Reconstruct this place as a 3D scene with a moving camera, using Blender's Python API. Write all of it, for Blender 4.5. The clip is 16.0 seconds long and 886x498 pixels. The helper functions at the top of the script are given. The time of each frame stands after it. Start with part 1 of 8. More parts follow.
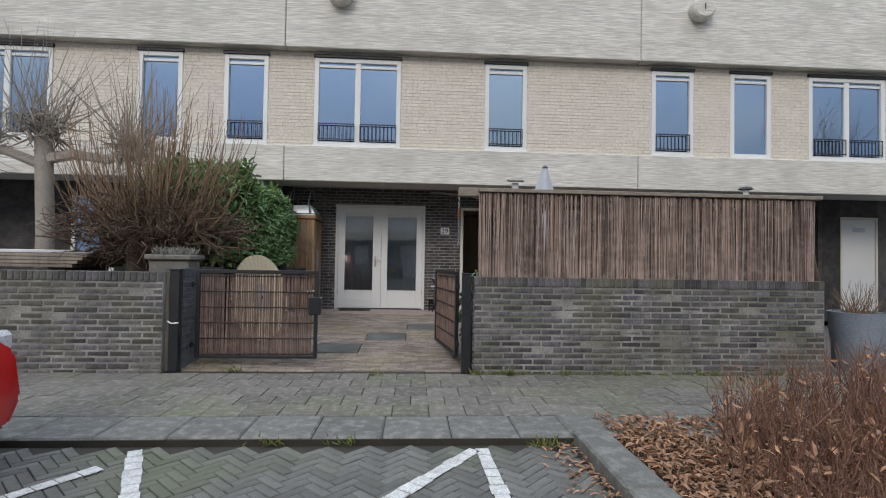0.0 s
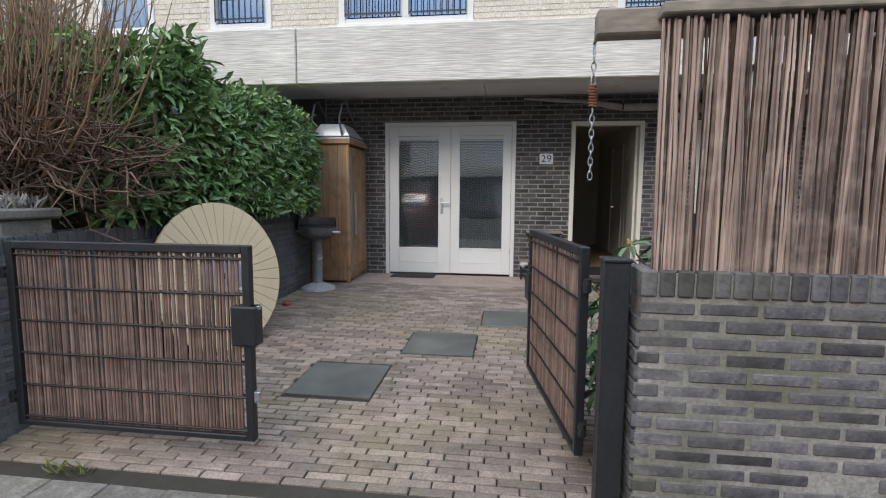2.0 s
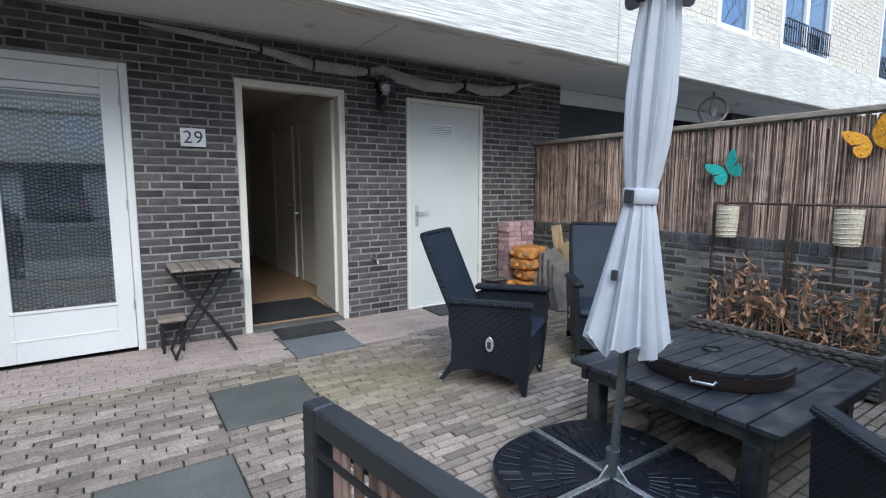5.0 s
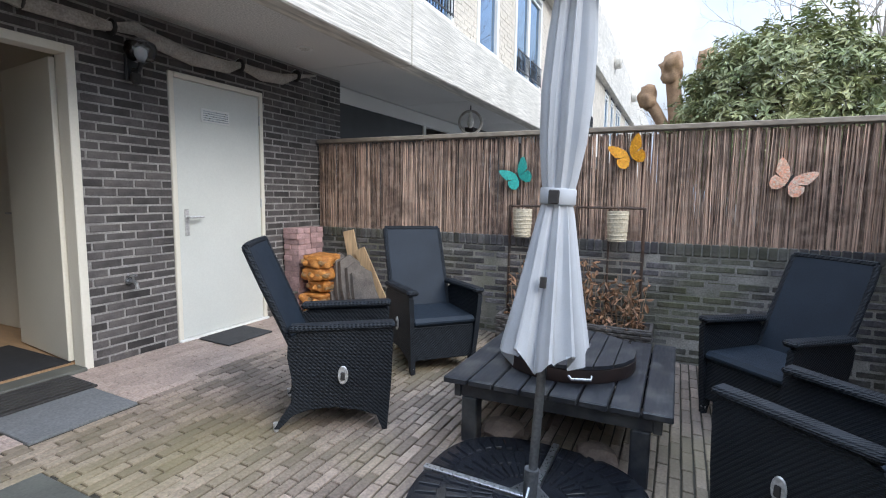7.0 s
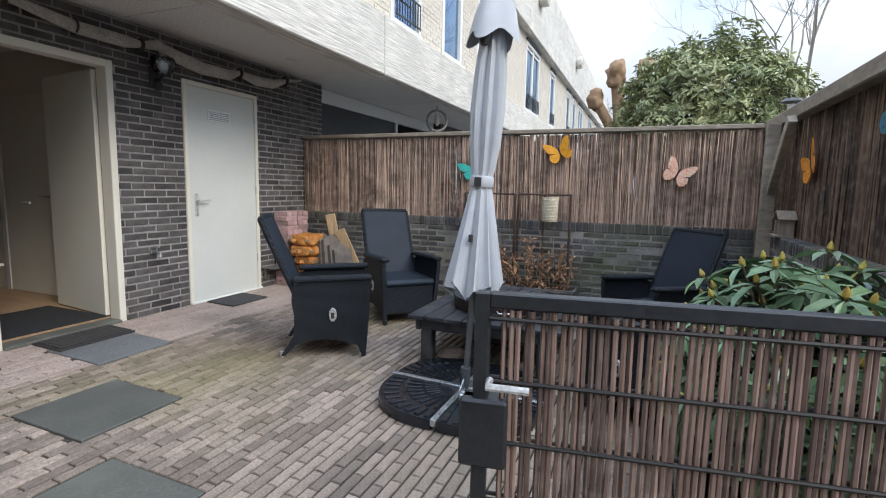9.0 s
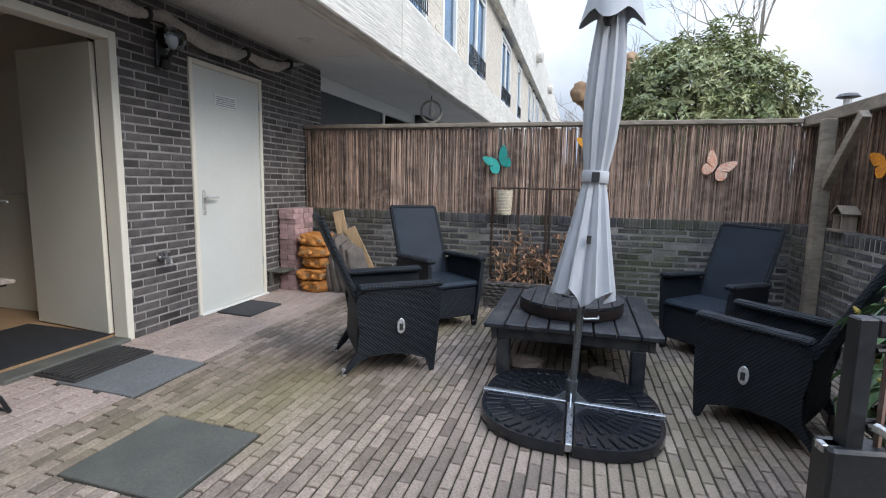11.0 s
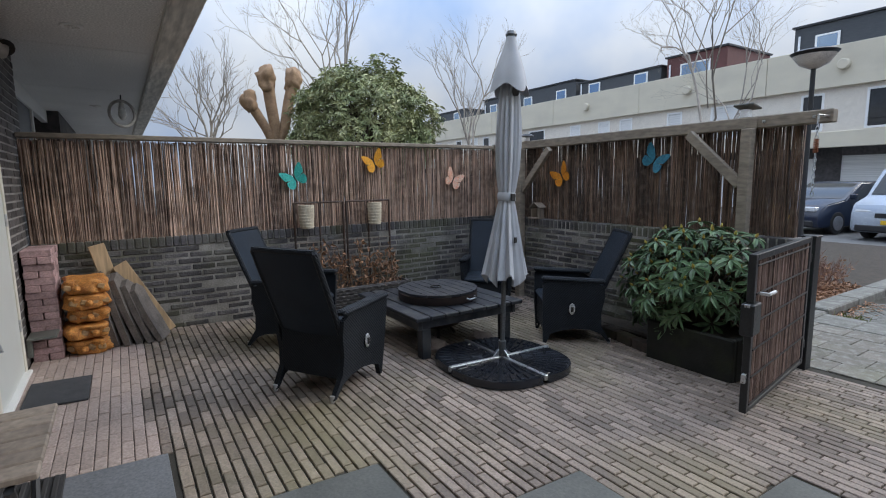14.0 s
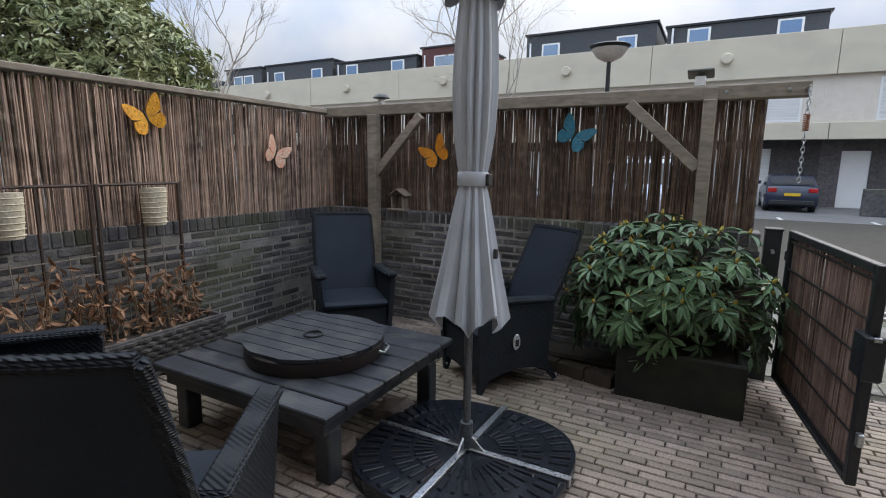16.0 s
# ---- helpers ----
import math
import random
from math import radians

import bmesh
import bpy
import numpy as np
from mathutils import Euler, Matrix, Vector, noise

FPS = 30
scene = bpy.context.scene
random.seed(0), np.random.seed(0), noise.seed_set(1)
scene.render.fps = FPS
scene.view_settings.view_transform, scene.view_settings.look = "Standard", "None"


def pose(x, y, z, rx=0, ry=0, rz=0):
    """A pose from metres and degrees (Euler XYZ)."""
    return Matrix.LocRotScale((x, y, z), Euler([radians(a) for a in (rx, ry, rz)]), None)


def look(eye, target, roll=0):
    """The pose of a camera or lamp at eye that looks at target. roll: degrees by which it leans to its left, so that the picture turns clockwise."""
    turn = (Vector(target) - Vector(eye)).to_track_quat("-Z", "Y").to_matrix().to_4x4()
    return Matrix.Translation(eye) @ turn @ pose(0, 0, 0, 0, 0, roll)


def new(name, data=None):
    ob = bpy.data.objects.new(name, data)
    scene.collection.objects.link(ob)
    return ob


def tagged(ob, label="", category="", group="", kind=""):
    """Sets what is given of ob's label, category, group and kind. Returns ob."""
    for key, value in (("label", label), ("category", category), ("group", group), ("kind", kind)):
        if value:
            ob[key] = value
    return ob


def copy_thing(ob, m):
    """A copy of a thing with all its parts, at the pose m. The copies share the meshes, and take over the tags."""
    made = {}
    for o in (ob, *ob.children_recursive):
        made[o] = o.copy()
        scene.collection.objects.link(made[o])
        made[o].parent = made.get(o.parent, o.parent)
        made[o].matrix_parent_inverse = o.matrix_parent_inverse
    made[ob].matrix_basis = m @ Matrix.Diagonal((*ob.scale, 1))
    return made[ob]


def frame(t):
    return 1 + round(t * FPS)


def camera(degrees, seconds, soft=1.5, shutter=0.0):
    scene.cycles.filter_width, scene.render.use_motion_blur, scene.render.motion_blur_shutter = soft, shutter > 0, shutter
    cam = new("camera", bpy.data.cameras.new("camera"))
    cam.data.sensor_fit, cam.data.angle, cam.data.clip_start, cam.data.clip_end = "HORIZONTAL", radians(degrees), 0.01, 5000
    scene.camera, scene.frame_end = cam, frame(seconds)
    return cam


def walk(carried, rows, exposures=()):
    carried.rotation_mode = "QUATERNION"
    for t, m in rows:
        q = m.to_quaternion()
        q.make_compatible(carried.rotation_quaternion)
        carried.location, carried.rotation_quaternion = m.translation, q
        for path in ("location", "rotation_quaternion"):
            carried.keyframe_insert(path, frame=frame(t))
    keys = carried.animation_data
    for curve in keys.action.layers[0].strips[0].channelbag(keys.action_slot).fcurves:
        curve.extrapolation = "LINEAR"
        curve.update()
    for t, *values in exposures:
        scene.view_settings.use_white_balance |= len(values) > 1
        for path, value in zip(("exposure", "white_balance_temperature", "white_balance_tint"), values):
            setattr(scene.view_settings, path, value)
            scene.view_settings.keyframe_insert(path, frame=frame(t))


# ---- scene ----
cam = camera(83.2, 16.0, soft=1.1)
METRES, EYE, TURN = 14.5, 1.24, -3.4
ROWS = [
    (0.0, 0.0, 0.0, 0.0, -0.02, 1.36, -0.94),
    (0.5, 0.0024, 0.0676, 0.003, -0.21, 1.6, -0.48),
    (1.0, 0.0001, 0.1309, 0.005, 2.56, 1.27, -0.06),
    (1.5, -0.0019, 0.1921, 0.0063, 6.73, -2.69, 0.15),
    (2.0, -0.0024, 0.2432, 0.0073, 10.97, -6.01, -0.43),
    (2.5, -0.0099, 0.2904, 0.0087, 16.01, -7.04, -1.1),
    (3.0, -0.0137, 0.3293, 0.0137, 18.35, -7.22, -1.01),
    (3.5, -0.0238, 0.3594, 0.016, 14.24, -7.3, -0.78),
    (4.0, -0.0236, 0.3846, 0.0161, 2.49, -7.18, -0.36),
    (4.5, -0.0206, 0.4107, 0.0157, -13.72, -7.14, 0.08),
    (5.0, -0.0209, 0.4327, 0.0163, -30.3, -6.91, -0.02),
    (7.5, -0.0443, 0.4954, 0.0121, -64.37, -6.04, -0.91),
    (8.0, -0.0648, 0.4787, 0.0104, -67.01, -6.08, -1.0),
    (8.5, -0.085, 0.4661, 0.011, -68.29, -6.34, -1.05),
    (9.0, -0.0933, 0.4546, 0.011, -64.31, -6.91, -1.1),
    (11.5, -0.0981, 0.5617, 0.0109, -78.09, -8.17, -1.04),
    (12.0, -0.0925, 0.6029, 0.0121, -90.34, -7.86, -0.71),
    (12.5, -0.0933, 0.6405, 0.0148, -101.11, -7.58, -0.24),
    (13.0, -0.0907, 0.6674, 0.0181, -109.58, -7.62, 0.2),
    (13.5, -0.1054, 0.6928, 0.0226, -115.4, -7.55, 0.57),
    (14.0, -0.12, 0.6992, 0.024, -119.41, -7.88, 0.9),
    (14.5, -0.1085, 0.6992, 0.0222, -122.58, -8.66, 0.51),
    (15.0, -0.066, 0.6903, 0.0187, -126.3, -9.54, 0.02),
    (15.5, -0.0191, 0.6801, 0.0174, -135.24, -9.72, -0.36),
    (16.0, 0.0276, 0.6742, 0.0186, -147.96, -9.56, -0.69),
]
walk(cam, [(t, pose(0, 0, EYE, 0, 0, TURN) @ pose(METRES * x, METRES * y, METRES * z, 90 + pitch, roll, yaw))
           for t, x, y, z, yaw, pitch, roll in ROWS],
     exposures=[(0.0, -0.25, 6850, 11), (1.0, -0.15, 6850, 12), (2.0, 0.2, 6750, 11), (3.5, 0.5, 6300, 9), (5.0, 0.65, 6050, 8), (7.5, 0.75, 6550, 10), (9.0, 0.6, 6650, 9), (11.5, 0.6, 6500, 10), (13.0, 0.25, 6450, 9), (14.5, 0.15, 6650, 10), (16.0, 0.3, 6950, 11)])

# ---- sky and sun: a bright, overcast winter day ----
world = bpy.data.worlds.new("overcast_sky")
scene.world = world
world.use_nodes = True
wn, wl = world.node_tree.nodes, world.node_tree.links
wn.clear()
sky = wn.new("ShaderNodeTexSky")
sky.sky_type, sky.sun_disc = "NISHITA", False
sky.sun_elevation, sky.sun_rotation = radians(32), radians(200)
sky.air_density, sky.dust_density = 1.0, 2.0
clouds = wn.new("ShaderNodeTexNoise")
clouds.inputs["Scale"].default_value, clouds.inputs["Detail"].default_value = 2.6, 5.0
ramp = wn.new("ShaderNodeValToRGB")
ramp.color_ramp.elements[0].position, ramp.color_ramp.elements[0].color = 0.36, (0.38, 0.54, 0.85, 1)
ramp.color_ramp.elements[1].position, ramp.color_ramp.elements[1].color = 0.62, (0.82, 0.88, 0.97, 1)
mixer = wn.new("ShaderNodeMix")
mixer.data_type = "RGBA"
mixer.inputs["Factor"].default_value = 0.97
bg_sky, bg_out = wn.new("ShaderNodeBackground"), wn.new("ShaderNodeOutputWorld")
bg_sky.inputs["Strength"].default_value = 1.0
dim = wn.new("ShaderNodeVectorMath")
dim.operation = "SCALE"
dim.inputs["Scale"].default_value = 0.1
wl.new(sky.outputs["Color"], dim.inputs[0])
wl.new(clouds.outputs["Fac"], ramp.inputs["Fac"])
wl.new(dim.outputs[0], mixer.inputs["A"])
wl.new(ramp.outputs["Color"], mixer.inputs["B"])
# an overcast sky is about three times as bright overhead as at the horizon
wtc, wsep, wmap, wlift = wn.new("ShaderNodeTexCoord"), wn.new("ShaderNodeSeparateXYZ"), wn.new("ShaderNodeMapRange"), wn.new("ShaderNodeVectorMath")
wlift.operation = "SCALE"
wmap.inputs["From Min"].default_value, wmap.inputs["From Max"].default_value = 0.15, 0.9
wmap.inputs["To Min"].default_value, wmap.inputs["To Max"].default_value = 0.64, 2.6
wl.new(wtc.outputs["Generated"], wsep.inputs[0])
wl.new(wsep.outputs["Z"], wmap.inputs["Value"])
wl.new(mixer.outputs["Result"], wlift.inputs[0])
wl.new(wmap.outputs["Result"], wlift.inputs["Scale"])
wl.new(wlift.outputs[0], bg_sky.inputs["Color"])
wl.new(bg_sky.outputs[0], bg_out.inputs["Surface"])
sun = new("sun", bpy.data.lights.new("sun", "SUN"))
sun.data.energy, sun.data.angle, sun.data.color = 1.3, radians(25), (1.0, 0.95, 0.88)
sun.matrix_world = look((-6, -10, 12), (0, 6, 0))


# ---- materials ----
def mat(name, col, col2=None, rough=0.7, metal=0.0, scale=6.0, fine=70.0, bump=0.15, piece=0.0, stretch=(1, 1, 1), stain=None, spec=0.5, grain=0.25, dist=0.004):
    """A surface with broad variation between two colours, fine grain with relief, a shift from piece to piece, and stains."""
    m = bpy.data.materials.new(name)
    m.use_nodes = True
    nt = m.node_tree
    n, l = nt.nodes, nt.links
    b = n["Principled BSDF"]
    b.inputs["Metallic"].default_value = metal
    b.inputs["Specular IOR Level"].default_value = spec
    tc, mp = n.new("ShaderNodeTexCoord"), n.new("ShaderNodeMapping")
    mp.inputs["Scale"].default_value = stretch
    l.new(tc.outputs["Object"], mp.inputs["Vector"])

    def noisy(sc, detail):
        t = n.new("ShaderNodeTexNoise")
        t.inputs["Scale"].default_value, t.inputs["Detail"].default_value = sc, detail
        l.new(mp.outputs[0], t.inputs["Vector"])
        return t

    def mixed(kind, fac, a, bb):
        x = n.new("ShaderNodeMix")
        x.data_type, x.blend_type = "RGBA", kind
        for sock, v in (("Factor", fac), ("A", a), ("B", bb)):
            if isinstance(v, (int, float)):
                x.inputs[sock].default_value = v
            elif isinstance(v, tuple):
                x.inputs[sock].default_value = (*v, 1)
            else:
                l.new(v, x.inputs[sock])
        return x.outputs["Result"]

    def mapped(sock, a, bb, lo, hi):
        r = n.new("ShaderNodeMapRange")
        for k, v in zip(("From Min", "From Max", "To Min", "To Max"), (a, bb, lo, hi)):
            r.inputs[k].default_value = v
        l.new(sock, r.inputs["Value"])
        return r.outputs["Result"]

    col2 = col2 or tuple(c * 0.78 for c in col)
    broad, tiny = noisy(scale, 4.0), noisy(fine, 3.0)
    c = mixed("MIX", mapped(broad.outputs["Fac"], 0.32, 0.68, 0, 1), col, col2)
    g = mapped(tiny.outputs["Fac"], 0.3, 0.7, 1 - grain, 1 + grain)
    comb = n.new("ShaderNodeCombineColor")
    for k in range(3):
        l.new(g, comb.inputs[k])
    c = mixed("MULTIPLY", 1.0, c, comb.outputs[0])
    if piece:
        oi, ge = n.new("ShaderNodeObjectInfo"), n.new("ShaderNodeNewGeometry")
        add = n.new("ShaderNodeMath")
        add.operation = "ADD"
        l.new(oi.outputs["Random"], add.inputs[0])
        l.new(ge.outputs["Random Per Island"], add.inputs[1])
        fr = n.new("ShaderNodeMath")
        fr.operation = "FRACT"
        l.new(add.outputs[0], fr.inputs[0])
        pv = mapped(fr.outputs[0], 0, 1, 1 - piece, 1 + piece)
        cc = n.new("ShaderNodeCombineColor")
        for k in range(3):
            l.new(pv, cc.inputs[k])
        c = mixed("MULTIPLY", 1.0, c, cc.outputs[0])
    if stain:
        for scol, amount, sscale in (stain if isinstance(stain, list) else [stain]):
            st = n.new("ShaderNodeTexNoise")
            st.inputs["Scale"].default_value, st.inputs["Detail"].default_value = sscale, 6.0
            geo = n.new("ShaderNodeNewGeometry")
            l.new(geo.outputs["Position"], st.inputs["Vector"])
            c = mixed("MIX", mapped(st.outputs["Fac"], 0.48, 0.68, 0, amount), c, scol)
    l.new(c, b.inputs["Base Color"])
    l.new(mapped(tiny.outputs["Fac"], 0.3, 0.7, max(0.03, rough - 0.08), min(1, rough + 0.08)), b.inputs["Roughness"])
    if bump:
        bp = n.new("ShaderNodeBump")
        bp.inputs["Strength"].default_value, bp.inputs["Distance"].default_value = bump, dist
        l.new(tiny.outputs["Fac"], bp.inputs["Height"])
        l.new(bp.outputs[0], b.inputs["Normal"])
    return m


def glassy(name, tint=(0.9, 0.95, 1.0), rough=0.02, alpha=0.0):
    """Window glass: a clear sheet that mirrors by its Fresnel gloss."""
    m = bpy.data.materials.new(name)
    m.use_nodes = True
    n, l = m.node_tree.nodes, m.node_tree.links
    n.clear()
    out, mx, fr = n.new("ShaderNodeOutputMaterial"), n.new("ShaderNodeMixShader"), n.new("ShaderNodeFresnel")
    tr, gl = n.new("ShaderNodeBsdfTransparent"), n.new("ShaderNodeBsdfGlossy")
    fr.inputs["IOR"].default_value = 1.9
    tr.inputs["Color"].default_value = (*tint, 1)
    gl.inputs["Roughness"].default_value = rough
    l.new(fr.outputs[0], mx.inputs[0])
    l.new(tr.outputs[0], mx.inputs[1])
    l.new(gl.outputs[0], mx.inputs[2])
    l.new(mx.outputs[0], out.inputs["Surface"])
    return m


M = dict(
    facade_brick=mat("dark_brown_brick", (0.094, 0.085, 0.083), (0.048, 0.044, 0.044), 0.75, scale=9, bump=0.5, piece=0.5, stain=((0.15, 0.14, 0.135), 0.3, 3.0)),
    facade_mortar=mat("dark_mortar", (0.33, 0.318, 0.305), (0.21, 0.20, 0.195), rough=0.9, scale=5, bump=0.5),
    wall_brick=mat("grey_brick", (0.124, 0.117, 0.118), (0.052, 0.050, 0.058), 0.8, scale=9, fine=45, bump=0.8, piece=0.55, dist=0.008, grain=0.35, stain=[((0.22, 0.21, 0.185), 0.28, 3.1), ((0.12, 0.125, 0.045), 0.5, 1.1)]),
    wall_mortar=mat("weathered_mortar", (0.335, 0.32, 0.295), (0.17, 0.163, 0.147), 0.95, scale=4, bump=0.6, stain=[((0.10, 0.105, 0.045), 0.55, 1.3), ((0.08, 0.08, 0.07), 0.45, 3.0)]),
    cream_brick=mat("cream_painted_brick", (0.72, 0.66, 0.57), (0.67, 0.61, 0.52), 0.75, scale=4, bump=0.15, piece=0.035),
    cream_mortar=mat("cream_mortar", (0.655, 0.60, 0.515), rough=0.9),
    concrete=mat("board_marked_concrete", (0.70, 0.67, 0.61), (0.61, 0.585, 0.53), 0.8, scale=2.2, fine=26, bump=0.5, stretch=(0.12, 1, 2.4), dist=0.014, grain=0.3, stain=((0.50, 0.48, 0.43), 0.5, 1.6)),
    soffit=mat("grey_soffit_board", (0.76, 0.75, 0.73), (0.70, 0.69, 0.67), 0.8, scale=1.5, bump=0.05),
    white=mat("white_paint", (0.80, 0.80, 0.78), (0.76, 0.76, 0.74), 0.35, scale=2, bump=0.03, grain=0.03),
    cream=mat("cream_paint", (0.76, 0.73, 0.64), (0.72, 0.69, 0.60), 0.4, scale=2, bump=0.03, grain=0.03),
    paver=mat("clay_paver", (0.285, 0.228, 0.188), (0.20, 0.160, 0.132), 0.7, scale=7, bump=0.5, piece=0.36, grain=0.3, stain=[((0.10, 0.08, 0.06), 0.45, 0.45), ((0.235, 0.205, 0.085), 0.5, 0.6)]),
    joint=mat("sandy_joint", (0.045, 0.039, 0.031), (0.03, 0.028, 0.018), 0.95, scale=6, bump=0.5),
    slab=mat("concrete_slab", (0.078, 0.081, 0.072), (0.115, 0.116, 0.103), 0.55, scale=2.5, bump=0.25, stain=((0.20, 0.205, 0.18), 0.5, 2.4)),
    pavement=mat("pavement_tile", (0.165, 0.148, 0.125), (0.12, 0.11, 0.09), 0.85, scale=4, bump=0.4, piece=0.2, grain=0.3, stain=[((0.15, 0.16, 0.075), 0.6, 0.9), ((0.42, 0.43, 0.39), 0.28, 15.0)]),
    kerb=mat("kerb_stone", (0.165, 0.158, 0.14), (0.12, 0.117, 0.10), 0.85, scale=6, bump=0.4, piece=0.1, stain=((0.42, 0.43, 0.39), 0.3, 12.0)),
    road_brick=mat("road_brick", (0.16, 0.155, 0.14), (0.10, 0.10, 0.085), 0.8, scale=6, bump=0.4, piece=0.22, stain=((0.13, 0.15, 0.07), 0.6, 0.8)),
    asphalt=mat("street_paving", (0.16, 0.155, 0.15), (0.12, 0.12, 0.115), 0.85, scale=1.2, fine=40, bump=0.4, grain=0.3),
    paint_line=mat("white_road_paint", (0.66, 0.66, 0.63), (0.5, 0.5, 0.46), 0.7, scale=14, bump=0.3),
    soil=mat("dark_soil", (0.055, 0.042, 0.03), (0.03, 0.024, 0.018), 0.95, scale=12, bump=0.8),
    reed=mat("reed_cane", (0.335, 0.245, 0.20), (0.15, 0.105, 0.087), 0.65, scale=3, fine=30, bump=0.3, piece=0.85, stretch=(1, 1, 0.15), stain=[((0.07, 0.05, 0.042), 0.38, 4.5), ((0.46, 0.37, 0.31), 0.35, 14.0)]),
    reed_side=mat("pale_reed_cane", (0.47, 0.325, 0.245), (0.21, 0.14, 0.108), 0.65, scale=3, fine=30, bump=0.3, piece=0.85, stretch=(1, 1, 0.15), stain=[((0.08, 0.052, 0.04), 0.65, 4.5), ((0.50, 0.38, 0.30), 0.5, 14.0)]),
    reed_in=mat("darker_reed_cane", (0.19, 0.118, 0.08), (0.06, 0.040, 0.030), 0.6, scale=3, fine=30, bump=0.3, piece=0.8, stretch=(1, 1, 0.15), stain=[((0.035, 0.025, 0.02), 0.7, 3.5), ((0.36, 0.27, 0.21), 0.35, 14.0)]),
    beam=mat("weathered_timber", (0.31, 0.265, 0.21), (0.20, 0.17, 0.135), 0.8, scale=4, fine=40, bump=0.5, stretch=(0.3, 0.3, 1)),
    black_metal=mat("black_powder_coat", (0.014, 0.016, 0.019), (0.019, 0.021, 0.024), 0.42, scale=4, bump=0.04),
    wire=mat("black_wire", (0.03, 0.028, 0.027), rough=0.5, metal=0.5),
    steel=mat("galvanised_steel", (0.52, 0.54, 0.56), (0.42, 0.44, 0.46), 0.32, metal=0.9, scale=9, bump=0.05),
    chrome=mat("brushed_chrome", (0.62, 0.62, 0.62), rough=0.38, metal=0.45, bump=0.02),
    dark=mat("opening_shade", (0.05, 0.045, 0.04), rough=0.9),
    glass=glassy("window_glass"),
)


# ---- shape building ----
class Shape:
    """Collects vertices and faces of one mesh."""

    def __init__(self):
        self.v, self.f = [], []

    def add(self, verts, faces):
        k = len(self.v)
        self.v += [tuple(p) for p in verts]
        self.f += [tuple(i + k for i in face) for face in faces]
        return self

    def box(self, x0, x1, y0, y1, z0, z1, c=0.0, m=None):
        """A box, its edges chamfered by c."""
        lo, hi = (min(x0, x1), min(y0, y1), min(z0, z1)), (max(x0, x1), max(y0, y1), max(z0, z1))
        if c <= 0:
            v = [((lo, hi)[i][0], (lo, hi)[j][1], (lo, hi)[k][2]) for i in (0, 1) for j in (0, 1) for k in (0, 1)]
            f = [(0, 1, 3, 2), (4, 6, 7, 5), (0, 4, 5, 1), (2, 3, 7, 6), (0, 2, 6, 4), (1, 5, 7, 3)]
        else:
            c = min(c, *[(h - l) * 0.45 for l, h in zip(lo, hi)])
            v, idx = [], {}
            for i in (0, 1):
                for j in (0, 1):
                    for k in (0, 1):
                        for a in range(3):
                            p = []
                            for ax, s in enumerate((i, j, k)):
                                e = hi[ax] if s else lo[ax]
                                p.append(e if ax == a else e - c * (1 if s else -1))
                            idx[i, j, k, a] = len(v)
                            v.append(tuple(p))
            f = []
            for a in range(3):
                b, d = (a + 1) % 3, (a + 2) % 3

                def at(sa, sb, sd, own):
                    s = [0, 0, 0]
                    s[a], s[b], s[d] = sa, sb, sd
                    return idx[(*s, own)]
                for s in (0, 1):
                    q = [at(s, 0, 0, a), at(s, 1, 0, a), at(s, 1, 1, a), at(s, 0, 1, a)]
                    f.append(tuple(q if s else q[::-1]))
                for sb in (0, 1):
                    for sd in (0, 1):
                        q = [at(0, sb, sd, b), at(1, sb, sd, b), at(1, sb, sd, d), at(0, sb, sd, d)]
                        f.append(tuple(q if sb == sd else q[::-1]))
            for i in (0, 1):
                for j in (0, 1):
                    for k in (0, 1):
                        q = (idx[i, j, k, 0], idx[i, j, k, 1], idx[i, j, k, 2])
                        f.append(q if (i + j + k) % 2 else q[::-1])
        if m is not None:
            v = [tuple(m @ Vector(p)) for p in v]
        return self.add(v, f)

    def tube(self, pts, r, n=8, r1=None, caps=True):
        """A round rod through pts, tapering from r to r1."""
        pts = [Vector(p) for p in pts]
        r1 = r if r1 is None else r1
        rings, side = [], None
        for i, p in enumerate(pts):
            d = (pts[min(i + 1, len(pts) - 1)] - pts[max(i - 1, 0)]).normalized()
            if side is None:
                side = d.cross(Vector((0, 0, 1)) if abs(d.z) < 0.9 else Vector((1, 0, 0))).normalized()
            else:
                side = (side - d * side.dot(d)).normalized()
            up = side.cross(d)
            rr = r + (r1 - r) * i / max(1, len(pts) - 1)
            rings.append([p + (side * math.cos(a) - up * math.sin(a)) * rr for a in [2 * math.pi * k / n for k in range(n)]])
        v = [q for ring in rings for q in ring]
        f = [(i * n + k, i * n + (k + 1) % n, (i + 1) * n + (k + 1) % n, (i + 1) * n + k) for i in range(len(pts) - 1) for k in range(n)]
        if caps:
            f += [tuple(range(n))[::-1], tuple(range((len(pts) - 1) * n, len(pts) * n))]
        return self.add(v, f)

    def lathe(self, prof, n=24, at=(0, 0, 0), m=None):
        """A turned body: (radius, height) from below upwards."""
        v = [(at[0] + r * math.cos(2 * math.pi * k / n), at[1] + r * math.sin(2 * math.pi * k / n), at[2] + z) for r, z in prof for k in range(n)]
        if m is not None:
            v = [tuple(m @ Vector(p)) for p in v]
        f = [(i * n + k, i * n + (k + 1) % n, (i + 1) * n + (k + 1) % n, (i + 1) * n + k) for i in range(len(prof) - 1) for k in range(n)]
        f += [tuple(range(n))[::-1], tuple(range((len(prof) - 1) * n, len(prof) * n))]
        return self.add(v, f)

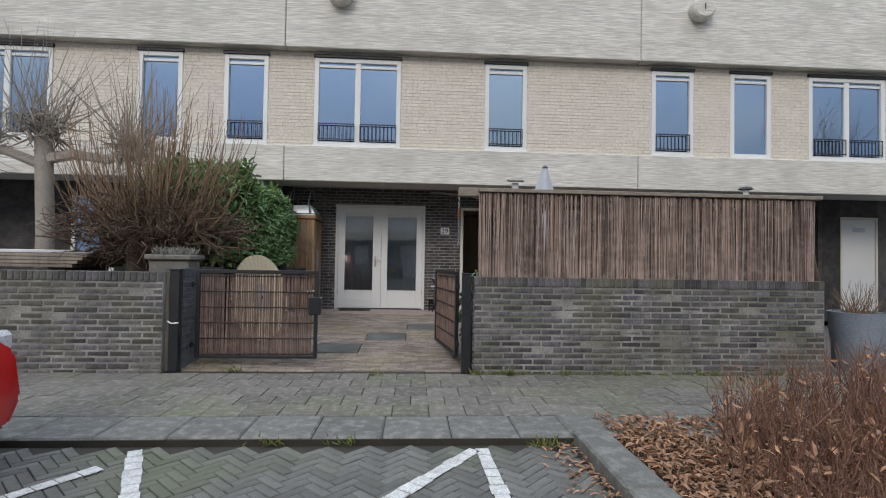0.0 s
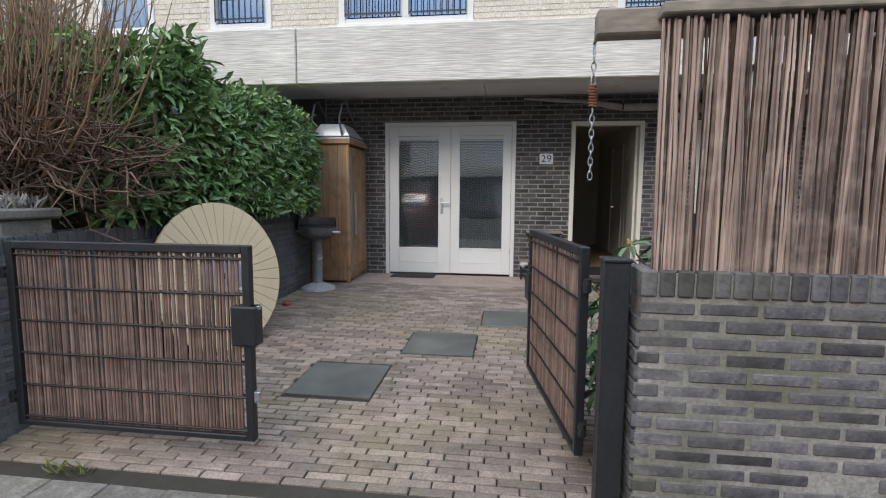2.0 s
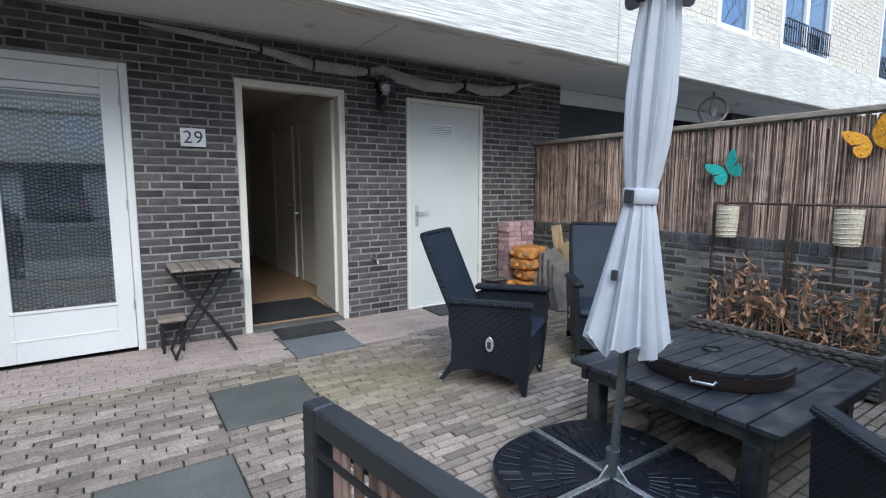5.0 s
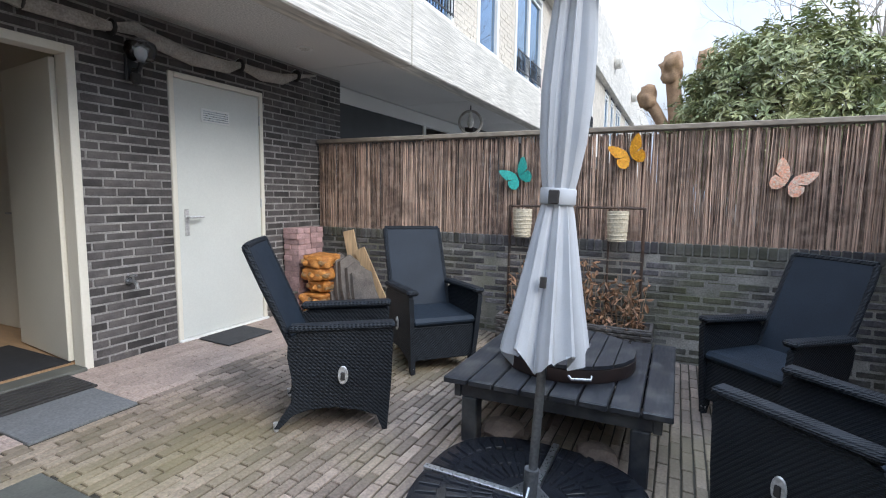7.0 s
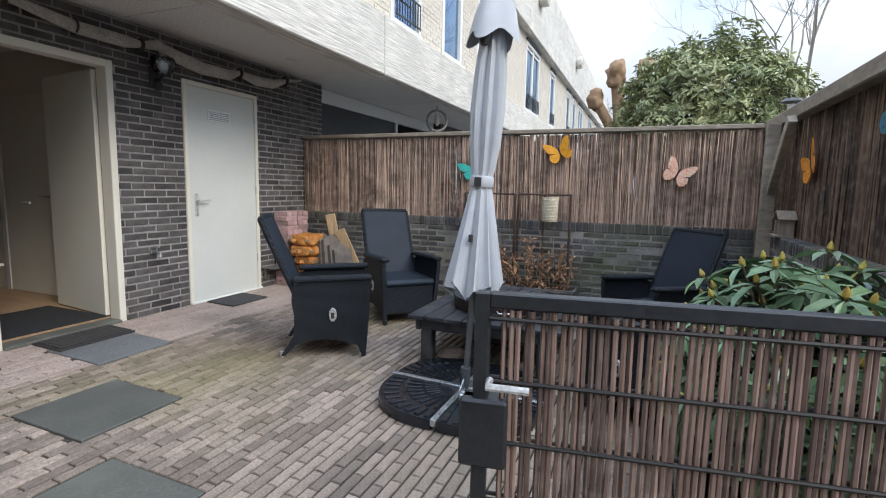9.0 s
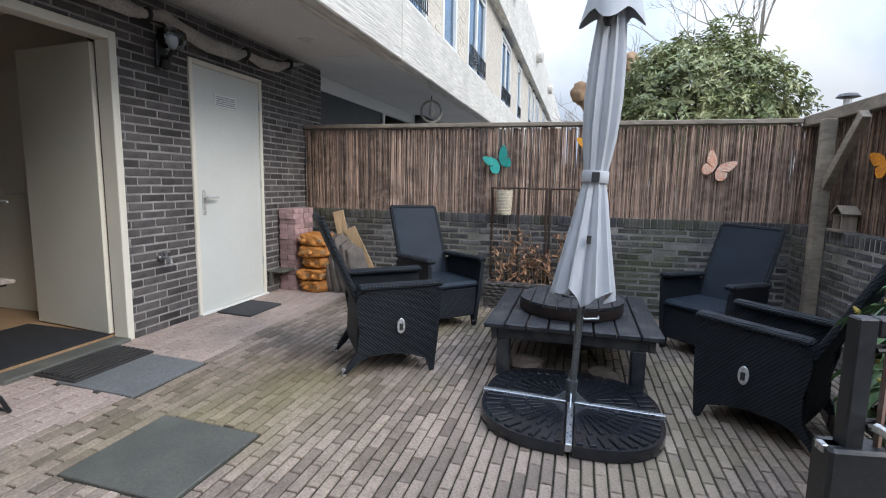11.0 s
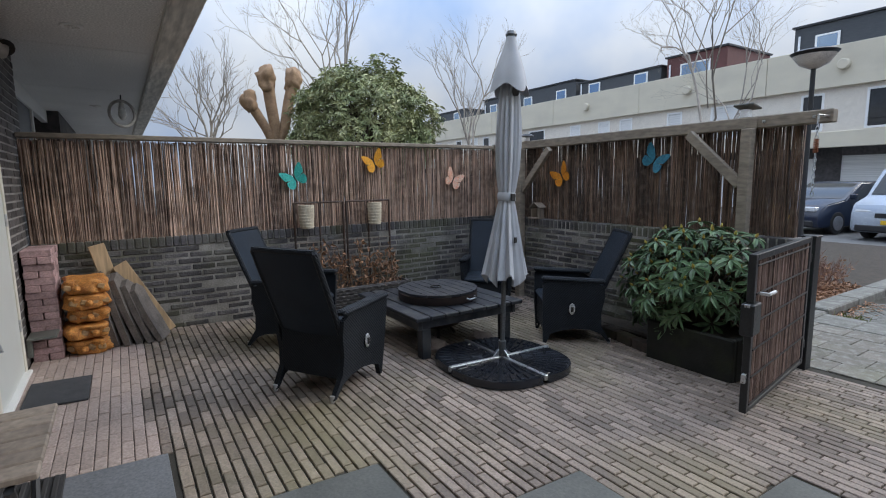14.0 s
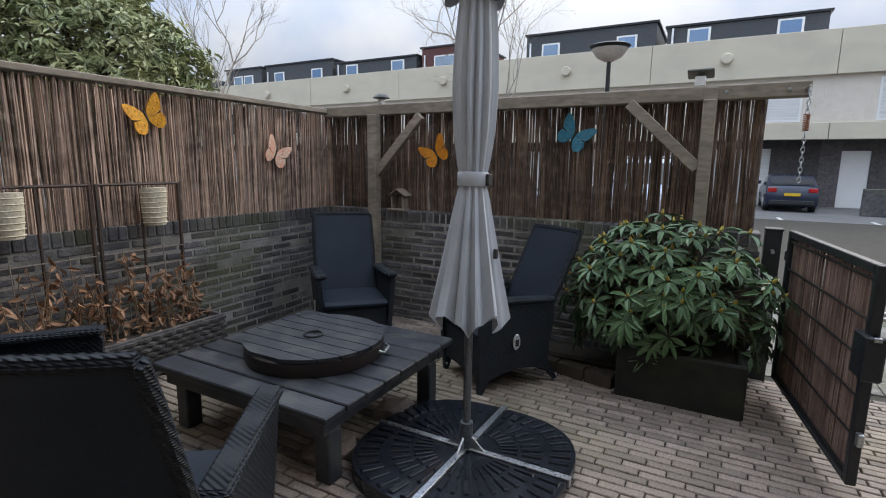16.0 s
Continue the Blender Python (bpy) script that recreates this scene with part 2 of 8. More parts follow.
    def plate(self, outline, y0, y1, m=None):
        """A flat outline of (x, z) points, counter-clockwise seen from -y, given depth from y0 to y1."""
        n = len(outline)
        v = [(x, y0, z) for x, z in outline] + [(x, y1, z) for x, z in outline]
        if m is not None:
            v = [tuple(m @ Vector(p)) for p in v]
        f = [tuple(range(n)), tuple(range(2 * n - 1, n - 1, -1))] + [(i, i + n, (i + 1) % n + n, (i + 1) % n) for i in range(n)]
        return self.add(v, f)

    def mesh(self, name, material, smooth=True):
        me = bpy.data.meshes.new(name)
        me.from_pydata(self.v, [], self.f)
        if smooth:
            me.shade_smooth()
            me.set_sharp_from_angle(angle=radians(38))
        me.materials.append(material)
        return me


def part(name, shape, material, parent, label="", smooth=True):
    """ONE mesh object under a thing or a part."""
    ob = new(name, shape.mesh(name, material, smooth) if isinstance(shape, Shape) else shape)
    ob.parent = parent
    return tagged(ob, label)


def thing(name, label, category, group="", kind="", m=None):
    ob = new(name)
    ob.empty_display_size = 0.1
    if m is not None:
        ob.matrix_world = m
    return tagged(ob, label, category, group, kind)


def solid(name, shape, material, label, category, group="", kind="", smooth=True):
    return tagged(new(name, shape.mesh(name, material, smooth)), label, category, group, kind)


def piece(name, mesh, parent, m):
    """One of many alike pieces, on shared mesh data."""
    ob = new(name, mesh)
    ob.parent, ob.matrix_basis = parent, m
    return ob


def gz(y):
    """Height of the yard's paving, which falls from the house to the gate."""
    return max(0.0, 0.031 * (y - 5.6))


rnd = random.Random(7)

# ================= the ground =================
FAC = 10.95      # front of the ground-floor wall
BAND = 9.65      # front of the concrete bands
SIDE = 4.55      # inner face of the side wall
LEFT = -2.55     # inner face of the planter wall
g = Shape()
for x0, x1, y0, y1 in ((-400, 400, -400, 400),):
    g.add([(x0, y0, -0.12), (x1, y0, -0.12), (x1, y1, -0.12), (x0, y1, -0.12)], [(0, 1, 2, 3)])
solid("ground", g, M["asphalt"], "grey brick-paved street and open ground", "ground", kind="structure")
road = solid("road", Shape().box(-30, 1.15, -9.0, 3.53, -0.3, -0.058), M["joint"], "parking bay of grey herringbone bricks with moss", "road", kind="structure")
pavement = solid("pavement", Shape().box(-30, 40, 3.53, 5.5, -0.3, -0.012), M["joint"], "pavement of worn grey concrete tiles", "pavement", kind="structure")
yard = Shape()
ys = [5.5, 5.6, 11.4]
yard.add([(x, y, gz(y) - 0.012) for y in ys for x in (-2.75, 4.75)] + [(x, y, -0.3) for y in ys for x in (-2.75, 4.75)],
         [(0, 1, 3, 2), (2, 3, 5, 4), (0, 6, 7, 1), (4, 5, 11, 10), (0, 2, 8, 6), (2, 4, 10, 8), (1, 7, 9, 3), (3, 9, 11, 5)])
yard_floor = solid("floor", yard, M["joint"], "yard paved with long clay bricks, mossy near the wall", "floor", kind="structure", smooth=False)

# ================= the house row =================
UNIT = 6.94
X0 = -2.5 - UNIT * 4
X1 = -2.5 + UNIT * 7


def wall_with_holes(shape, x0, x1, z0, z1, y0, y1, holes):
    """A wall along x as boxes round its openings (hx0, hx1, hz0, hz1)."""
    xs = sorted({x0, x1, *[h[0] for h in holes], *[h[1] for h in holes]})
    for a, b in zip(xs, xs[1:]):
        zs, mid = z0, (a + b) / 2
        for h in sorted([h for h in holes if h[0] < mid < h[1]], key=lambda q: q[2]):
            if h[2] > zs:
                shape.box(a, b, y0, y1, zs, h[2])
            zs = h[3]
        if zs < z1:
            shape.box(a, b, y0, y1, zs, z1)


FD = (-1.69, 0.25, 0.15, 2.43)
OD = (1.03, 2.03, 0.15, 2.42)
WD = (2.72, 3.73, 0.15, 2.42)
house_wall = Shape()
wall_with_holes(house_wall, -2.62, 5.0, 0.0, 2.80, FAC + 0.005, FAC + 0.25, [FD, OD, WD])
wall_north = solid("wall_north", house_wall, M["facade_mortar"], "ground-floor wall of dark brown brick under the overhang", "wall", kind="structure", smooth=False)

# soffit and the deck above it
sf = Shape()
for a in range(-4, 7):
    x = -2.5 + UNIT * a
    for k in range(3):
        sf.box(x + k * UNIT / 3 + 0.006, x + (k + 1) * UNIT / 3 - 0.006, BAND + 0.08, 12.6, 2.80, 2.86)
sf.box(X0, X1, BAND + 0.05, 12.6, 2.862, 3.0)
solid("ceiling", sf, M["soffit"], "flat grey soffit boards under the overhang", "ceiling", kind="structure")

band = thing("lower_concrete_band", "pale board-marked concrete band above the ground floor", "facade band", kind="structure")
band2 = thing("upper_concrete_band", "pale board-marked concrete band above the upper windows", "facade band", kind="structure")
for a in range(-4, 7):
    x = -2.5 + UNIT * a
    part("concrete_panel", Shape().box(x + 0.008, x + UNIT - 0.008, BAND, BAND + 0.2, 2.73, 3.41, 0.012), M["concrete"], band)
    part("concrete_panel", Shape().box(x + 0.008, x + UNIT - 0.008, BAND - 0.1, BAND + 0.2, 5.27, 7.0, 0.012), M["concrete"], band2)
part("band_backing", Shape().box(X0, X1, BAND + 0.03, BAND + 0.19, 2.76, 3.39), M["facade_mortar"], band)
part("band_backing", Shape().box(X0, X1, BAND - 0.07, BAND + 0.19, 5.30, 6.97), M["facade_mortar"], band2)

# upper wall with its windows
WINDOWS = []
for a in range(-4, 7):
    x = -2.5 + UNIT * a
    if a % 2 == 0:
        WINDOWS += [(x + 0.53, x + 2.20, True, True), (x + 3.86, x + 4.70, False, True)]
    elif a < 0:
        WINDOWS += [(x + UNIT - 1.18, x + UNIT - 0.35, False, True), (x + UNIT - 2.78, x + UNIT - 1.96, False, False), (x + UNIT - 5.98, x + UNIT - 4.34, True, True)]
    else:
        WINDOWS += [(x + 0.31, x + 1.18, False, True), (x + 1.96, x + 2.82, False, False), (x + 3.63, x + 5.29, True, True)]
WZ0, WZ1, UP = 3.43, 5.15, BAND + 0.10
upper = Shape()
wall_with_holes(upper, X0, X1, 3.3, 5.4, UP + 0.004, UP + 0.3, [(w[0], w[1], WZ0, WZ1) for w in WINDOWS])
upper_wall = solid("wall_upper", upper, M["cream_mortar"], "upper-floor wall of cream painted brick", "wall", kind="structure", smooth=False)
solid("roof", Shape().box(X0, X1, BAND + 0.2, 18, 6.6, 6.9), M["soffit"], "flat roof of the house row", "roof", kind="structure")
solid("wall_back", Shape().box(X0, X1, 18, 18.2, 0, 6.9), M["cream_mortar"], "plain rear wall of the house row", "wall", kind="structure")
solid("wall_gable", Shape().box(X1 - 0.2, X1, BAND + 0.31, 18, -0.1, 6.6), M["cream_mortar"], "plain gable wall of the house row", "wall", kind="structure")

M["curtain"] = mat("net_curtain", (0.55, 0.56, 0.58), (0.4, 0.42, 0.45), 0.9, scale=2)
# dark sheet behind windows: the unlit room's dimness is put into its colour
M["room"] = mat("dark_room_sheet", (0.10, 0.105, 0.12), (0.07, 0.07, 0.08), 0.9)
M["mirror_pane"] = glassy("sky_tinted_window_glass", (0.35, 0.4, 0.48))
# strong mirror gloss, with the reflected sky's blue put into its colour
for nn in M["mirror_pane"].node_tree.nodes:
    if nn.type == "FRESNEL":
        nn.inputs["IOR"].default_value = 7.0
    if nn.type == "BSDF_GLOSSY":
        nn.inputs["Color"].default_value = (0.58, 0.77, 1.0, 1)


def casement(x0, x1, double, rail):
    w = thing("window_1", "white-framed upper window" + (" with a low black railing" if rail else ""), "window", "upper windows", "structure")
    y0, y1, t = UP - 0.02, UP + 0.09, 0.085
    fr = Shape()
    fr.box(x0, x0 + t, y0, y1, WZ0, WZ1, 0.006).box(x1 - t, x1, y0, y1, WZ0, WZ1, 0.006)
    fr.box(x0 + t, x1 - t, y0, y1, WZ1 - t, WZ1, 0.006).box(x0 + t, x1 - t, y0, y1, WZ0, WZ0 + t, 0.006)
    xm = (x0 + x1) / 2
    if double:
        fr.box(xm - 0.055, xm + 0.055, y0 + 0.01, y1, WZ0 + t, WZ1 - t, 0.006)
    fr.box(x0 + t, x1 - t, y0 + 0.02, y1, WZ1 - t - 0.10, WZ1 - t - 0.05, 0.004)
    part("window_frame", fr, M["white"], w)
    part("window_sill", Shape().box(x0 - 0.01, x1 + 0.01, y0 - 0.05, y0 + 0.01, WZ0 - 0.03, WZ0 + 0.012, 0.004), M["white"], w)
    part("lintel", Shape().box(x0 - 0.02, x1 + 0.02, y0 - 0.03, y0 + 0.06, WZ1 + 0.002, WZ1 + 0.06, 0.004), M["black_metal"], w, "dark lintel strip")
    for a, b in (((x0 + t, xm - 0.055), (xm + 0.055, x1 - t)) if double else ((x0 + t, x1 - t),)):
        part("pane", Shape().box(a, b, y0 + 0.05, y0 + 0.056, WZ0 + t, WZ1 - t), M["mirror_pane"], w)
    part("room_behind", Shape().box(x0, x1, y1 + 0.25, y1 + 0.27, WZ0, WZ1), M["room"], w, "flat dark sheet standing in for the dim room")
    if rail:
        r = Shape()
        for a, b in (((x0 + t, xm - 0.05), (xm + 0.05, x1 - t)) if double else ((x0 + t, x1 - t),)):
            for z in (WZ0 + 0.12, WZ0 + 0.42):
                r.box(a, b, y0 - 0.035, y0 - 0.02, z, z + 0.018)
            k = int((b - a) / 0.075)
            for i in range(k + 1):
                xx = a + (b - a - 0.012) * i / k
                r.box(xx, xx + 0.012, y0 - 0.033, y0 - 0.022, WZ0 + 0.10, WZ0 + 0.42)
        part("railing", r, M["black_metal"], w, "black bar railing", smooth=False)


for w in WINDOWS:
    casement(*w)

# ================= garden walls =================
TOP = 1.07
front_r = solid("wall_front", Shape().box(0.69, 4.75, 5.506, 5.695, -0.1, TOP - 0.01), M["wall_mortar"], "low front wall of weathered grey brick with moss", "wall", kind="structure", smooth=False)
front_l = solid("wall_front_left", Shape().box(-9.0, -2.66, 5.506, 5.69, -0.1, TOP - 0.01), M["wall_mortar"], "neighbouring low front wall of grey brick", "wall", kind="structure", smooth=False)
side_w = solid("wall_east", Shape().box(SIDE + 0.006, SIDE + 0.2, 5.69, FAC, -0.1, TOP - 0.01), M["wall_mortar"], "low side wall of grey brick with moss", "wall", kind="structure", smooth=False)
M["grey_block"] = mat("dark_grey_painted_block", (0.098, 0.104, 0.114), (0.068, 0.073, 0.081), 0.75, scale=5, bump=0.5, piece=0.15, stain=((0.05, 0.055, 0.055), 0.5, 2.0))
M["grey_joint"] = mat("dark_grey_joint", (0.13, 0.135, 0.142), (0.09, 0.094, 0.10), 0.9, scale=5, bump=0.3)
left_w = solid("wall_west", Shape().box(LEFT - 0.2, LEFT - 0.006, 5.72, FAC, -0.1, TOP + 0.03), M["grey_joint"], "low planter wall of dark grey brick", "wall", kind="structure", smooth=False)

# ================= doors and the hallway =================
M["weave"] = mat("black_wicker", (0.0095, 0.0125, 0.017), (0.014, 0.018, 0.024), 0.55, scale=5, bump=0.0, spec=0.25)
M["black_wood"] = mat("black_stained_wood", (0.0140, 0.0165, 0.0225), (0.0225, 0.0260, 0.0335), 0.45, scale=3, fine=60, bump=0.3, stretch=(0.15, 1, 1), stain=((0.13, 0.13, 0.12), 0.35, 7))
M["shed_wood"] = mat("varnished_pine", (0.39, 0.23, 0.12), (0.26, 0.145, 0.075), 0.55, scale=5, fine=34, bump=0.3, stretch=(1, 1, 0.08), piece=0.22, stain=[((0.13, 0.07, 0.04), 0.55, 7.0), ((0.36, 0.29, 0.22), 0.5, 1.6)])
M["grey_wood"] = mat("bare_grey_wood", (0.30, 0.25, 0.20), (0.22, 0.18, 0.15), 0.8, scale=5, fine=40, bump=0.4, stretch=(1, 1, 0.12), piece=0.15)
M["rubber"] = mat("black_rubber", (0.028, 0.026, 0.026), (0.04, 0.038, 0.036), 0.75, scale=9, bump=0.4)
M["doormat"] = mat("dark_grey_mat", (0.04, 0.042, 0.046), (0.055, 0.056, 0.06), 0.95, scale=14, fine=160, bump=0.6)
M["hall_mat"] = mat("black_entrance_mat", (0.015, 0.016, 0.019), (0.022, 0.023, 0.027), 0.95, scale=14, fine=160, bump=0.6)
M["hall_wall"] = mat("cream_hall_plaster", (0.70, 0.66, 0.58), (0.66, 0.62, 0.54), 0.8, scale=2, bump=0.05, grain=0.04)
M["hall_floor"] = mat("wooden_hall_floor", (0.40, 0.27, 0.16), (0.33, 0.21, 0.12), 0.45, scale=4, fine=30, stretch=(4, 0.4, 1), bump=0.05)
M["door_pane"] = glassy("door_glass", (0.97, 0.985, 0.99))
for nn in M["door_pane"].node_tree.nodes:
    if nn.type == "FRESNEL":
        nn.inputs["IOR"].default_value = 2.15
M["canvas"] = mat("rolled_canvas", (0.45, 0.43, 0.40), (0.33, 0.31, 0.28), 0.85, scale=8, bump=0.4)
M["bead"] = mat("bead_curtain", (0.88, 0.92, 0.94), (0.74, 0.80, 0.83), 0.22, scale=30, bump=0.1)


def handle(parent, x, y, z, way=1):
    p = part("handle", Shape().box(x - 0.022, x + 0.022, y - 0.012, y, z - 0.13, z + 0.10, 0.006), M["chrome"], parent, "brushed metal lever handle")
    part("lever", Shape().tube([(x, y - 0.01, z + 0.03), (x, y - 0.055, z + 0.03), (x + 0.03 * way, y - 0.06, z + 0.03), (x + 0.13 * way, y - 0.055, z + 0.03)], 0.010, 8), M["chrome"], p)
    return p


def frame_of(parent, h, t, y0, y1, material, sill=True):
    x0, x1, z0, z1 = h
    s = Shape()
    s.box(x0, x0 + t, y0, y1, z0, z1, 0.005).box(x1 - t, x1, y0, y1, z0, z1, 0.005).box(x0 + t, x1 - t, y0, y1, z1 - t, z1, 0.005)
    part("door_frame", s, material, parent)
    if sill:
        part("threshold", Shape().box(x0 + t, x1 - t, y0 - 0.03, y1, z0 - 0.02, z0 + 0.04, 0.006), M["slab"], parent, "grey stone threshold")


# double garden doors with beaded curtains behind the glass
fd = thing("door_1", "closed white double garden doors with glass panes and beaded curtains", "door", kind="structure")
frame_of(fd, FD, 0.055, FAC - 0.012, FAC + 0.10, M["white"], sill=False)
mid = -0.70
for a, b, gx0, gx1 in ((FD[0] + 0.058, mid - 0.002, -1.485, -0.885), (mid + 0.002, FD[1] - 0.058, -0.565, 0.065)):
    z0, z1, g0, g1 = 0.19, FD[3] - 0.058, 0.575, 2.235
    s = Shape()
    s.box(a, gx0, FAC + 0.004, FAC + 0.06, z0, z1, 0.004).box(gx1, b, FAC + 0.004, FAC + 0.06, z0, z1, 0.004)
    s.box(gx0, gx1, FAC + 0.004, FAC + 0.06, z0, g0, 0.004).box(gx0, gx1, FAC + 0.004, FAC + 0.06, g1, z1, 0.004)
    s.box(gx0 - 0.02, gx1 + 0.02, FAC - 0.006, FAC + 0.006, g0 - 0.02, g0 + 0.004, 0.003)
    s.box(gx0 - 0.02, gx1 + 0.02, FAC - 0.002, FAC + 0.006, z0 + 0.16, z0 + 0.172, 0.002)
    leaf = part("door_leaf", s, M["white"], fd)
    part("pane", Shape().box(gx0, gx1, FAC + 0.028, FAC + 0.034, g0, g1), M["door_pane"], leaf)
    v = part("blind_cassette", Shape().box(gx0, gx1, FAC + 0.012, FAC + 0.026, g1 - 0.055, g1 - 0.005, 0.004).box(gx0, gx1, FAC + 0.012, FAC + 0.024, g1 - 0.075, g1 - 0.062, 0.003), M["white"], leaf)
    beads = Shape()
    k = 0
    xx = gx0 + 0.02
    while xx < gx1 - 0.01:
        z = g1 - 0.10
        while z > g0 + 0.02:
            hh = 0.016 if rnd.random() < 0.8 else 0.03
            beads.box(xx - 0.0098, xx + 0.0098, FAC + 0.045, FAC + 0.058, z - hh, z)
            z -= hh + (0.011 if z < 1.7 else 0.02)
        xx += 0.026
    tagged(part("bead_curtain", beads, M["bead"], leaf, "strings of pale beads", smooth=False), kind="stuff")
M["voile"] = mat("blue_grey_voile", (0.30, 0.34, 0.37), (0.20, 0.23, 0.26), 0.9, scale=3, stretch=(6, 1, 0.3))
part("inner_curtain", Shape().box(FD[0], FD[1], FAC + 0.12, FAC + 0.13, 0.1, FD[3]), M["voile"], fd, "blue-grey net curtain behind the beads")
handle(fd, mid - 0.13, FAC + 0.002, 1.22, 1)
for z in (0.5, 1.3, 2.1):
    part("hinge", Shape().tube([(FD[1] - 0.06, FAC - 0.006, z), (FD[1] - 0.06, FAC - 0.006, z + 0.09)], 0.008), M["chrome"], fd)
    part("hinge", Shape().tube([(FD[0] + 0.06, FAC - 0.006, z), (FD[0] + 0.06, FAC - 0.006, z + 0.09)], 0.008), M["chrome"], fd)

# open front door and hallway
od = thing("door_2", "open cream front door swung into the hallway", "door", kind="structure")
frame_of(od, OD, 0.06, FAC - 0.012, FAC + 0.12, M["cream"])
hx = OD[1] - 0.065
lf = part("door_leaf", Shape().box(-0.86, 0.0, -0.02, 0.02, 0.21, OD[3] - 0.07, 0.004, m=pose(hx, FAC + 0.14, 0, 0, 0, -97)), M["cream"], od)
part("handle", Shape().tube([(hx - 0.125, FAC + 0.92, 1.2), (hx - 0.185, FAC + 0.92, 1.2), (hx - 0.19, FAC + 0.81, 1.2)], 0.009), M["chrome"], lf, "metal lever handle")
hall = thing("hallway", "dim cream hallway with closed inner doors", "hallway", kind="structure")
HX0, HX1, HY1, HZ0, HZ1 = 0.85, 2.30, 16.2, 0.20, 2.72
part("hall_floor", Shape().box(HX0, HX1, FAC + 0.13, HY1, HZ0 - 0.06, HZ0), M["hall_floor"], hall)
part("hall_ceiling", Shape().box(HX0, HX1, FAC + 0.25, HY1, HZ1, HZ1 + 0.05), M["hall_wall"], hall)
part("hall_wall", Shape().box(HX0 - 0.08, HX0, FAC + 0.25, HY1, 0, HZ1), M["hall_wall"], hall)
part("hall_wall", Shape().box(HX1, HX1 + 0.08, FAC + 0.25, HY1, 0, HZ1), M["hall_wall"], hall)
part("hall_wall", Shape().box(HX0, HX1, HY1, HY1 + 0.08, 0, HZ1), M["hall_wall"], hall)
for y in (12.25, 13.5):
    d = part("inner_door", Shape().box(HX1 - 0.02, HX1 - 0.004, y, y + 0.88, HZ0, 2.28, 0.004), M["cream"], hall, "closed cream inner door")
    part("door_trim", Shape().box(HX1 - 0.03, HX1 - 0.003, y - 0.07, y - 0.003, HZ0, 2.35).box(HX1 - 0.03, HX1 - 0.003, y + 0.883, y + 0.95, HZ0, 2.35), M["white"], d)
    part("handle", Shape().tube([(HX1 - 0.02, y + 0.07, 1.24), (HX1 - 0.07, y + 0.07, 1.24), (HX1 - 0.07, y + 0.19, 1.24)], 0.009), M["chrome"], d)
for y in (13.2, 14.8):
    d = part("inner_door", Shape().box(HX0 + 0.004, HX0 + 0.02, y, y + 0.88, HZ0, 2.28, 0.004), M["cream"], hall, "closed cream inner door")
    part("handle", Shape().tube([(HX0 + 0.02, y + 0.07, 1.24), (HX0 + 0.07, y + 0.07, 1.24), (HX0 + 0.07, y + 0.19, 1.24)], 0.009), M["chrome"], d)
part("hall_mat", Shape().box(1.10, 1.96, FAC + 0.135, FAC + 0.98, HZ0, HZ0 + 0.012, 0.004), M["hall_mat"], hall, "dark grey entrance mat")

# storage door
M["door_white"] = mat("greyish_white_paint", (0.66, 0.68, 0.645), (0.62, 0.64, 0.605), 0.4, scale=2, bump=0.03, grain=0.03)
wd = thing("door_3", "closed white storage door with a small vent grille", "door", kind="structure")
frame_of(wd, WD, 0.045, FAC - 0.012, FAC + 0.08, M["cream"], sill=False)
lf = part("door_leaf", Shape().box(WD[0] + 0.048, WD[1] - 0.048, FAC + 0.0, FAC + 0.04, 0.185, WD[3] - 0.048, 0.004), M["door_white"], wd)
vent = part("vent", Shape().box(3.02, 3.32, FAC - 0.008, FAC + 0.004, 2.05, 2.17, 0.003), M["white"], lf, "white vent grille")
for i in range(5):
    part("slat", Shape().box(3.04, 3.30, FAC - 0.014, FAC - 0.006, 2.065 + i * 0.019, 2.074 + i * 0.019), M["steel"], vent)
handle(wd, WD[0] + 0.12, FAC + 0.0, 1.2, 1)
part("threshold", Shape().box(WD[0], WD[1], FAC - 0.04, FAC + 0.08, 0.13, 0.182, 0.005), M["white"], wd)
for z in (0.5, 1.3, 2.1):
    part("hinge", Shape().tube([(WD[1] - 0.05, FAC - 0.008, z), (WD[1] - 0.05, FAC - 0.008, z + 0.09)], 0.008), M["chrome"], wd)

# wall round the recess beside the house, and the neighbours' ground floor
rec = Shape()
wall_with_holes(rec, 5.0, 9.4, 0, 2.8, 12.3, 12.5, [])
rec.box(4.9, 5.0, FAC + 0.25, 12.5, 0, 2.8)
wall_with_holes(rec, 9.4, X1, 0, 2.8, FAC, FAC + 0.2, [(9.84, 10.75, 0.1, 2.40)])
wall_with_holes(rec, X0, -2.62, 0, 2.8, FAC, FAC + 0.2, [(-7.2, -3.4, 0.9, 2.5)])
rec.box(9.3, 9.4, FAC, 12.5, 0, 2.8)
solid("wall_neighbours", rec, M["facade_brick"], "neighbours' dark brick ground-floor walls", "wall", kind="structure", smooth=False)
nd = thing("door_4", "closed white neighbouring front door", "door", kind="structure")
frame_of(nd, (9.84, 10.75, 0.1, 2.40), 0.05, FAC - 0.01, FAC + 0.08, M["cream"], sill=False)
lf = part("door_leaf", Shape().box(9.895, 10.695, FAC + 0.01, FAC + 0.05, 0.1, 2.345, 0.004), M["white"], nd)
part("vent", Shape().box(10.15, 10.45, FAC, FAC + 0.012, 2.06, 2.16, 0.003), M["steel"], lf)
nw = thing("window_2", "neighbour's dark ground-floor window in a white frame", "window", kind="structure")
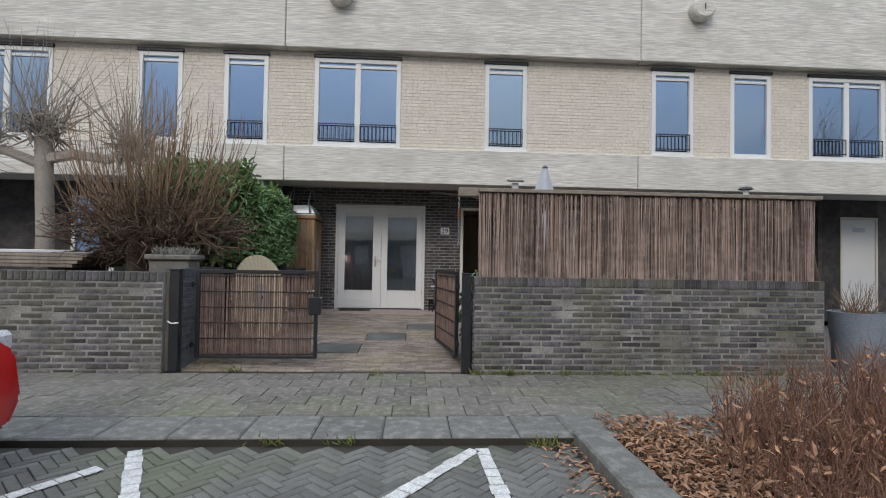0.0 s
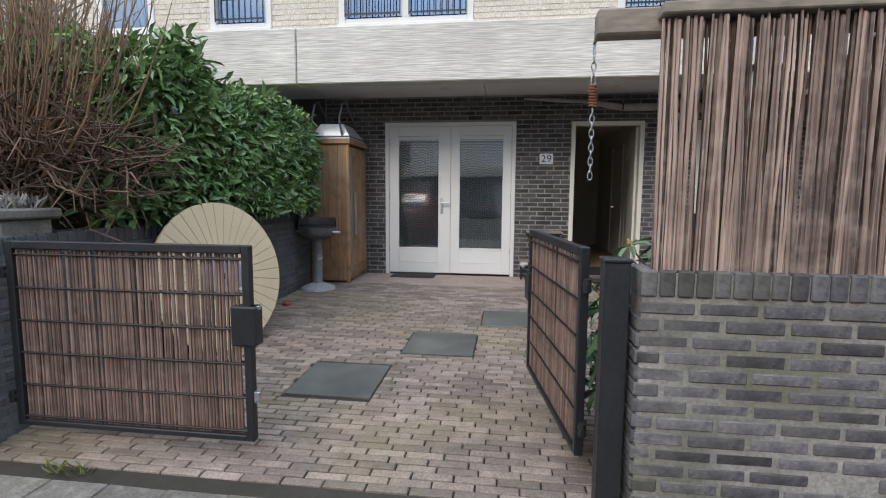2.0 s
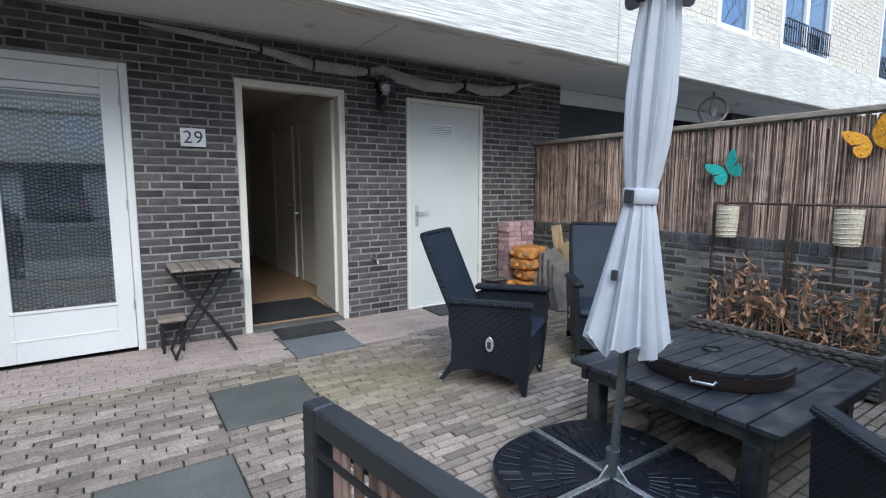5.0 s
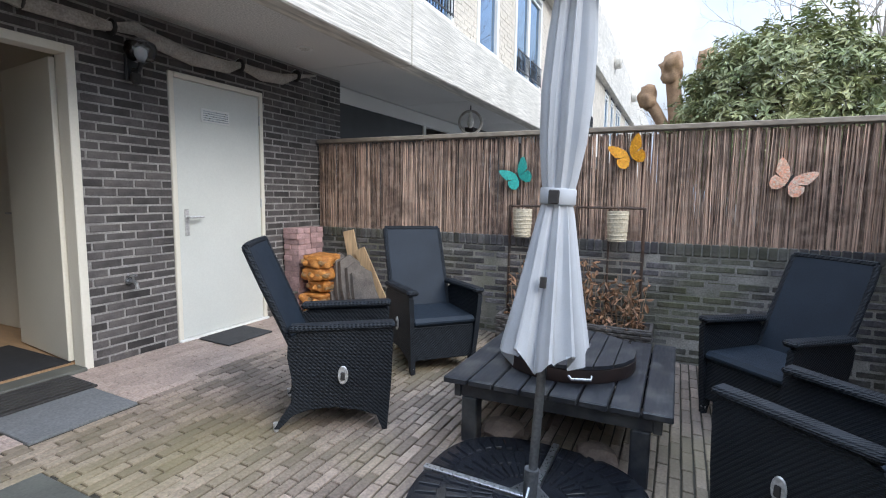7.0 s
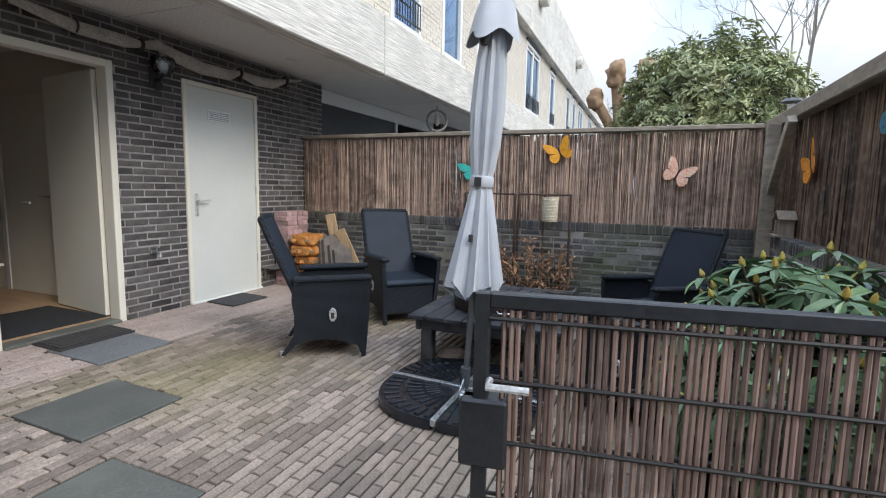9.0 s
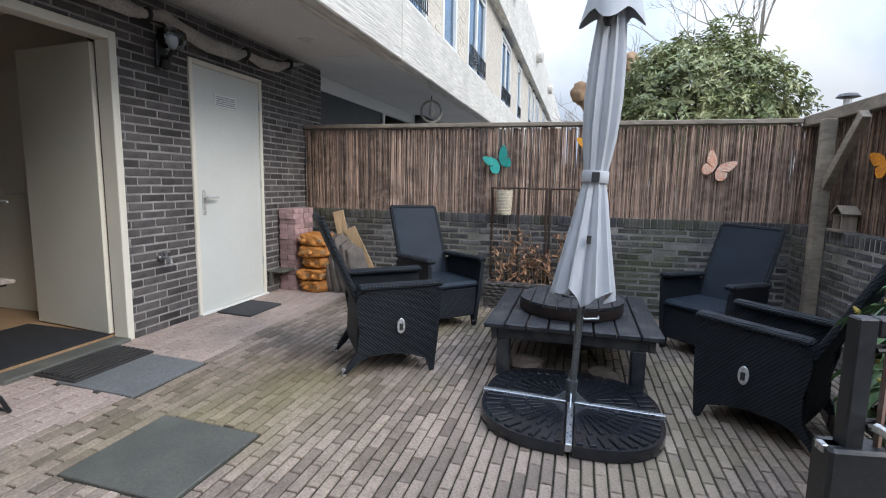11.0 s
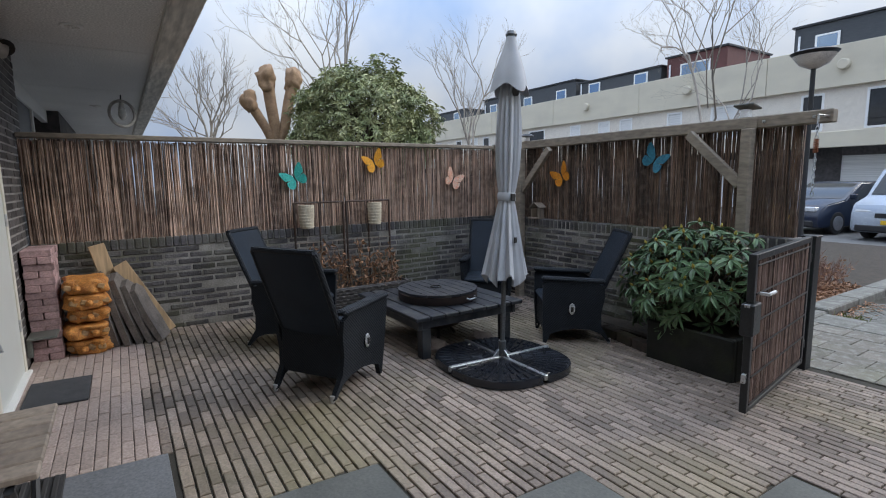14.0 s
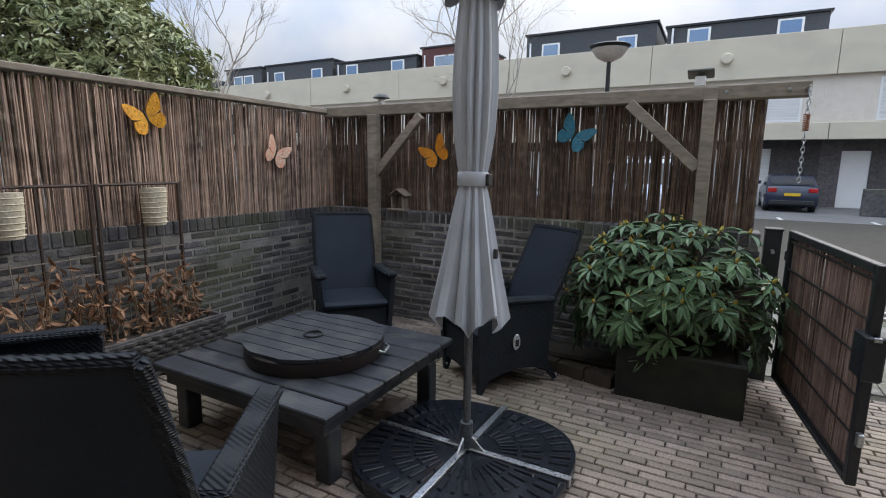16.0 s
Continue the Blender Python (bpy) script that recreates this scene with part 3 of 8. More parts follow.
s = Shape().box(-7.2, -3.4, FAC - 0.01, FAC + 0.08, 2.42, 2.5).box(-7.2, -3.4, FAC - 0.01, FAC + 0.08, 0.9, 0.98)
for x in (-7.2, -5.95, -4.7, -3.48):
    s.box(x, x + 0.08, FAC - 0.008, FAC + 0.078, 0.98, 2.42)
part("window_frame", s, M["white"], nw)
part("pane", Shape().box(-7.15, -3.45, FAC + 0.03, FAC + 0.036, 0.95, 2.45), M["mirror_pane"], nw)
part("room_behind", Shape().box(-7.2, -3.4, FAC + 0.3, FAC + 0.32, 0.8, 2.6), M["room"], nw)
M["dark_panel"] = mat("dark_grey_panel", (0.035, 0.04, 0.046), (0.025, 0.028, 0.033), 0.5, scale=3, bump=0.04)
rw = thing("window_3", "neighbour's dark recessed window under a white beam", "window", kind="structure")
s = Shape().box(5.03, 9.25, 11.1, 11.18, 2.60, 2.79, 0.005).box(5.03, 5.09, 11.1, 11.18, 0.0, 2.60, 0.005).box(7.5, 7.58, 11.1, 11.18, 0, 2.60, 0.005)
part("window_frame", s, M["white"], rw)
part("pane", Shape().box(5.09, 7.5, 11.13, 11.136, 0, 2.60), M["dark_panel"], rw)

# fixtures on the house
M["enamel"] = mat("white_enamel", (0.82, 0.83, 0.84), rough=0.25, bump=0.02, grain=0.03)
M["ink"] = mat("dark_blue_ink", (0.03, 0.035, 0.08), rough=0.4, bump=0.0)
num = thing("house_number_plate", "white enamel house number plate with dark figures 29", "sign", m=pose(0.685, FAC - 0.012, 1.895))
part("plate", Shape().box(-0.095, 0.095, -0.006, 0.004, -0.075, 0.075, 0.003), M["enamel"], num)
for ch, dx in (("2", -0.040), ("9", 0.040)):
    cu = bpy.data.curves.new("figure", "FONT")
    cu.body, cu.size, cu.extrude, cu.align_x = ch, 0.145, 0.001, "CENTER"
    cu.materials.append(M["ink"])
    t = new("figure", cu)
    t.parent = num
    t.matrix_basis = pose(dx, -0.0085, -0.047, 90, 0, 0)

wl_ = thing("wall_lamp", "black wall lamp with a clear glass bowl", "lamp", m=pose(2.41, FAC - 0.012, 2.36))
part("base_plate", Shape().box(-0.05, 0.05, -0.03, 0.004, -0.10, 0.10, 0.01), M["black_metal"], wl_)
part("arm", Shape().tube([(0, -0.02, -0.02), (0, -0.10, -0.02), (0, -0.13, 0.03)], 0.018), M["black_metal"], wl_)
part("sensor", Shape().lathe([(0.02, -0.10), (0.035, -0.08), (0.035, -0.03), (0.02, -0.02)], 14, (0, -0.06, -0.02)), M["rubber"], wl_)
part("bowl", Shape().lathe([(0.03, 0.02), (0.085, 0.05), (0.11, 0.11), (0.10, 0.16), (0.05, 0.19)], 20, (0, -0.13, 0.0)), M["glass"], wl_, "clear glass bowl")
part("bulb", Shape().lathe([(0.02, 0.03), (0.045, 0.08), (0.04, 0.12), (0.01, 0.14)], 14, (0, -0.13, 0.0)), M["enamel"], wl_)

rope = thing("canvas_garland", "rolled grey canvas sheet tied up along the wall top", "canvas roll")
P = [(0.35, 2.735), (0.8, 2.70), (1.18, 2.675), (1.30, 2.66), (1.7, 2.60), (2.1, 2.585), (2.25, 2.60), (2.42, 2.64), (2.56, 2.60), (2.9, 2.555), (3.25, 2.55), (3.4, 2.60), (3.65, 2.57), (3.95, 2.60), (4.15, 2.67), (4.45, 2.735)]
R = [0.012, 0.03, 0.02, 0.03, 0.055, 0.055, 0.03, 0.045, 0.055, 0.065, 0.06, 0.03, 0.05, 0.05, 0.028, 0.012]
s = Shape()
n = 9
for i, ((x, z), r) in enumerate(zip(P, R)):
    for k in range(n):
        a = 2 * math.pi * k / n
        s.v.append((x, FAC - 0.075 + r * 0.8 * math.cos(a), z + r * math.sin(a) * (1 + 0.2 * math.sin(5 * x + k))))
    if i:
        s.f += [((i - 1) * n + k, (i - 1) * n + (k + 1) % n, i * n + (k + 1) % n, i * n + k) for k in range(n)]
part("canvas", s, M["canvas"], rope)
for x, z in ((1.24, 2.667), (1.7, 2.60), (2.25, 2.60), (3.4, 2.60), (4.15, 2.67)):
    part("tie", Shape().lathe([(0.058, -0.008), (0.064, 0), (0.058, 0.008)], 12, m=pose(x, FAC - 0.072, z, 0, 90, 0)), M["rubber"], rope)
    part("hook", Shape().tube([(x, FAC - 0.012, z + 0.05), (x, FAC - 0.06, z + 0.065)], 0.006), M["steel"], rope)

tap = thing("garden_tap", "small metal garden tap on the brick wall", "tap", m=pose(2.31, FAC - 0.012, 0.76))
part("flange", Shape().lathe([(0.025, 0), (0.025, 0.012)], 14, m=pose(0, 0.004, 0, 90, 0, 0)), M["steel"], tap)
part("spout", Shape().tube([(0, 0, 0), (0, -0.07, 0), (0, -0.10, -0.015), (0, -0.105, -0.05)], 0.013), M["steel"], tap)
part("knob", Shape().lathe([(0.008, 0), (0.008, 0.03), (0.028, 0.032), (0.028, 0.045)], 12, (0, -0.06, 0.01)), M["steel"], tap)

M["spot_lens"] = mat("spot_lens", (0.75, 0.73, 0.68), rough=0.3, bump=0.0)
spot = thing("soffit_spotlight", "small round recessed spotlight, switched off, in the soffit", "spotlight", "soffit spotlights", m=pose(1.52, 10.42, 2.80))
part("ring", Shape().lathe([(0.03, -0.012), (0.075, -0.012), (0.08, -0.004), (0.08, 0.002)], 22), M["white"], spot)
part("lens", Shape().lathe([(0.05, -0.016), (0.05, -0.010)], 18), M["spot_lens"], spot)
for x in (-0.71, 3.75, -5.0, 8.4):
    copy_thing(spot, pose(x, 10.42, 2.80))

# drum-shaped vents on the upper band
drum = thing("round_wall_vent", "round cream drum vent on the upper band", "vent", "drum vents", m=pose(-1.46, BAND - 0.1, 6.28))
part("drum", Shape().lathe([(0.20, -0.002), (0.23, 0.03), (0.23, 0.20), (0.19, 0.24)], 28, m=pose(0, 0, 0, 90, 0, 0)), M["concrete"], drum)
# raised dark strip: the shade inside a slot, given as colour
part("slot", Shape().box(-0.012, 0.012, -0.246, -0.238, -0.06, 0.06), M["dark"], drum)
for x in (5.61, 12.42, 19.4, 26.3, -8.3):
    copy_thing(drum, pose(x, BAND - 0.1, 6.30))

ring = thing("ring_lamp", "round metal ring lamp hanging under the neighbour's soffit", "lamp", m=pose(7.1, 10.1, 2.55, 0, 0, -60))
s = Shape()
s.tube([(0.17 * math.cos(a), 0, 0.17 * math.sin(a)) for a in [2 * math.pi * k / 28 for k in range(29)]], 0.02, 8, caps=False)
part("ring", s, M["canvas"], ring)
part("rod", Shape().tube([(0, 0, 0.17), (0, 0, 0.26)], 0.008), M["black_metal"], ring)
part("bulb", Shape().lathe([(0.02, -0.08), (0.05, -0.03), (0.045, 0.05), (0.02, 0.16)], 14), M["spot_lens"], ring)

# door mats
def doormat(x0, x1, y0, y1, material, label, ribs):
    d = thing("doormat", label, "doormat")
    z = gz((y0 + y1) / 2) + 0.008
    s = Shape().box(x0, x1, y0, y1, 0, 0.014, 0.004)
    s.v = [(x, y, zz + gz(y) + 0.002) for x, y, zz in s.v]
    part("mat_base", s, material, d)
    if ribs:
        k = int((y1 - y0) / 0.045)
        for i in range(k):
            yy = y0 + 0.02 + i * (y1 - y0 - 0.04) / k
            part("rib", Shape().box(x0 + 0.02, x1 - 0.02, yy, yy + 0.024, gz(yy) + 0.016, gz(yy) + 0.028, 0.004), M["rubber"], d)


doormat(-1.55, -0.9, 10.63, 10.92, M["doormat"], "thin black door mat before the garden doors", True)
doormat(1.25, 1.84, 10.57, 10.9, M["rubber"], "black slatted rubber mat before the front door", True)
doormat(2.86, 3.36, 10.52, 10.88, M["doormat"], "dark grey flat mat before the storage door", False)

# ================= reed fences =================
REEDS = {}


def reed_mesh(h, key, material):
    """A few bent canes of height h, shared by all pieces."""
    if key not in REEDS:
        out = []
        for k in range(4):
            q = random.Random(k)
            r = 0.0056 + 0.0012 * k
            pts = [(q.uniform(-0.004, 0.004) * (0 < i < 4), q.uniform(-0.003, 0.003) * (0 < i < 4), h * i / 4) for i in range(5)]
            out.append(Shape().tube(pts, r, 5, r * 0.8).mesh("cane", material))
        REEDS[key] = out
    return REEDS[key]


def reed_screen(parent, a, b, z0, z1, material, limit, gap=0.0):
    """Canes from a to b (x, y): the first `limit` as pieces, the rest in one mesh."""
    a, b = Vector((*a, 0)), Vector((*b, 0))
    L, d = (b - a).length, (b - a).normalized()
    side = Vector((-d.y, d.x, 0))
    ms = reed_mesh(z1 - z0, material.name, material)
    rest, u, n = Shape(), 0.0, 0
    while u < L:
        p = a + d * u + side * rnd.uniform(-0.006, 0.006)
        if rnd.random() > gap:
            if n < limit:
                ob = piece("cane", ms[n % 4], parent, pose(p.x, p.y, z0 - rnd.uniform(0, 0.035), rnd.uniform(-0.9, 0.9), rnd.uniform(-1.5, 1.5), rnd.uniform(0, 360)))
            else:
                r = rnd.uniform(0.005, 0.0092)
                top = z1 - rnd.uniform(0, 0.03)
                q = p + d * rnd.uniform(-0.022, 0.022)
                mid_ = (p + q) / 2 + side * rnd.uniform(-0.006, 0.006) + d * rnd.uniform(-0.006, 0.006)
                rest.tube([(p.x, p.y, z0 - rnd.uniform(0, 0.02)), (mid_.x, mid_.y, (z0 + z1) / 2), (q.x, q.y, top)], r, 5, r * 0.8)
            n += 1
        u += rnd.uniform(0.0078, 0.0112)
    if rest.v:
        tagged(part("reed_mat", rest, material, parent), kind="stuff")


FT = 2.04
ff = thing("reed_fence", "brown reed screen on a weathered timber frame above the front wall", "fence")
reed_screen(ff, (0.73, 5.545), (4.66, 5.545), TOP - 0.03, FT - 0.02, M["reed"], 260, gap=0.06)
# second layer, on the yard side, in a darker cane colour
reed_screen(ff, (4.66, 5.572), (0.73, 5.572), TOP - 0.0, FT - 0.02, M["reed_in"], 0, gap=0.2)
part("top_beam", Shape().box(0.50, 4.60, 5.60, 5.69, FT - 0.065, FT + 0.035, 0.008), M["beam"], ff, "grey weathered beam")
part("cap_strip", Shape().box(0.72, 4.75, 5.515, 5.60, FT - 0.02, FT + 0.022, 0.005), M["beam"], ff)
part("post", Shape().box(1.03, 1.115, 5.70, 5.785, gz(5.7), FT - 0.067, 0.006), M["beam"], ff)
part("post", Shape().box(3.87, 3.965, 5.70, 5.795, gz(5.7), FT - 0.067, 0.006), M["beam"], ff)
part("post_top", Shape().box(1.03, 1.115, 5.695, 5.71, FT - 0.065, FT + 0.02, 0.003), M["beam"], ff)
for xa, za, xb, zb in ((1.14, 1.53, 1.60, 1.97), (3.87, 1.45, 3.40, 1.95)):
    L = math.hypot(xb - xa, zb - za)
    part("brace", Shape().box(-0.035, L, -0.03, 0.03, -0.04, 0.04, 0.005, m=pose(xa, 5.735, za, 0, -math.degrees(math.atan2(zb - za, xb - xa)), 0)), M["beam"], ff)
for x in (0.62, 0.98):
    part("bolt", Shape().lathe([(0.012, 0), (0.012, 0.012)], 8, m=pose(x, 5.69, FT - 0.015, -90, 0, 0)), M["steel"], ff)
sfe = thing("reed_fence", "brown reed screen with a timber cap above the side wall", "fence")
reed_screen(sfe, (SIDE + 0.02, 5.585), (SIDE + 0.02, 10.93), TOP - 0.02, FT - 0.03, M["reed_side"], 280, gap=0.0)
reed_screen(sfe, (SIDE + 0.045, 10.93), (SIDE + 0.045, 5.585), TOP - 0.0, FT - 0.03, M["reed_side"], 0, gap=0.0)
part("cap_board", Shape().box(SIDE - 0.02, SIDE + 0.12, 5.70, 10.94, FT - 0.028, FT + 0.016, 0.006), M["beam"], sfe, "pale timber cap board")
part("batten", Shape().box(SIDE + 0.055, SIDE + 0.10, 8.05, 8.10, TOP, FT - 0.03, 0.004), M["beam"], sfe)
part("batten", Shape().box(SIDE + 0.055, SIDE + 0.10, 5.76, 5.81, TOP, FT - 0.03, 0.004), M["beam"], sfe)

# hanging chain with a spring at the open end of the beam
ch = thing("hanging_chain", "galvanised chain with a rusty spring hanging from the beam", "chain")
M["rust"] = mat("rusty_spring", (0.30, 0.10, 0.04), (0.2, 0.07, 0.03), 0.7, scale=20)
part("bracket", Shape().tube([(0.53, 5.69, FT - 0.02), (0.53, 5.86, FT - 0.02), (0.53, 5.86, FT - 0.07)], 0.008, 6), M["steel"], ch)
zz, flip = FT - 0.07, 0
while zz > 1.44:
    if 1.77 < zz < 1.86:
        s = Shape().tube([(0.53 + 0.016 * math.cos(a), 5.86 + 0.016 * math.sin(a), zz - 0.10 * a / 50.3) for a in [50.3 * k / 64 for k in range(65)]], 0.004, 5)
        part("spring", s, M["rust"], ch)
        zz -= 0.105
        continue
    s = Shape().tube([(0.53 + (0.010 * math.cos(a) if flip else 0), 5.86 + (0 if flip else 0.010 * math.cos(a)), zz - 0.018 + 0.02 * math.sin(a)) for a in [2 * math.pi * k / 12 for k in range(13)]], 0.003, 5, caps=False)
    part("chain_link", s, M["steel"], ch)
    zz -= 0.031
    flip = 1 - flip

# lamps on the beam
bl = thing("solar_lamp", "small square white lamp on the fence beam", "lamp", m=pose(1.15, 5.645, FT + 0.035))
part("foot", Shape().box(-0.035, 0.035, -0.035, 0.035, 0, 0.07, 0.006), M["enamel"], bl)
part("head", Shape().box(-0.085, 0.085, -0.075, 0.075, 0.085, 0.105, 0.006, m=pose(0, 0, 0, 12, 0, 0)), M["slab"], bl)
bl2 = thing("dish_lamp", "small dark round dish lamp on the fence beam", "lamp", m=pose(3.9, 5.645, FT + 0.035))
part("stem", Shape().tube([(0, 0, 0), (0, 0, 0.05)], 0.03), M["enamel"], bl2)
part("dish", Shape().lathe([(0.03, 0.05), (0.085, 0.065), (0.06, 0.09), (0.01, 0.10)], 18), M["black_metal"], bl2)

# ================= gates =================
M["gate_reed"] = mat("dark_reed_stick", (0.235, 0.155, 0.124), (0.072, 0.045, 0.036), 0.6, scale=3, fine=30, bump=0.3, piece=0.6, stretch=(1, 1, 0.15), stain=[((0.04, 0.026, 0.02), 0.35, 5.0), ((0.32, 0.23, 0.19), 0.35, 14.0)])
STICK = Shape().tube([(0, 0, 0), (0.002, 0.001, 0.4), (0, 0, 0.925)], 0.0088, 6, 0.0075).mesh("stick", M["gate_reed"])


def gate_leaf(name, label, W, m, lock_side):
    gt = thing(name, label, "gate", "yard gates", m=m)
    H0, H1, t = 0.10, 1.10, 0.042
    s = Shape().box(0, t, -t / 2, t / 2, H0, H1, 0.004).box(W - t, W, -t / 2, t / 2, H0, H1, 0.004)
    s.box(t, W - t, -t / 2, t / 2, H1 - t, H1, 0.004).box(t, W - t, -t / 2, t / 2, H0, H0 + t * 0.7, 0.004)
    part("gate_frame", s, M["black_metal"], gt)
    k = int((W - 2 * t - 0.02) / 0.0195)
    for i in range(k):
        x = t + 0.014 + i * 0.0195
        piece("stick", STICK, gt, pose(x, 0.006 + rnd.uniform(-0.002, 0.002), H0 + 0.03, rnd.uniform(-0.3, 0.3), rnd.uniform(-0.5, 0.5), rnd.uniform(0, 360)))
    for i in range(6):
        z = H0 + 0.05 + i * (H1 - H0 - 0.12) / 5
        w = Shape().tube([(t, -0.009, z), (W - t, -0.009, z)], 0.006, 6)
        w.tube([(t, 0.021, z), (W - t, 0.021, z)], 0.006, 6)
        part("cross_wire", w, M["wire"], gt)
    lk = part("lock_box", Shape().box(W - 0.10, W + 0.035, -0.038, 0.038, 0.60, 0.80, 0.008), M["black_metal"], gt)
    part("strike", Shape().box(W - 0.005, W + 0.04, -0.015, 0.015, 0.78, 0.80, 0.002), M["steel"], lk)
    part("gate_handle", Shape().tube([(W - 0.05, lock_side * 0.038, 0.86), (W - 0.05, lock_side * 0.085, 0.86), (W - 0.16, lock_side * 0.088, 0.86)], 0.011), M["chrome"], lk, "steel lever handle")
    part("latch", Shape().box(W - 0.005, W + 0.03, -0.012, 0.012, 0.30, 0.36, 0.003), M["steel"], gt)
    for z in (0.25, 0.93):
        part("hinge", Shape().tube([(-0.06, 0, z), (0.01, 0, z)], 0.012).lathe([(0.018, -0.03), (0.018, 0.03)], 10, (-0.04, 0, z)), M["black_metal"], gt)
    return gt


gate_leaf("yard_gate", "closed black steel gate leaf filled with brown reed sticks", 1.36, pose(-2.44, 5.81, 0.0), 1)
gate_leaf("yard_gate", "black steel gate leaf with reed sticks, swung open into the yard", 1.25, pose(0.525, 5.85, 0.02, 0, 0, 98.6), 1)
for x, y in ((-2.565, 5.60), (0.605, 5.60)):
    pst = thing("gate_post", "square black steel gate post with a flat cap", "gate post", "gate posts", m=pose(x, y, 0))
    part("shaft", Shape().box(-0.05, 0.05, -0.05, 0.05, 0, 1.09, 0.004), M["black_metal"], pst)
    part("cap", Shape().box(-0.056, 0.056, -0.056, 0.056, 1.09, 1.105, 0.004), M["black_metal"], pst)
    for z in (0.27, 0.95):
        part("hinge_eye", Shape().tube([(0, 0.05, z), (0, 0.12, z)], 0.012), M["steel"], pst)
    if x < 0:
        part("cable_tie", Shape().tube([(-0.06, -0.054, 0.545), (-0.02, -0.058, 0.52), (0.057, -0.055, 0.525)], 0.007), M["enamel"], pst, "white cord")

# ================= wicker chairs =================
nt = M["weave"].node_tree
tcn = nt.nodes.new("ShaderNodeTexCoord")
w1 = nt.nodes.new("ShaderNodeTexWave")
w1.bands_direction, w1.inputs["Scale"].default_value = "DIAGONAL", 26.0
w2 = nt.nodes.new("ShaderNodeTexWave")
w2.bands_direction, w2.inputs["Scale"].default_value = "Z", 38.0
mm = nt.nodes.new("ShaderNodeMath")
mm.operation = "MULTIPLY"
bb = nt.nodes.new("ShaderNodeBump")
bb.inputs["Strength"].default_value, bb.inputs["Distance"].default_value = 0.9, 0.006
for wv in (w1, w2):
    nt.links.new(tcn.outputs["Object"], wv.inputs["Vector"])
nt.links.new(w1.outputs["Fac"], mm.inputs[0])
nt.links.new(w2.outputs["Fac"], mm.inputs[1])
nt.links.new(mm.outputs[0], bb.inputs["Height"])
nt.links.new(bb.outputs[0], nt.nodes["Principled BSDF"].inputs["Normal"])


M["sling"] = mat("blue_black_woven_sling", (0.0105, 0.017, 0.027), (0.016, 0.025, 0.038), 0.6, scale=4, fine=260, bump=0.35, spec=0.25, grain=0.35)


def ribbon(sections, thick):
    """A bent slab: each section is (half width, y, z), with its thickness behind it."""
    s, n = Shape(), 9
    for off in (0, 1):
        for w, y, z in sections:
            for k in range(n):
                x = -w + 2 * w * k / (n - 1)
                s.v.append((x, y - 0.016 * (1 - (x / w) ** 2) - off * thick, z + off * thick * 0.25))
    N = len(sections) * n
    for i in range(len(sections) - 1):
        for k in range(n - 1):
            a = (i * n + k, i * n + k + 1, (i + 1) * n + k + 1, (i + 1) * n + k)
            s.f += [a[::-1], tuple(v + N for v in a)]
        for k in (0, n - 1):
            a = (i * n + k, (i + 1) * n + k, (i + 1) * n + k + N, i * n + k + N)
            s.f.append(a if k else a[::-1])
    L = (len(sections) - 1) * n
    s.f += [(L + k, L + k + 1, L + k + 1 + N, L + k + N) for k in range(n - 1)]
    s.f += [(k + 1, k, k + N, k + 1 + N) for k in range(n - 1)]
    return s


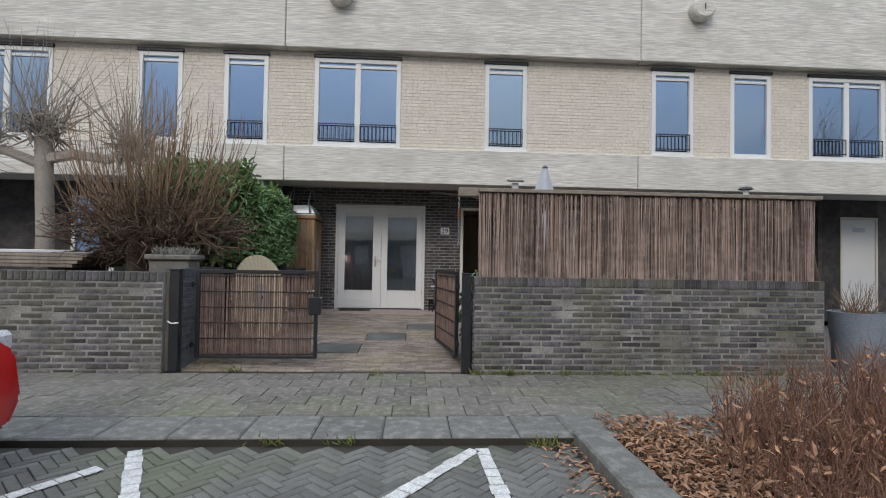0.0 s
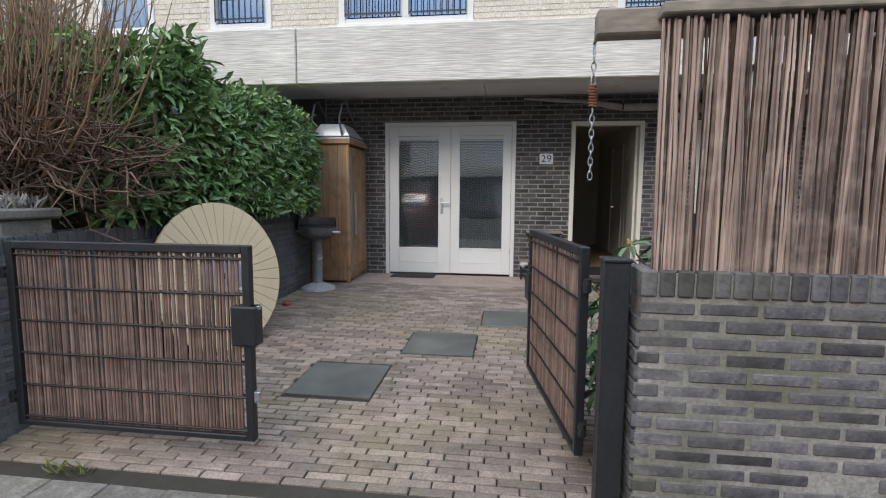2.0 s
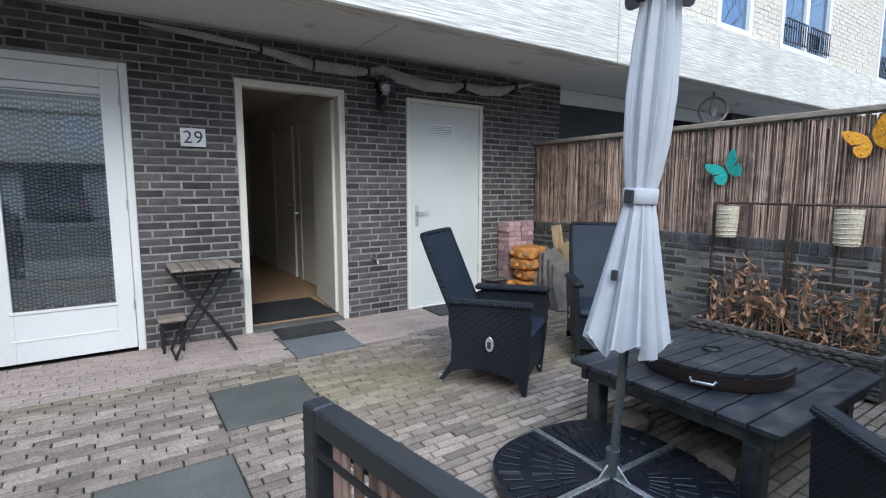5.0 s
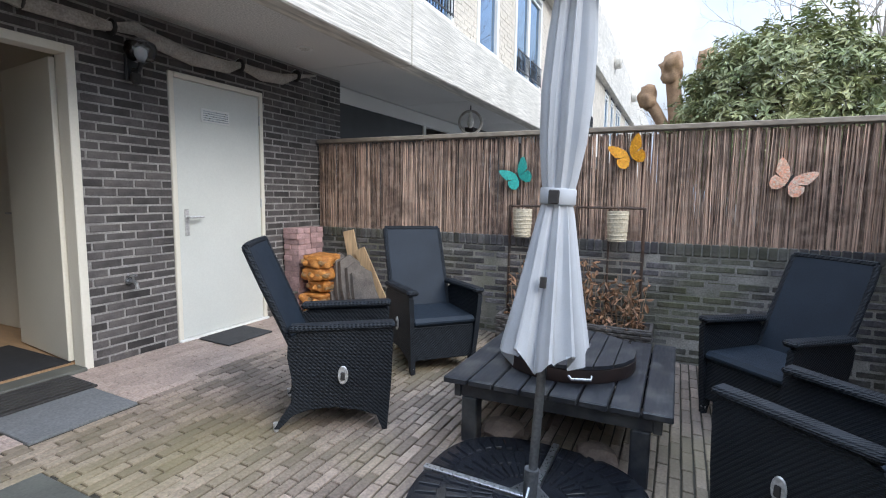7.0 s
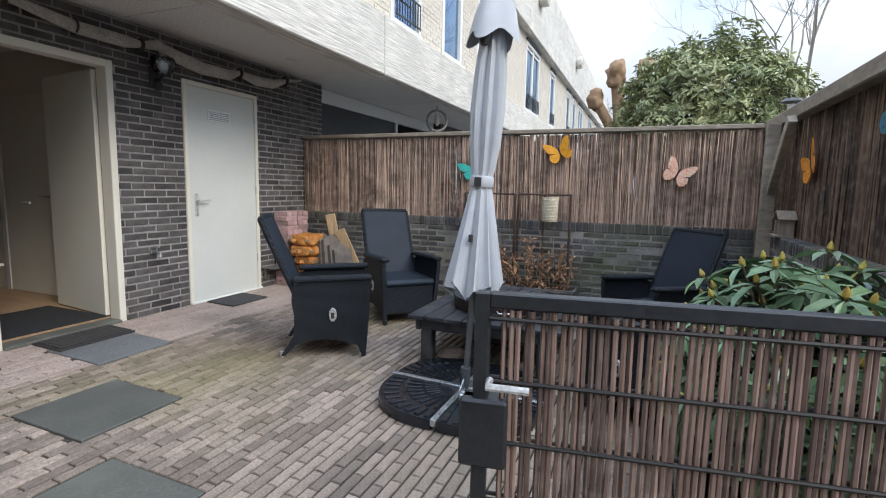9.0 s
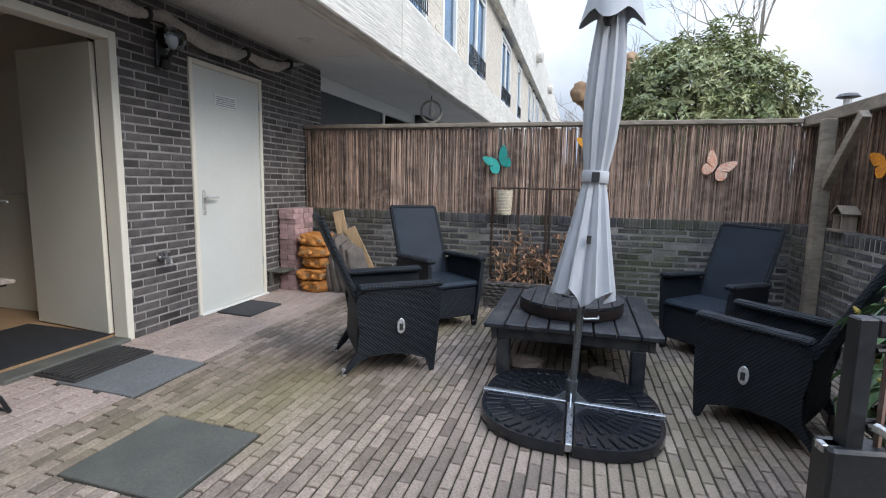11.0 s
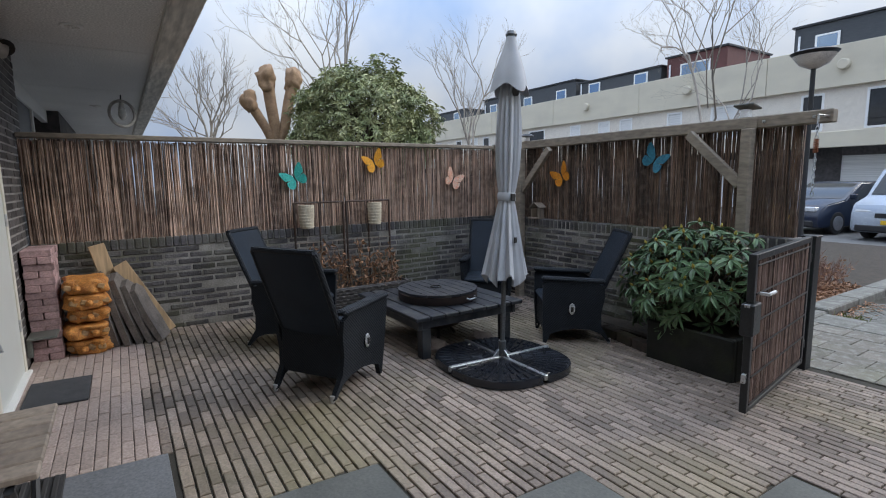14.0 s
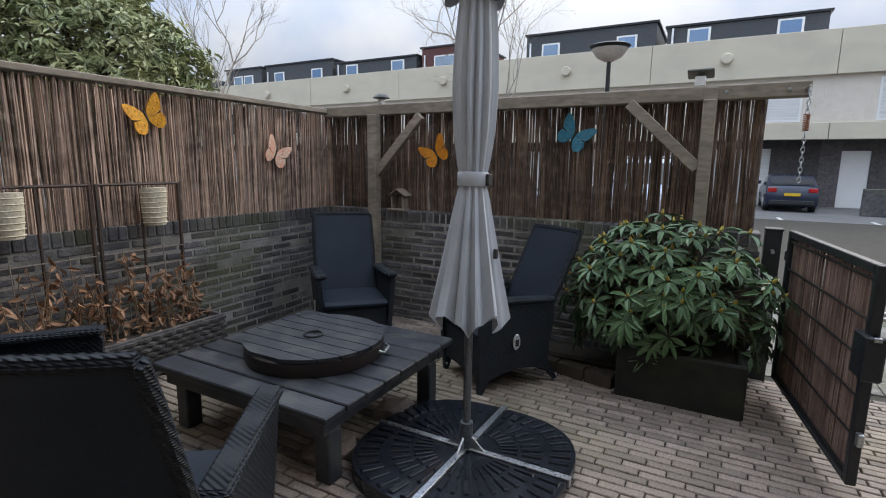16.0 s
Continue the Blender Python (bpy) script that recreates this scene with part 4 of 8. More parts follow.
def wicker_chair(m, label):
    """A high-backed recliner: front is +y."""
    c = thing("wicker_chair", label, "chair", "chairs round the fire table", m=m)
    HW = 0.285
    for sx in (-1, 1):
        out = [(0.285, 0.0), (0.312, 0.0), (0.330, 0.30), (0.335, 0.585), (0.30, 0.61), (-0.17, 0.585), (-0.235, 0.55), (-0.24, 0.44), (-0.215, 0.30), (-0.225, 0.17), (-0.318, 0.02), (-0.288, 0.02), (-0.215, 0.10), (-0.12, 0.135), (0.02, 0.145), (0.15, 0.125), (0.25, 0.09)]
        s = Shape()
        n = len(out)
        # the panels splay outwards from the feet to the arms
        v = [(sx * (HW - 0.04 * (1 - z / 0.6)) + d, y, z) for d in (-0.018, 0.018) for y, z in out]
        s.add(v, [tuple(range(n))[::-1], tuple(range(n, 2 * n))] + [(i, (i + 1) % n, (i + 1) % n + n, i + n) for i in range(n)])
        side = part("side_panel", s, M["weave"], c)
        part("armrest", Shape().box(-0.045, 0.045, -0.235, 0.345, -0.020, 0.020, 0.014, m=pose(sx * (HW - 0.012), 0, 0.612, 2.4, 0, 0)), M["weave"], c)
        pl = part("recline_plate", Shape().lathe([(0.030, 0), (0.034, 0.004), (0.030, 0.010)], 18, m=pose(sx * (HW + 0.006), 0.06, 0.34, 0, 90 * sx, 0) @ Matrix.Diagonal((1.6, 0.85, 1, 1))), M["chrome"], side, "oval steel recline plate")
        part("recline_lever", Shape().box(-0.006, 0.006, -0.012, 0.012, -0.026, 0.02, 0.004, m=pose(sx * (HW + 0.020), 0.06, 0.34)), M["rubber"], pl)
        for y in (0.298, -0.308):
            part("foot", Shape().lathe([(0.012, 0), (0.016, 0.03), (0.018, 0.05)], 10, (sx * (HW - 0.04), y, 0.0)), M["chrome"], c, "pale steel foot")
    part("seat", Shape().box(-HW + 0.02, HW - 0.02, -0.18, 0.325, 0.36, 0.425, 0.025), M["sling"], c)
    part("front_panel", Shape().box(-HW + 0.035, HW - 0.035, 0.275, 0.305, 0.10, 0.36, 0.008), M["weave"], c)
    part("rear_panel", Shape().box(-HW + 0.035, HW - 0.035, -0.225, -0.20, 0.13, 0.44, 0.008), M["weave"], c)
    prof = [(0.245, -0.165, 0.40), (0.248, -0.215, 0.52), (0.250, -0.305, 0.72), (0.250, -0.395, 0.92), (0.246, -0.445, 1.035)]
    back = part("backrest", ribbon(prof, 0.034), M["sling"], c)
    for sx in (-1, 1):
        part("edge_braid", Shape().tube([(sx * w, y - 0.016, z) for w, y, z in prof], 0.021, 8), M["weave"], back)
    w, y, z = prof[-1]
    part("edge_braid", Shape().tube([(-w + 2 * w * k / 6, y - 0.016 - 0.016 * (1 - (k / 3 - 1) ** 2), z + 0.004) for k in range(7)], 0.021, 8), M["weave"], back)
    return c


for x, y, rz, lab in ((2.335, 9.02, -146.4, "black woven wicker recliner chair with a high back"), (3.49, 8.96, 139, "black wicker recliner chair beside the firewood"),
                      (2.245, 6.555, -35, "black wicker recliner chair beside the rhododendron"), (3.585, 6.56, 48, "black wicker recliner chair in the fence corner")):
    wicker_chair(pose(x, y, gz(y), 1.3, 0, 0) @ pose(0, 0, 0, 0, 0, rz), lab)

# ================= fire table =================
TX0, TX1, TY0, TY1 = 2.32, 3.52, 7.12, 8.28
TZ = 0.462
tb = thing("fire_table", "low square black slatted wooden garden table", "table")
k = 8
for i in range(k):
    w = (TY1 - TY0) / k
    part("table_slat", Shape().box(TX0, TX1, TY0 + i * w + 0.005, TY0 + (i + 1) * w - 0.005, TZ - 0.035, TZ + rnd.uniform(-0.001, 0.001), 0.006), M["black_wood"], tb)
s = Shape()
for y in (TY0 + 0.05, TY1 - 0.09):
    s.box(TX0 + 0.05, TX1 - 0.05, y, y + 0.04, TZ - 0.12, TZ - 0.037, 0.004)
for x in (TX0 + 0.06, TX1 - 0.10, (TX0 + TX1) / 2):
    s.box(x, x + 0.04, TY0 + 0.09, TY1 - 0.09, TZ - 0.118, TZ - 0.038, 0.004)
part("apron", s, M["black_wood"], tb)
for x in (TX0 + 0.06, TX1 - 0.15):
    for y in (TY0 + 0.10, TY1 - 0.18):
        part("leg", Shape().box(x, x + 0.09, y, y + 0.09, gz(y), TZ - 0.121, 0.008), M["black_wood"], tb)
M["lid_rim"] = mat("dark_red_brown_rim", (0.021, 0.014, 0.013), (0.032, 0.018, 0.015), 0.5, scale=9, bump=0.1)
lid = thing("fire_pit_lid", "round black plank lid with a steel rim handle on the table", "lid", m=pose(2.89, 7.71, TZ + 0.002, 0, 0, 0))
part("rim", Shape().lathe([(0.375, 0), (0.38, 0.01), (0.38, 0.07), (0.37, 0.078)], 48), M["lid_rim"], lid, "dark red-brown rim")
for i in range(8):
    y0, y1 = -0.375 + i * 0.0938, -0.375 + (i + 1) * 0.0938 - 0.007
    pts = []
    for y in (y0, (y0 + y1) / 2, y1):
        pts.append(math.sqrt(max(0.002, 0.384 ** 2 - y * y)))
    n = 3
    ysl = (y0, (y0 + y1) / 2, y1)
    s = Shape()
    o = [(pts[j], ysl[j]) for j in range(3)] + [(-pts[j], ysl[j]) for j in (2, 1, 0)]
    v = [(x, y, 0.079) for x, y in o] + [(x, y, 0.098) for x, y in o]
    s.add(v, [tuple(range(6))[::-1], tuple(range(6, 12))] + [(j, (j + 1) % 6, (j + 1) % 6 + 6, j + 6) for j in range(6)])
    part("plank", s, M["black_wood"], lid)
part("lid_ring", Shape().tube([(0.05 * math.cos(a), 0.02 + 0.05 * math.sin(a), 0.105) for a in [2 * math.pi * q / 20 for q in range(21)]], 0.006, 6, caps=False), M["black_metal"], lid)
for a in (200, 20):
    part("side_handle", Shape().tube([(0.385, -0.06, 0.045), (0.41, -0.05, 0.035), (0.41, 0.05, 0.035), (0.385, 0.06, 0.045)], 0.008), M["steel"], lid).matrix_basis = pose(0, 0, 0, 0, 0, a)
M["stone"] = mat("rough_brown_stone", (0.20, 0.15, 0.12), (0.11, 0.085, 0.07), 0.9, scale=9, bump=0.8)
M["ash_steel"] = mat("rusty_dark_steel", (0.035, 0.028, 0.024), (0.08, 0.045, 0.03), 0.7, scale=7, bump=0.3)
fb = thing("fire_bowl", "dark rusty steel fire bowl standing under the table", "fire bowl", m=pose(2.92, 7.7, gz(7.7)))
part("bowl", Shape().lathe([(0.12, 0.10), (0.22, 0.14), (0.28, 0.22), (0.27, 0.22), (0.1, 0.16)], 24), M["ash_steel"], fb)
for a in (30, 150, 270):
    part("leg", Shape().tube([(0.12 * math.cos(radians(a)), 0.12 * math.sin(radians(a)), 0.11), (0.2 * math.cos(radians(a)), 0.2 * math.sin(radians(a)), 0.0)], 0.014), M["ash_steel"], fb)


def rock(name, x, y, r, z, label, material, squash=0.6, seed=1, category="stone"):
    q = random.Random(seed)
    bm = bmesh.new()
    bmesh.ops.create_icosphere(bm, subdivisions=2, radius=r)
    for v in bm.verts:
        k2 = 1 + 0.35 * noise.noise(v.co * (2.2 / r) * 0.5 + Vector((seed, 0, 0)))
        v.co = Vector((v.co.x * k2 * 1.2, v.co.y * k2, max(-r * 0.45, v.co.z * k2 * squash)))
    me = bpy.data.meshes.new(name)
    bm.to_mesh(me)
    bm.free()
    me.materials.append(material)
    ob = new(name, me)
    ob.matrix_world = pose(x, y, z + r * 0.43, 0, 0, q.uniform(0, 360))
    return tagged(ob, label, category)


rock("stone", 2.55, 8.0, 0.11, gz(8.0), "rough brown stone lying under the table", M["stone"], seed=3)
rock("stone", 2.52, 7.48, 0.10, gz(7.5), "rough brown stone under the table edge", M["stone"], seed=5)

# ================= parasol =================
M["parasol_cloth"] = mat("pale_grey_cloth", (0.50, 0.52, 0.55), (0.43, 0.45, 0.48), 0.9, scale=5, fine=300, bump=0.15, grain=0.08)
M["dark_plastic"] = mat("glossy_black_plastic", (0.012, 0.014, 0.018), (0.018, 0.02, 0.026), 0.12, scale=8, bump=0.02, grain=0.05)
M["pole"] = mat("grey_aluminium_pole", (0.16, 0.17, 0.18), (0.13, 0.14, 0.15), 0.4, metal=0.6, scale=8, bump=0.02)
ux, uy = 1.955, 7.68
pr = thing("parasol", "closed pale grey parasol tied with a strap", "parasol", m=pose(ux, uy, gz(uy), 2.9, 1.0, 0))
part("pole", Shape().lathe([(0.020, 0.05), (0.020, 2.62), (0.012, 2.66)], 16), M["pole"], pr)
s = Shape()
N = 96
prof = [(0.72, 0.275, 0.26), (0.76, 0.268, 0.25), (0.95, 0.21, 0.24), (1.15, 0.155, 0.22), (1.30, 0.115, 0.18), (1.355, 0.098, 0.12), (1.40, 0.10, 0.10), (1.45, 0.112, 0.16), (1.60, 0.138, 0.22), (1.80, 0.15, 0.24), (2.0, 0.14, 0.24), (2.2, 0.115, 0.24), (2.42, 0.075, 0.22), (2.56, 0.04, 0.1)]
for z, r, fold in [(z, r * 0.585, f) for z, r, f in prof]:
    for k in range(N):
        a = 2 * math.pi * k / N
        wv = 1.15 * math.cos(11 * a + 0.9 * math.sin(3 * a) + 0.35 * z) + 0.4 * math.cos(23 * a + 1.3 * z)
        rr = r * (1 + fold * 0.62 * wv)
        drop = (0.03 * math.sin(5 * a + 1) + 0.022 * wv) if z < 0.74 else 0
        s.v.append((rr * math.cos(a), rr * math.sin(a), z + drop))
for i in range(len(prof) - 1):
    s.f += [(i * N + k, i * N + (k + 1) % N, (i + 1) * N + (k + 1) % N, (i + 1) * N + k) for k in range(N)]
s.f.append(tuple(range((len(prof) - 1) * N, len(prof) * N)))
canopy = part("canopy", s, M["parasol_cloth"], pr)
s = Shape()
N2 = 48
for z, r in ((2.25, 0.150), (2.36, 0.118), (2.50, 0.072), (2.60, 0.042), (2.635, 0.033)):
    for k in range(N2):
        a = 2 * math.pi * k / N2
        rr = r * (1 + 0.15 * math.cos(4 * a + 0.6) * (2.66 - z) / 0.4)
        s.v.append((rr * math.cos(a), rr * math.sin(a), z - 0.035 * (1 + math.cos(4 * a + 0.6)) * (z < 2.3)))
for i in range(4):
    s.f += [(i * N2 + k, i * N2 + (k + 1) % N2, (i + 1) * N2 + (k + 1) % N2, (i + 1) * N2 + k) for k in range(N2)]
s.f.append(tuple(range(4 * N2, 5 * N2)))
part("vent_flap", s, M["parasol_cloth"], canopy)
part("finial", Shape().lathe([(0.04, 2.625), (0.045, 2.64), (0.035, 2.665), (0.01, 2.675)], 14), M["pole"], pr)
st = part("strap", Shape().lathe([(0.069, 1.350), (0.073, 1.356), (0.073, 1.41), (0.069, 1.416)], 36), M["parasol_cloth"], canopy, "pale cloth strap")
part("buckle", Shape().box(-0.088, -0.070, -0.022, 0.02, 1.352, 1.408, 0.004), M["rubber"], st)
part("velcro_tab", Shape().box(-0.134, -0.116, -0.012, 0.012, 1.02, 1.065, 0.003), M["rubber"], canopy)
part("rib_joint", Shape().lathe([(0.02, 2.16), (0.032, 2.19), (0.02, 2.23)], 12, (-0.10, 0.02, 0)), M["rubber"], canopy)

base = thing("parasol_stand", "black ribbed plastic weight plates on a steel cross", "parasol stand", m=pose(1.955, 7.68, gz(7.68) + 0.004, 1.78, 0, 0))


def squircle(a, r):
    c, s_ = abs(math.cos(a)), abs(math.sin(a))
    return r / (c ** 2.6 + s_ ** 2.6) ** (1 / 2.6)


for q in range(4):
    a0, R0, off = q * math.pi / 2, 0.49, 0.02
    arc = [(off, off)] + [(off + squircle(t, R0) * math.cos(t), off + squircle(t, R0) * math.sin(t)) for t in [math.pi / 2 * k / 14 for k in range(15)]]
    n = len(arc)
    s = Shape()
    inner = [(x * 0.985 + 0.004, y * 0.985 + 0.004) for x, y in arc]
    v = [(x, y, 0) for x, y in arc] + [(x, y, 0.05) for x, y in arc] + [(x, y, 0.06) for x, y in inner]
    s.add(v, [tuple(range(n))[::-1], tuple(range(2 * n, 3 * n))] + [(i, (i + 1) % n, (i + 1) % n + n, i + n) for i in range(n)] + [(i + n, (i + 1) % n + n, (i + 1) % n + 2 * n, i + 2 * n) for i in range(n)])
    pl = part("weight_plate", s, M["dark_plastic"], base)
    pl.matrix_basis = pose(0, 0, 0, 0, 0, q * 90)
    for ring_, cnt, r0, r1 in ((0, 11, 0.37, 0.465), (1, 9, 0.25, 0.345), (2, 9, 0.14, 0.23)):
        for k in range(cnt):
            t = math.pi / 2 * (k + 0.5) / cnt
            scl = squircle(t, 1.0) if ring_ == 0 else 1
            part("rib", Shape().box(r0 * scl, r1 * scl, -0.0135 * (1.25 if ring_ == 0 else 1 - 0.22 * ring_), 0.0135 * (1.25 if ring_ == 0 else 1 - 0.22 * ring_), 0.058, 0.069, 0.002, m=pose(off, off, 0, 0, 0, math.degrees(t))), M["dark_plastic"], pl)
s = Shape().box(-0.52, 0.52, -0.017, 0.017, 0.03, 0.072, 0.003)
part("cross_bar", s, M["steel"], base)
part("cross_bar", Shape().box(-0.017, 0.017, -0.52, -0.018, 0.03, 0.072, 0.003).box(-0.017, 0.017, 0.018, 0.52, 0.03, 0.072, 0.003), M["steel"], base)
part("socket", Shape().lathe([(0.032, 0.073), (0.032, 0.20), (0.028, 0.20)], 16), M["pole"], base)
for a in range(4):
    part("gusset", Shape().add([(0.03, -0.004, 0.073), (0.10, -0.004, 0.073), (0.03, -0.004, 0.13), (0.03, 0.004, 0.073), (0.10, 0.004, 0.073), (0.03, 0.004, 0.13)], [(0, 1, 2), (5, 4, 3), (0, 3, 4, 1), (1, 4, 5, 2), (2, 5, 3, 0)]), M["steel"], base).matrix_basis = pose(0, 0, 0, 0, 0, 90 * a)

# ================= things along the house and the planter wall =================
# tall pine cabinet
SX0, SX1, SY0, SY1, SH = -2.535, -1.985, 10.10, 10.92, 1.89
sz = gz(10.4)
cab = thing("garden_cabinet", "tall varnished pine garden cabinet with plank sides", "cabinet")
part("body", Shape().box(SX0 + 0.03, SX1 - 0.03, SY0 + 0.03, SY1 - 0.02, sz + 0.02, sz + SH - 0.02), M["shed_wood"], cab)
k = 4
for i in range(k):
    w = (SX1 - SX0 - 0.08) / k
    part("plank", Shape().box(SX0 + 0.04 + i * w + 0.002, SX0 + 0.04 + (i + 1) * w - 0.002, SY0 + 0.005, SY0 + 0.029, sz + 0.03, sz + SH, 0.003), M["shed_wood"], cab)
for x in (SX0, SX1 - 0.04):
    for y in (SY0, SY1 - 0.045):
        part("corner_post", Shape().box(x, x + 0.042, y, y + 0.042, sz, sz + SH, 0.004), M["shed_wood"], cab)
fd_ = part("door", Shape().box(SX1 - 0.028, SX1 - 0.004, SY0 + 0.14, SY1 - 0.06, sz + 0.08, sz + SH - 0.04, 0.003), M["shed_wood"], cab)
for i in range(5):
    y = SY0 + 0.24 + i * 0.10
    part("door_plank", Shape().box(SX1 - 0.003, SX1 + 0.012, y, y + 0.094, sz + 0.25, sz + SH - 0.25, 0.002), M["shed_wood"], fd_)
for z in (0.10, 1.62):
    part("door_rail", Shape().box(SX1 - 0.003, SX1 + 0.02, SY0 + 0.23, SY1 - 0.07, sz + z, sz + z + 0.12, 0.003), M["shed_wood"], fd_)
part("side_strip", Shape().box(SX1 - 0.003, SX1 + 0.018, SY0 + 0.05, SY0 + 0.13, sz + 0.1, sz + SH - 0.05, 0.003), M["grey_wood"], cab, "bare grey strip")
part("grab_bar", Shape().box(SX1 + 0.019, SX1 + 0.06, SY0 + 0.15, SY0 + 0.20, sz + 0.65, sz + 1.25, 0.004), M["grey_wood"], cab, "pale wooden pull bar")
part("roof_rim", Shape().box(SX0 - 0.02, SX1 + 0.03, SY0 - 0.03, SY1 - 0.01, sz + SH + 0.002, sz + SH + 0.07, 0.006), M["shed_wood"], cab)

wb = thing("wheelbarrow", "upturned grey metal wheelbarrow tray lying on the cabinet", "wheelbarrow")
zt = sz + SH + 0.072
lo, hi = [(-2.52, 10.12), (-1.98, 10.12), (-1.98, 10.86), (-2.52, 10.86)], [(-2.42, 10.24), (-2.10, 10.24), (-2.10, 10.68), (-2.42, 10.68)]
s = Shape()
v = [(x, y, zt) for x, y in lo] + [(x, y, zt + 0.03) for x, y in lo] + [(x, y, zt + 0.21) for x, y in hi]
s.add(v, [(0, 3, 2, 1), (8, 9, 10, 11)] + [(i, (i + 1) % 4, (i + 1) % 4 + 4, i + 4) for i in range(4)] + [(i + 4, (i + 1) % 4 + 4, (i + 1) % 4 + 8, i + 8) for i in range(4)])
M["tray"] = mat("pale_zinc_tray", (0.66, 0.70, 0.74), (0.56, 0.60, 0.64), 0.4, metal=0.15, scale=7, bump=0.05, stain=((0.40, 0.41, 0.42), 0.4, 6.0))
part("tray", s, M["tray"], wb)
for x in (-2.46, -2.08):
    part("tube_frame", Shape().tube([(x, 10.13, zt + 0.03), (x - 0.03, 10.10, zt + 0.25), (x, 10.13, zt + 0.46), (x + 0.02, 10.22, zt + 0.50), (x + 0.03, 10.5, zt + 0.30), (x + 0.03, 10.66, zt + 0.21)], 0.016, 8), M["pole"], wb)
part("tray_lip", Shape().tube([(x, y, zt + 0.03) for x, y in lo + lo[:1]], 0.012, 6), M["pole"], wb)

# kettle barbecue
M["bbq_black"] = mat("sooty_black_steel", (0.075, 0.078, 0.08), (0.15, 0.15, 0.15), 0.6, metal=0.1, scale=9, bump=0.1)
M["bbq_column"] = mat("dull_grey_steel", (0.22, 0.225, 0.23), (0.15, 0.155, 0.16), 0.55, metal=0.2, scale=9, bump=0.1)
M["bbq_foot"] = mat("pale_grey_steel", (0.46, 0.48, 0.50), (0.36, 0.38, 0.40), 0.45, metal=0.2, scale=9, bump=0.1)
bq = thing("barbecue", "round black barbecue bowl on a grey steel column", "barbecue", m=pose(-2.285, 9.70, gz(9.70) + 0.002))
part("foot", Shape().lathe([(0.22, 0), (0.215, 0.03), (0.12, 0.07), (0.07, 0.09)], 28), M["bbq_foot"], bq)
part("column", Shape().lathe([(0.07, 0.09), (0.062, 0.12), (0.062, 0.62), (0.10, 0.68)], 20), M["bbq_column"], bq)
part("badge", Shape().lathe([(0.035, 0), (0.035, 0.004)], 16, m=pose(0.045, -0.042, 0.42, 90, 0, 45)), M["steel"], bq)
part("bowl", Shape().lathe([(0.10, 0.66), (0.19, 0.69), (0.235, 0.75), (0.245, 0.81), (0.235, 0.81), (0.18, 0.79)], 32), M["bbq_black"], bq)
s = Shape()
for z, r in ((0.812, 0.244), (0.93, 0.236)):
    for k in range(17):
        a = radians(30) + math.pi * k / 16
        s.v += [(r * math.cos(a), r * math.sin(a), z), (r * 0.97 * math.cos(a), r * 0.97 * math.sin(a), z)]
for k in range(16):
    a, b, c, d = 2 * k, 2 * k + 2, 34 + 2 * k + 2, 34 + 2 * k
    s.f += [(a, b, c, d), (a + 1, d + 1, c + 1, b + 1), (d, c, c + 1, d + 1)]
part("wind_shield", s, M["bbq_black"], bq)
g = Shape()
for i in range(-11, 12):
    w = math.sqrt(max(0, 0.225 ** 2 - (i * 0.02) ** 2))
    g.tube([(i * 0.02, -w, 0.835), (i * 0.02, w, 0.835)], 0.003, 4)
part("grill", g, M["wire"], bq)
for sx in (-1, 1):
    part("side_handle", Shape().tube([(sx * 0.23, -0.05, 0.755), (sx * 0.33, -0.06, 0.755)], 0.014), M["enamel"], bq, "white side handle")

# round slatted disc leaning on the wall
M["disc_cream"] = mat("cream_laminate", (0.74, 0.62, 0.41), (0.69, 0.57, 0.37), 0.55, scale=3, bump=0.03, grain=0.04)
M["disc_grey"] = mat("grey_hub_plate", (0.36, 0.37, 0.385), rough=0.5, bump=0.02, grain=0.05)
disc_m = Matrix.Translation((-2.18, 7.345, 0.672)) @ Vector((0.931, -0.333, 0.146)).to_track_quat("Z", "Y").to_matrix().to_4x4()
dk = thing("round_tabletop", "large round cream tabletop of radial slats leaning by the wall", "tabletop", m=disc_m)
RD = 0.615
for k in range(36):
    a0, a1 = 2 * math.pi * k / 36 + 0.0035, 2 * math.pi * (k + 1) / 36 - 0.0035
    s = Shape()
    am = (a0 + a1) / 2
    o = [(0.185 * math.cos(a0 + 0.008), 0.185 * math.sin(a0 + 0.008)), (RD * math.cos(a0), RD * math.sin(a0)), (RD * math.cos(am), RD * math.sin(am)), (RD * math.cos(a1), RD * math.sin(a1)), (0.185 * math.cos(a1 - 0.008), 0.185 * math.sin(a1 - 0.008))]
    v = [(x, y, -0.012) for x, y in o] + [(x, y, 0.012) for x, y in o]
    s.add(v, [(4, 3, 2, 1, 0), (5, 6, 7, 8, 9)] + [(i, (i + 1) % 5, (i + 1) % 5 + 5, i + 5) for i in range(5)])
    part("wedge_slat", s, M["disc_cream"], dk)
part("backing", Shape().lathe([(0.60, -0.020), (0.60, -0.0125)], 64), M["rubber"], dk)
part("hub", Shape().lathe([(0.20, -0.011), (0.20, 0.016), (0.196, 0.018)], 48), M["disc_grey"], dk)
# no real opening: a dark disc whose colour holds the hole's shade
part("hub_hole", Shape().lathe([(0.027, 0.017), (0.027, 0.0195)], 18), M["dark"], dk, "dark disc standing in for the centre hole")

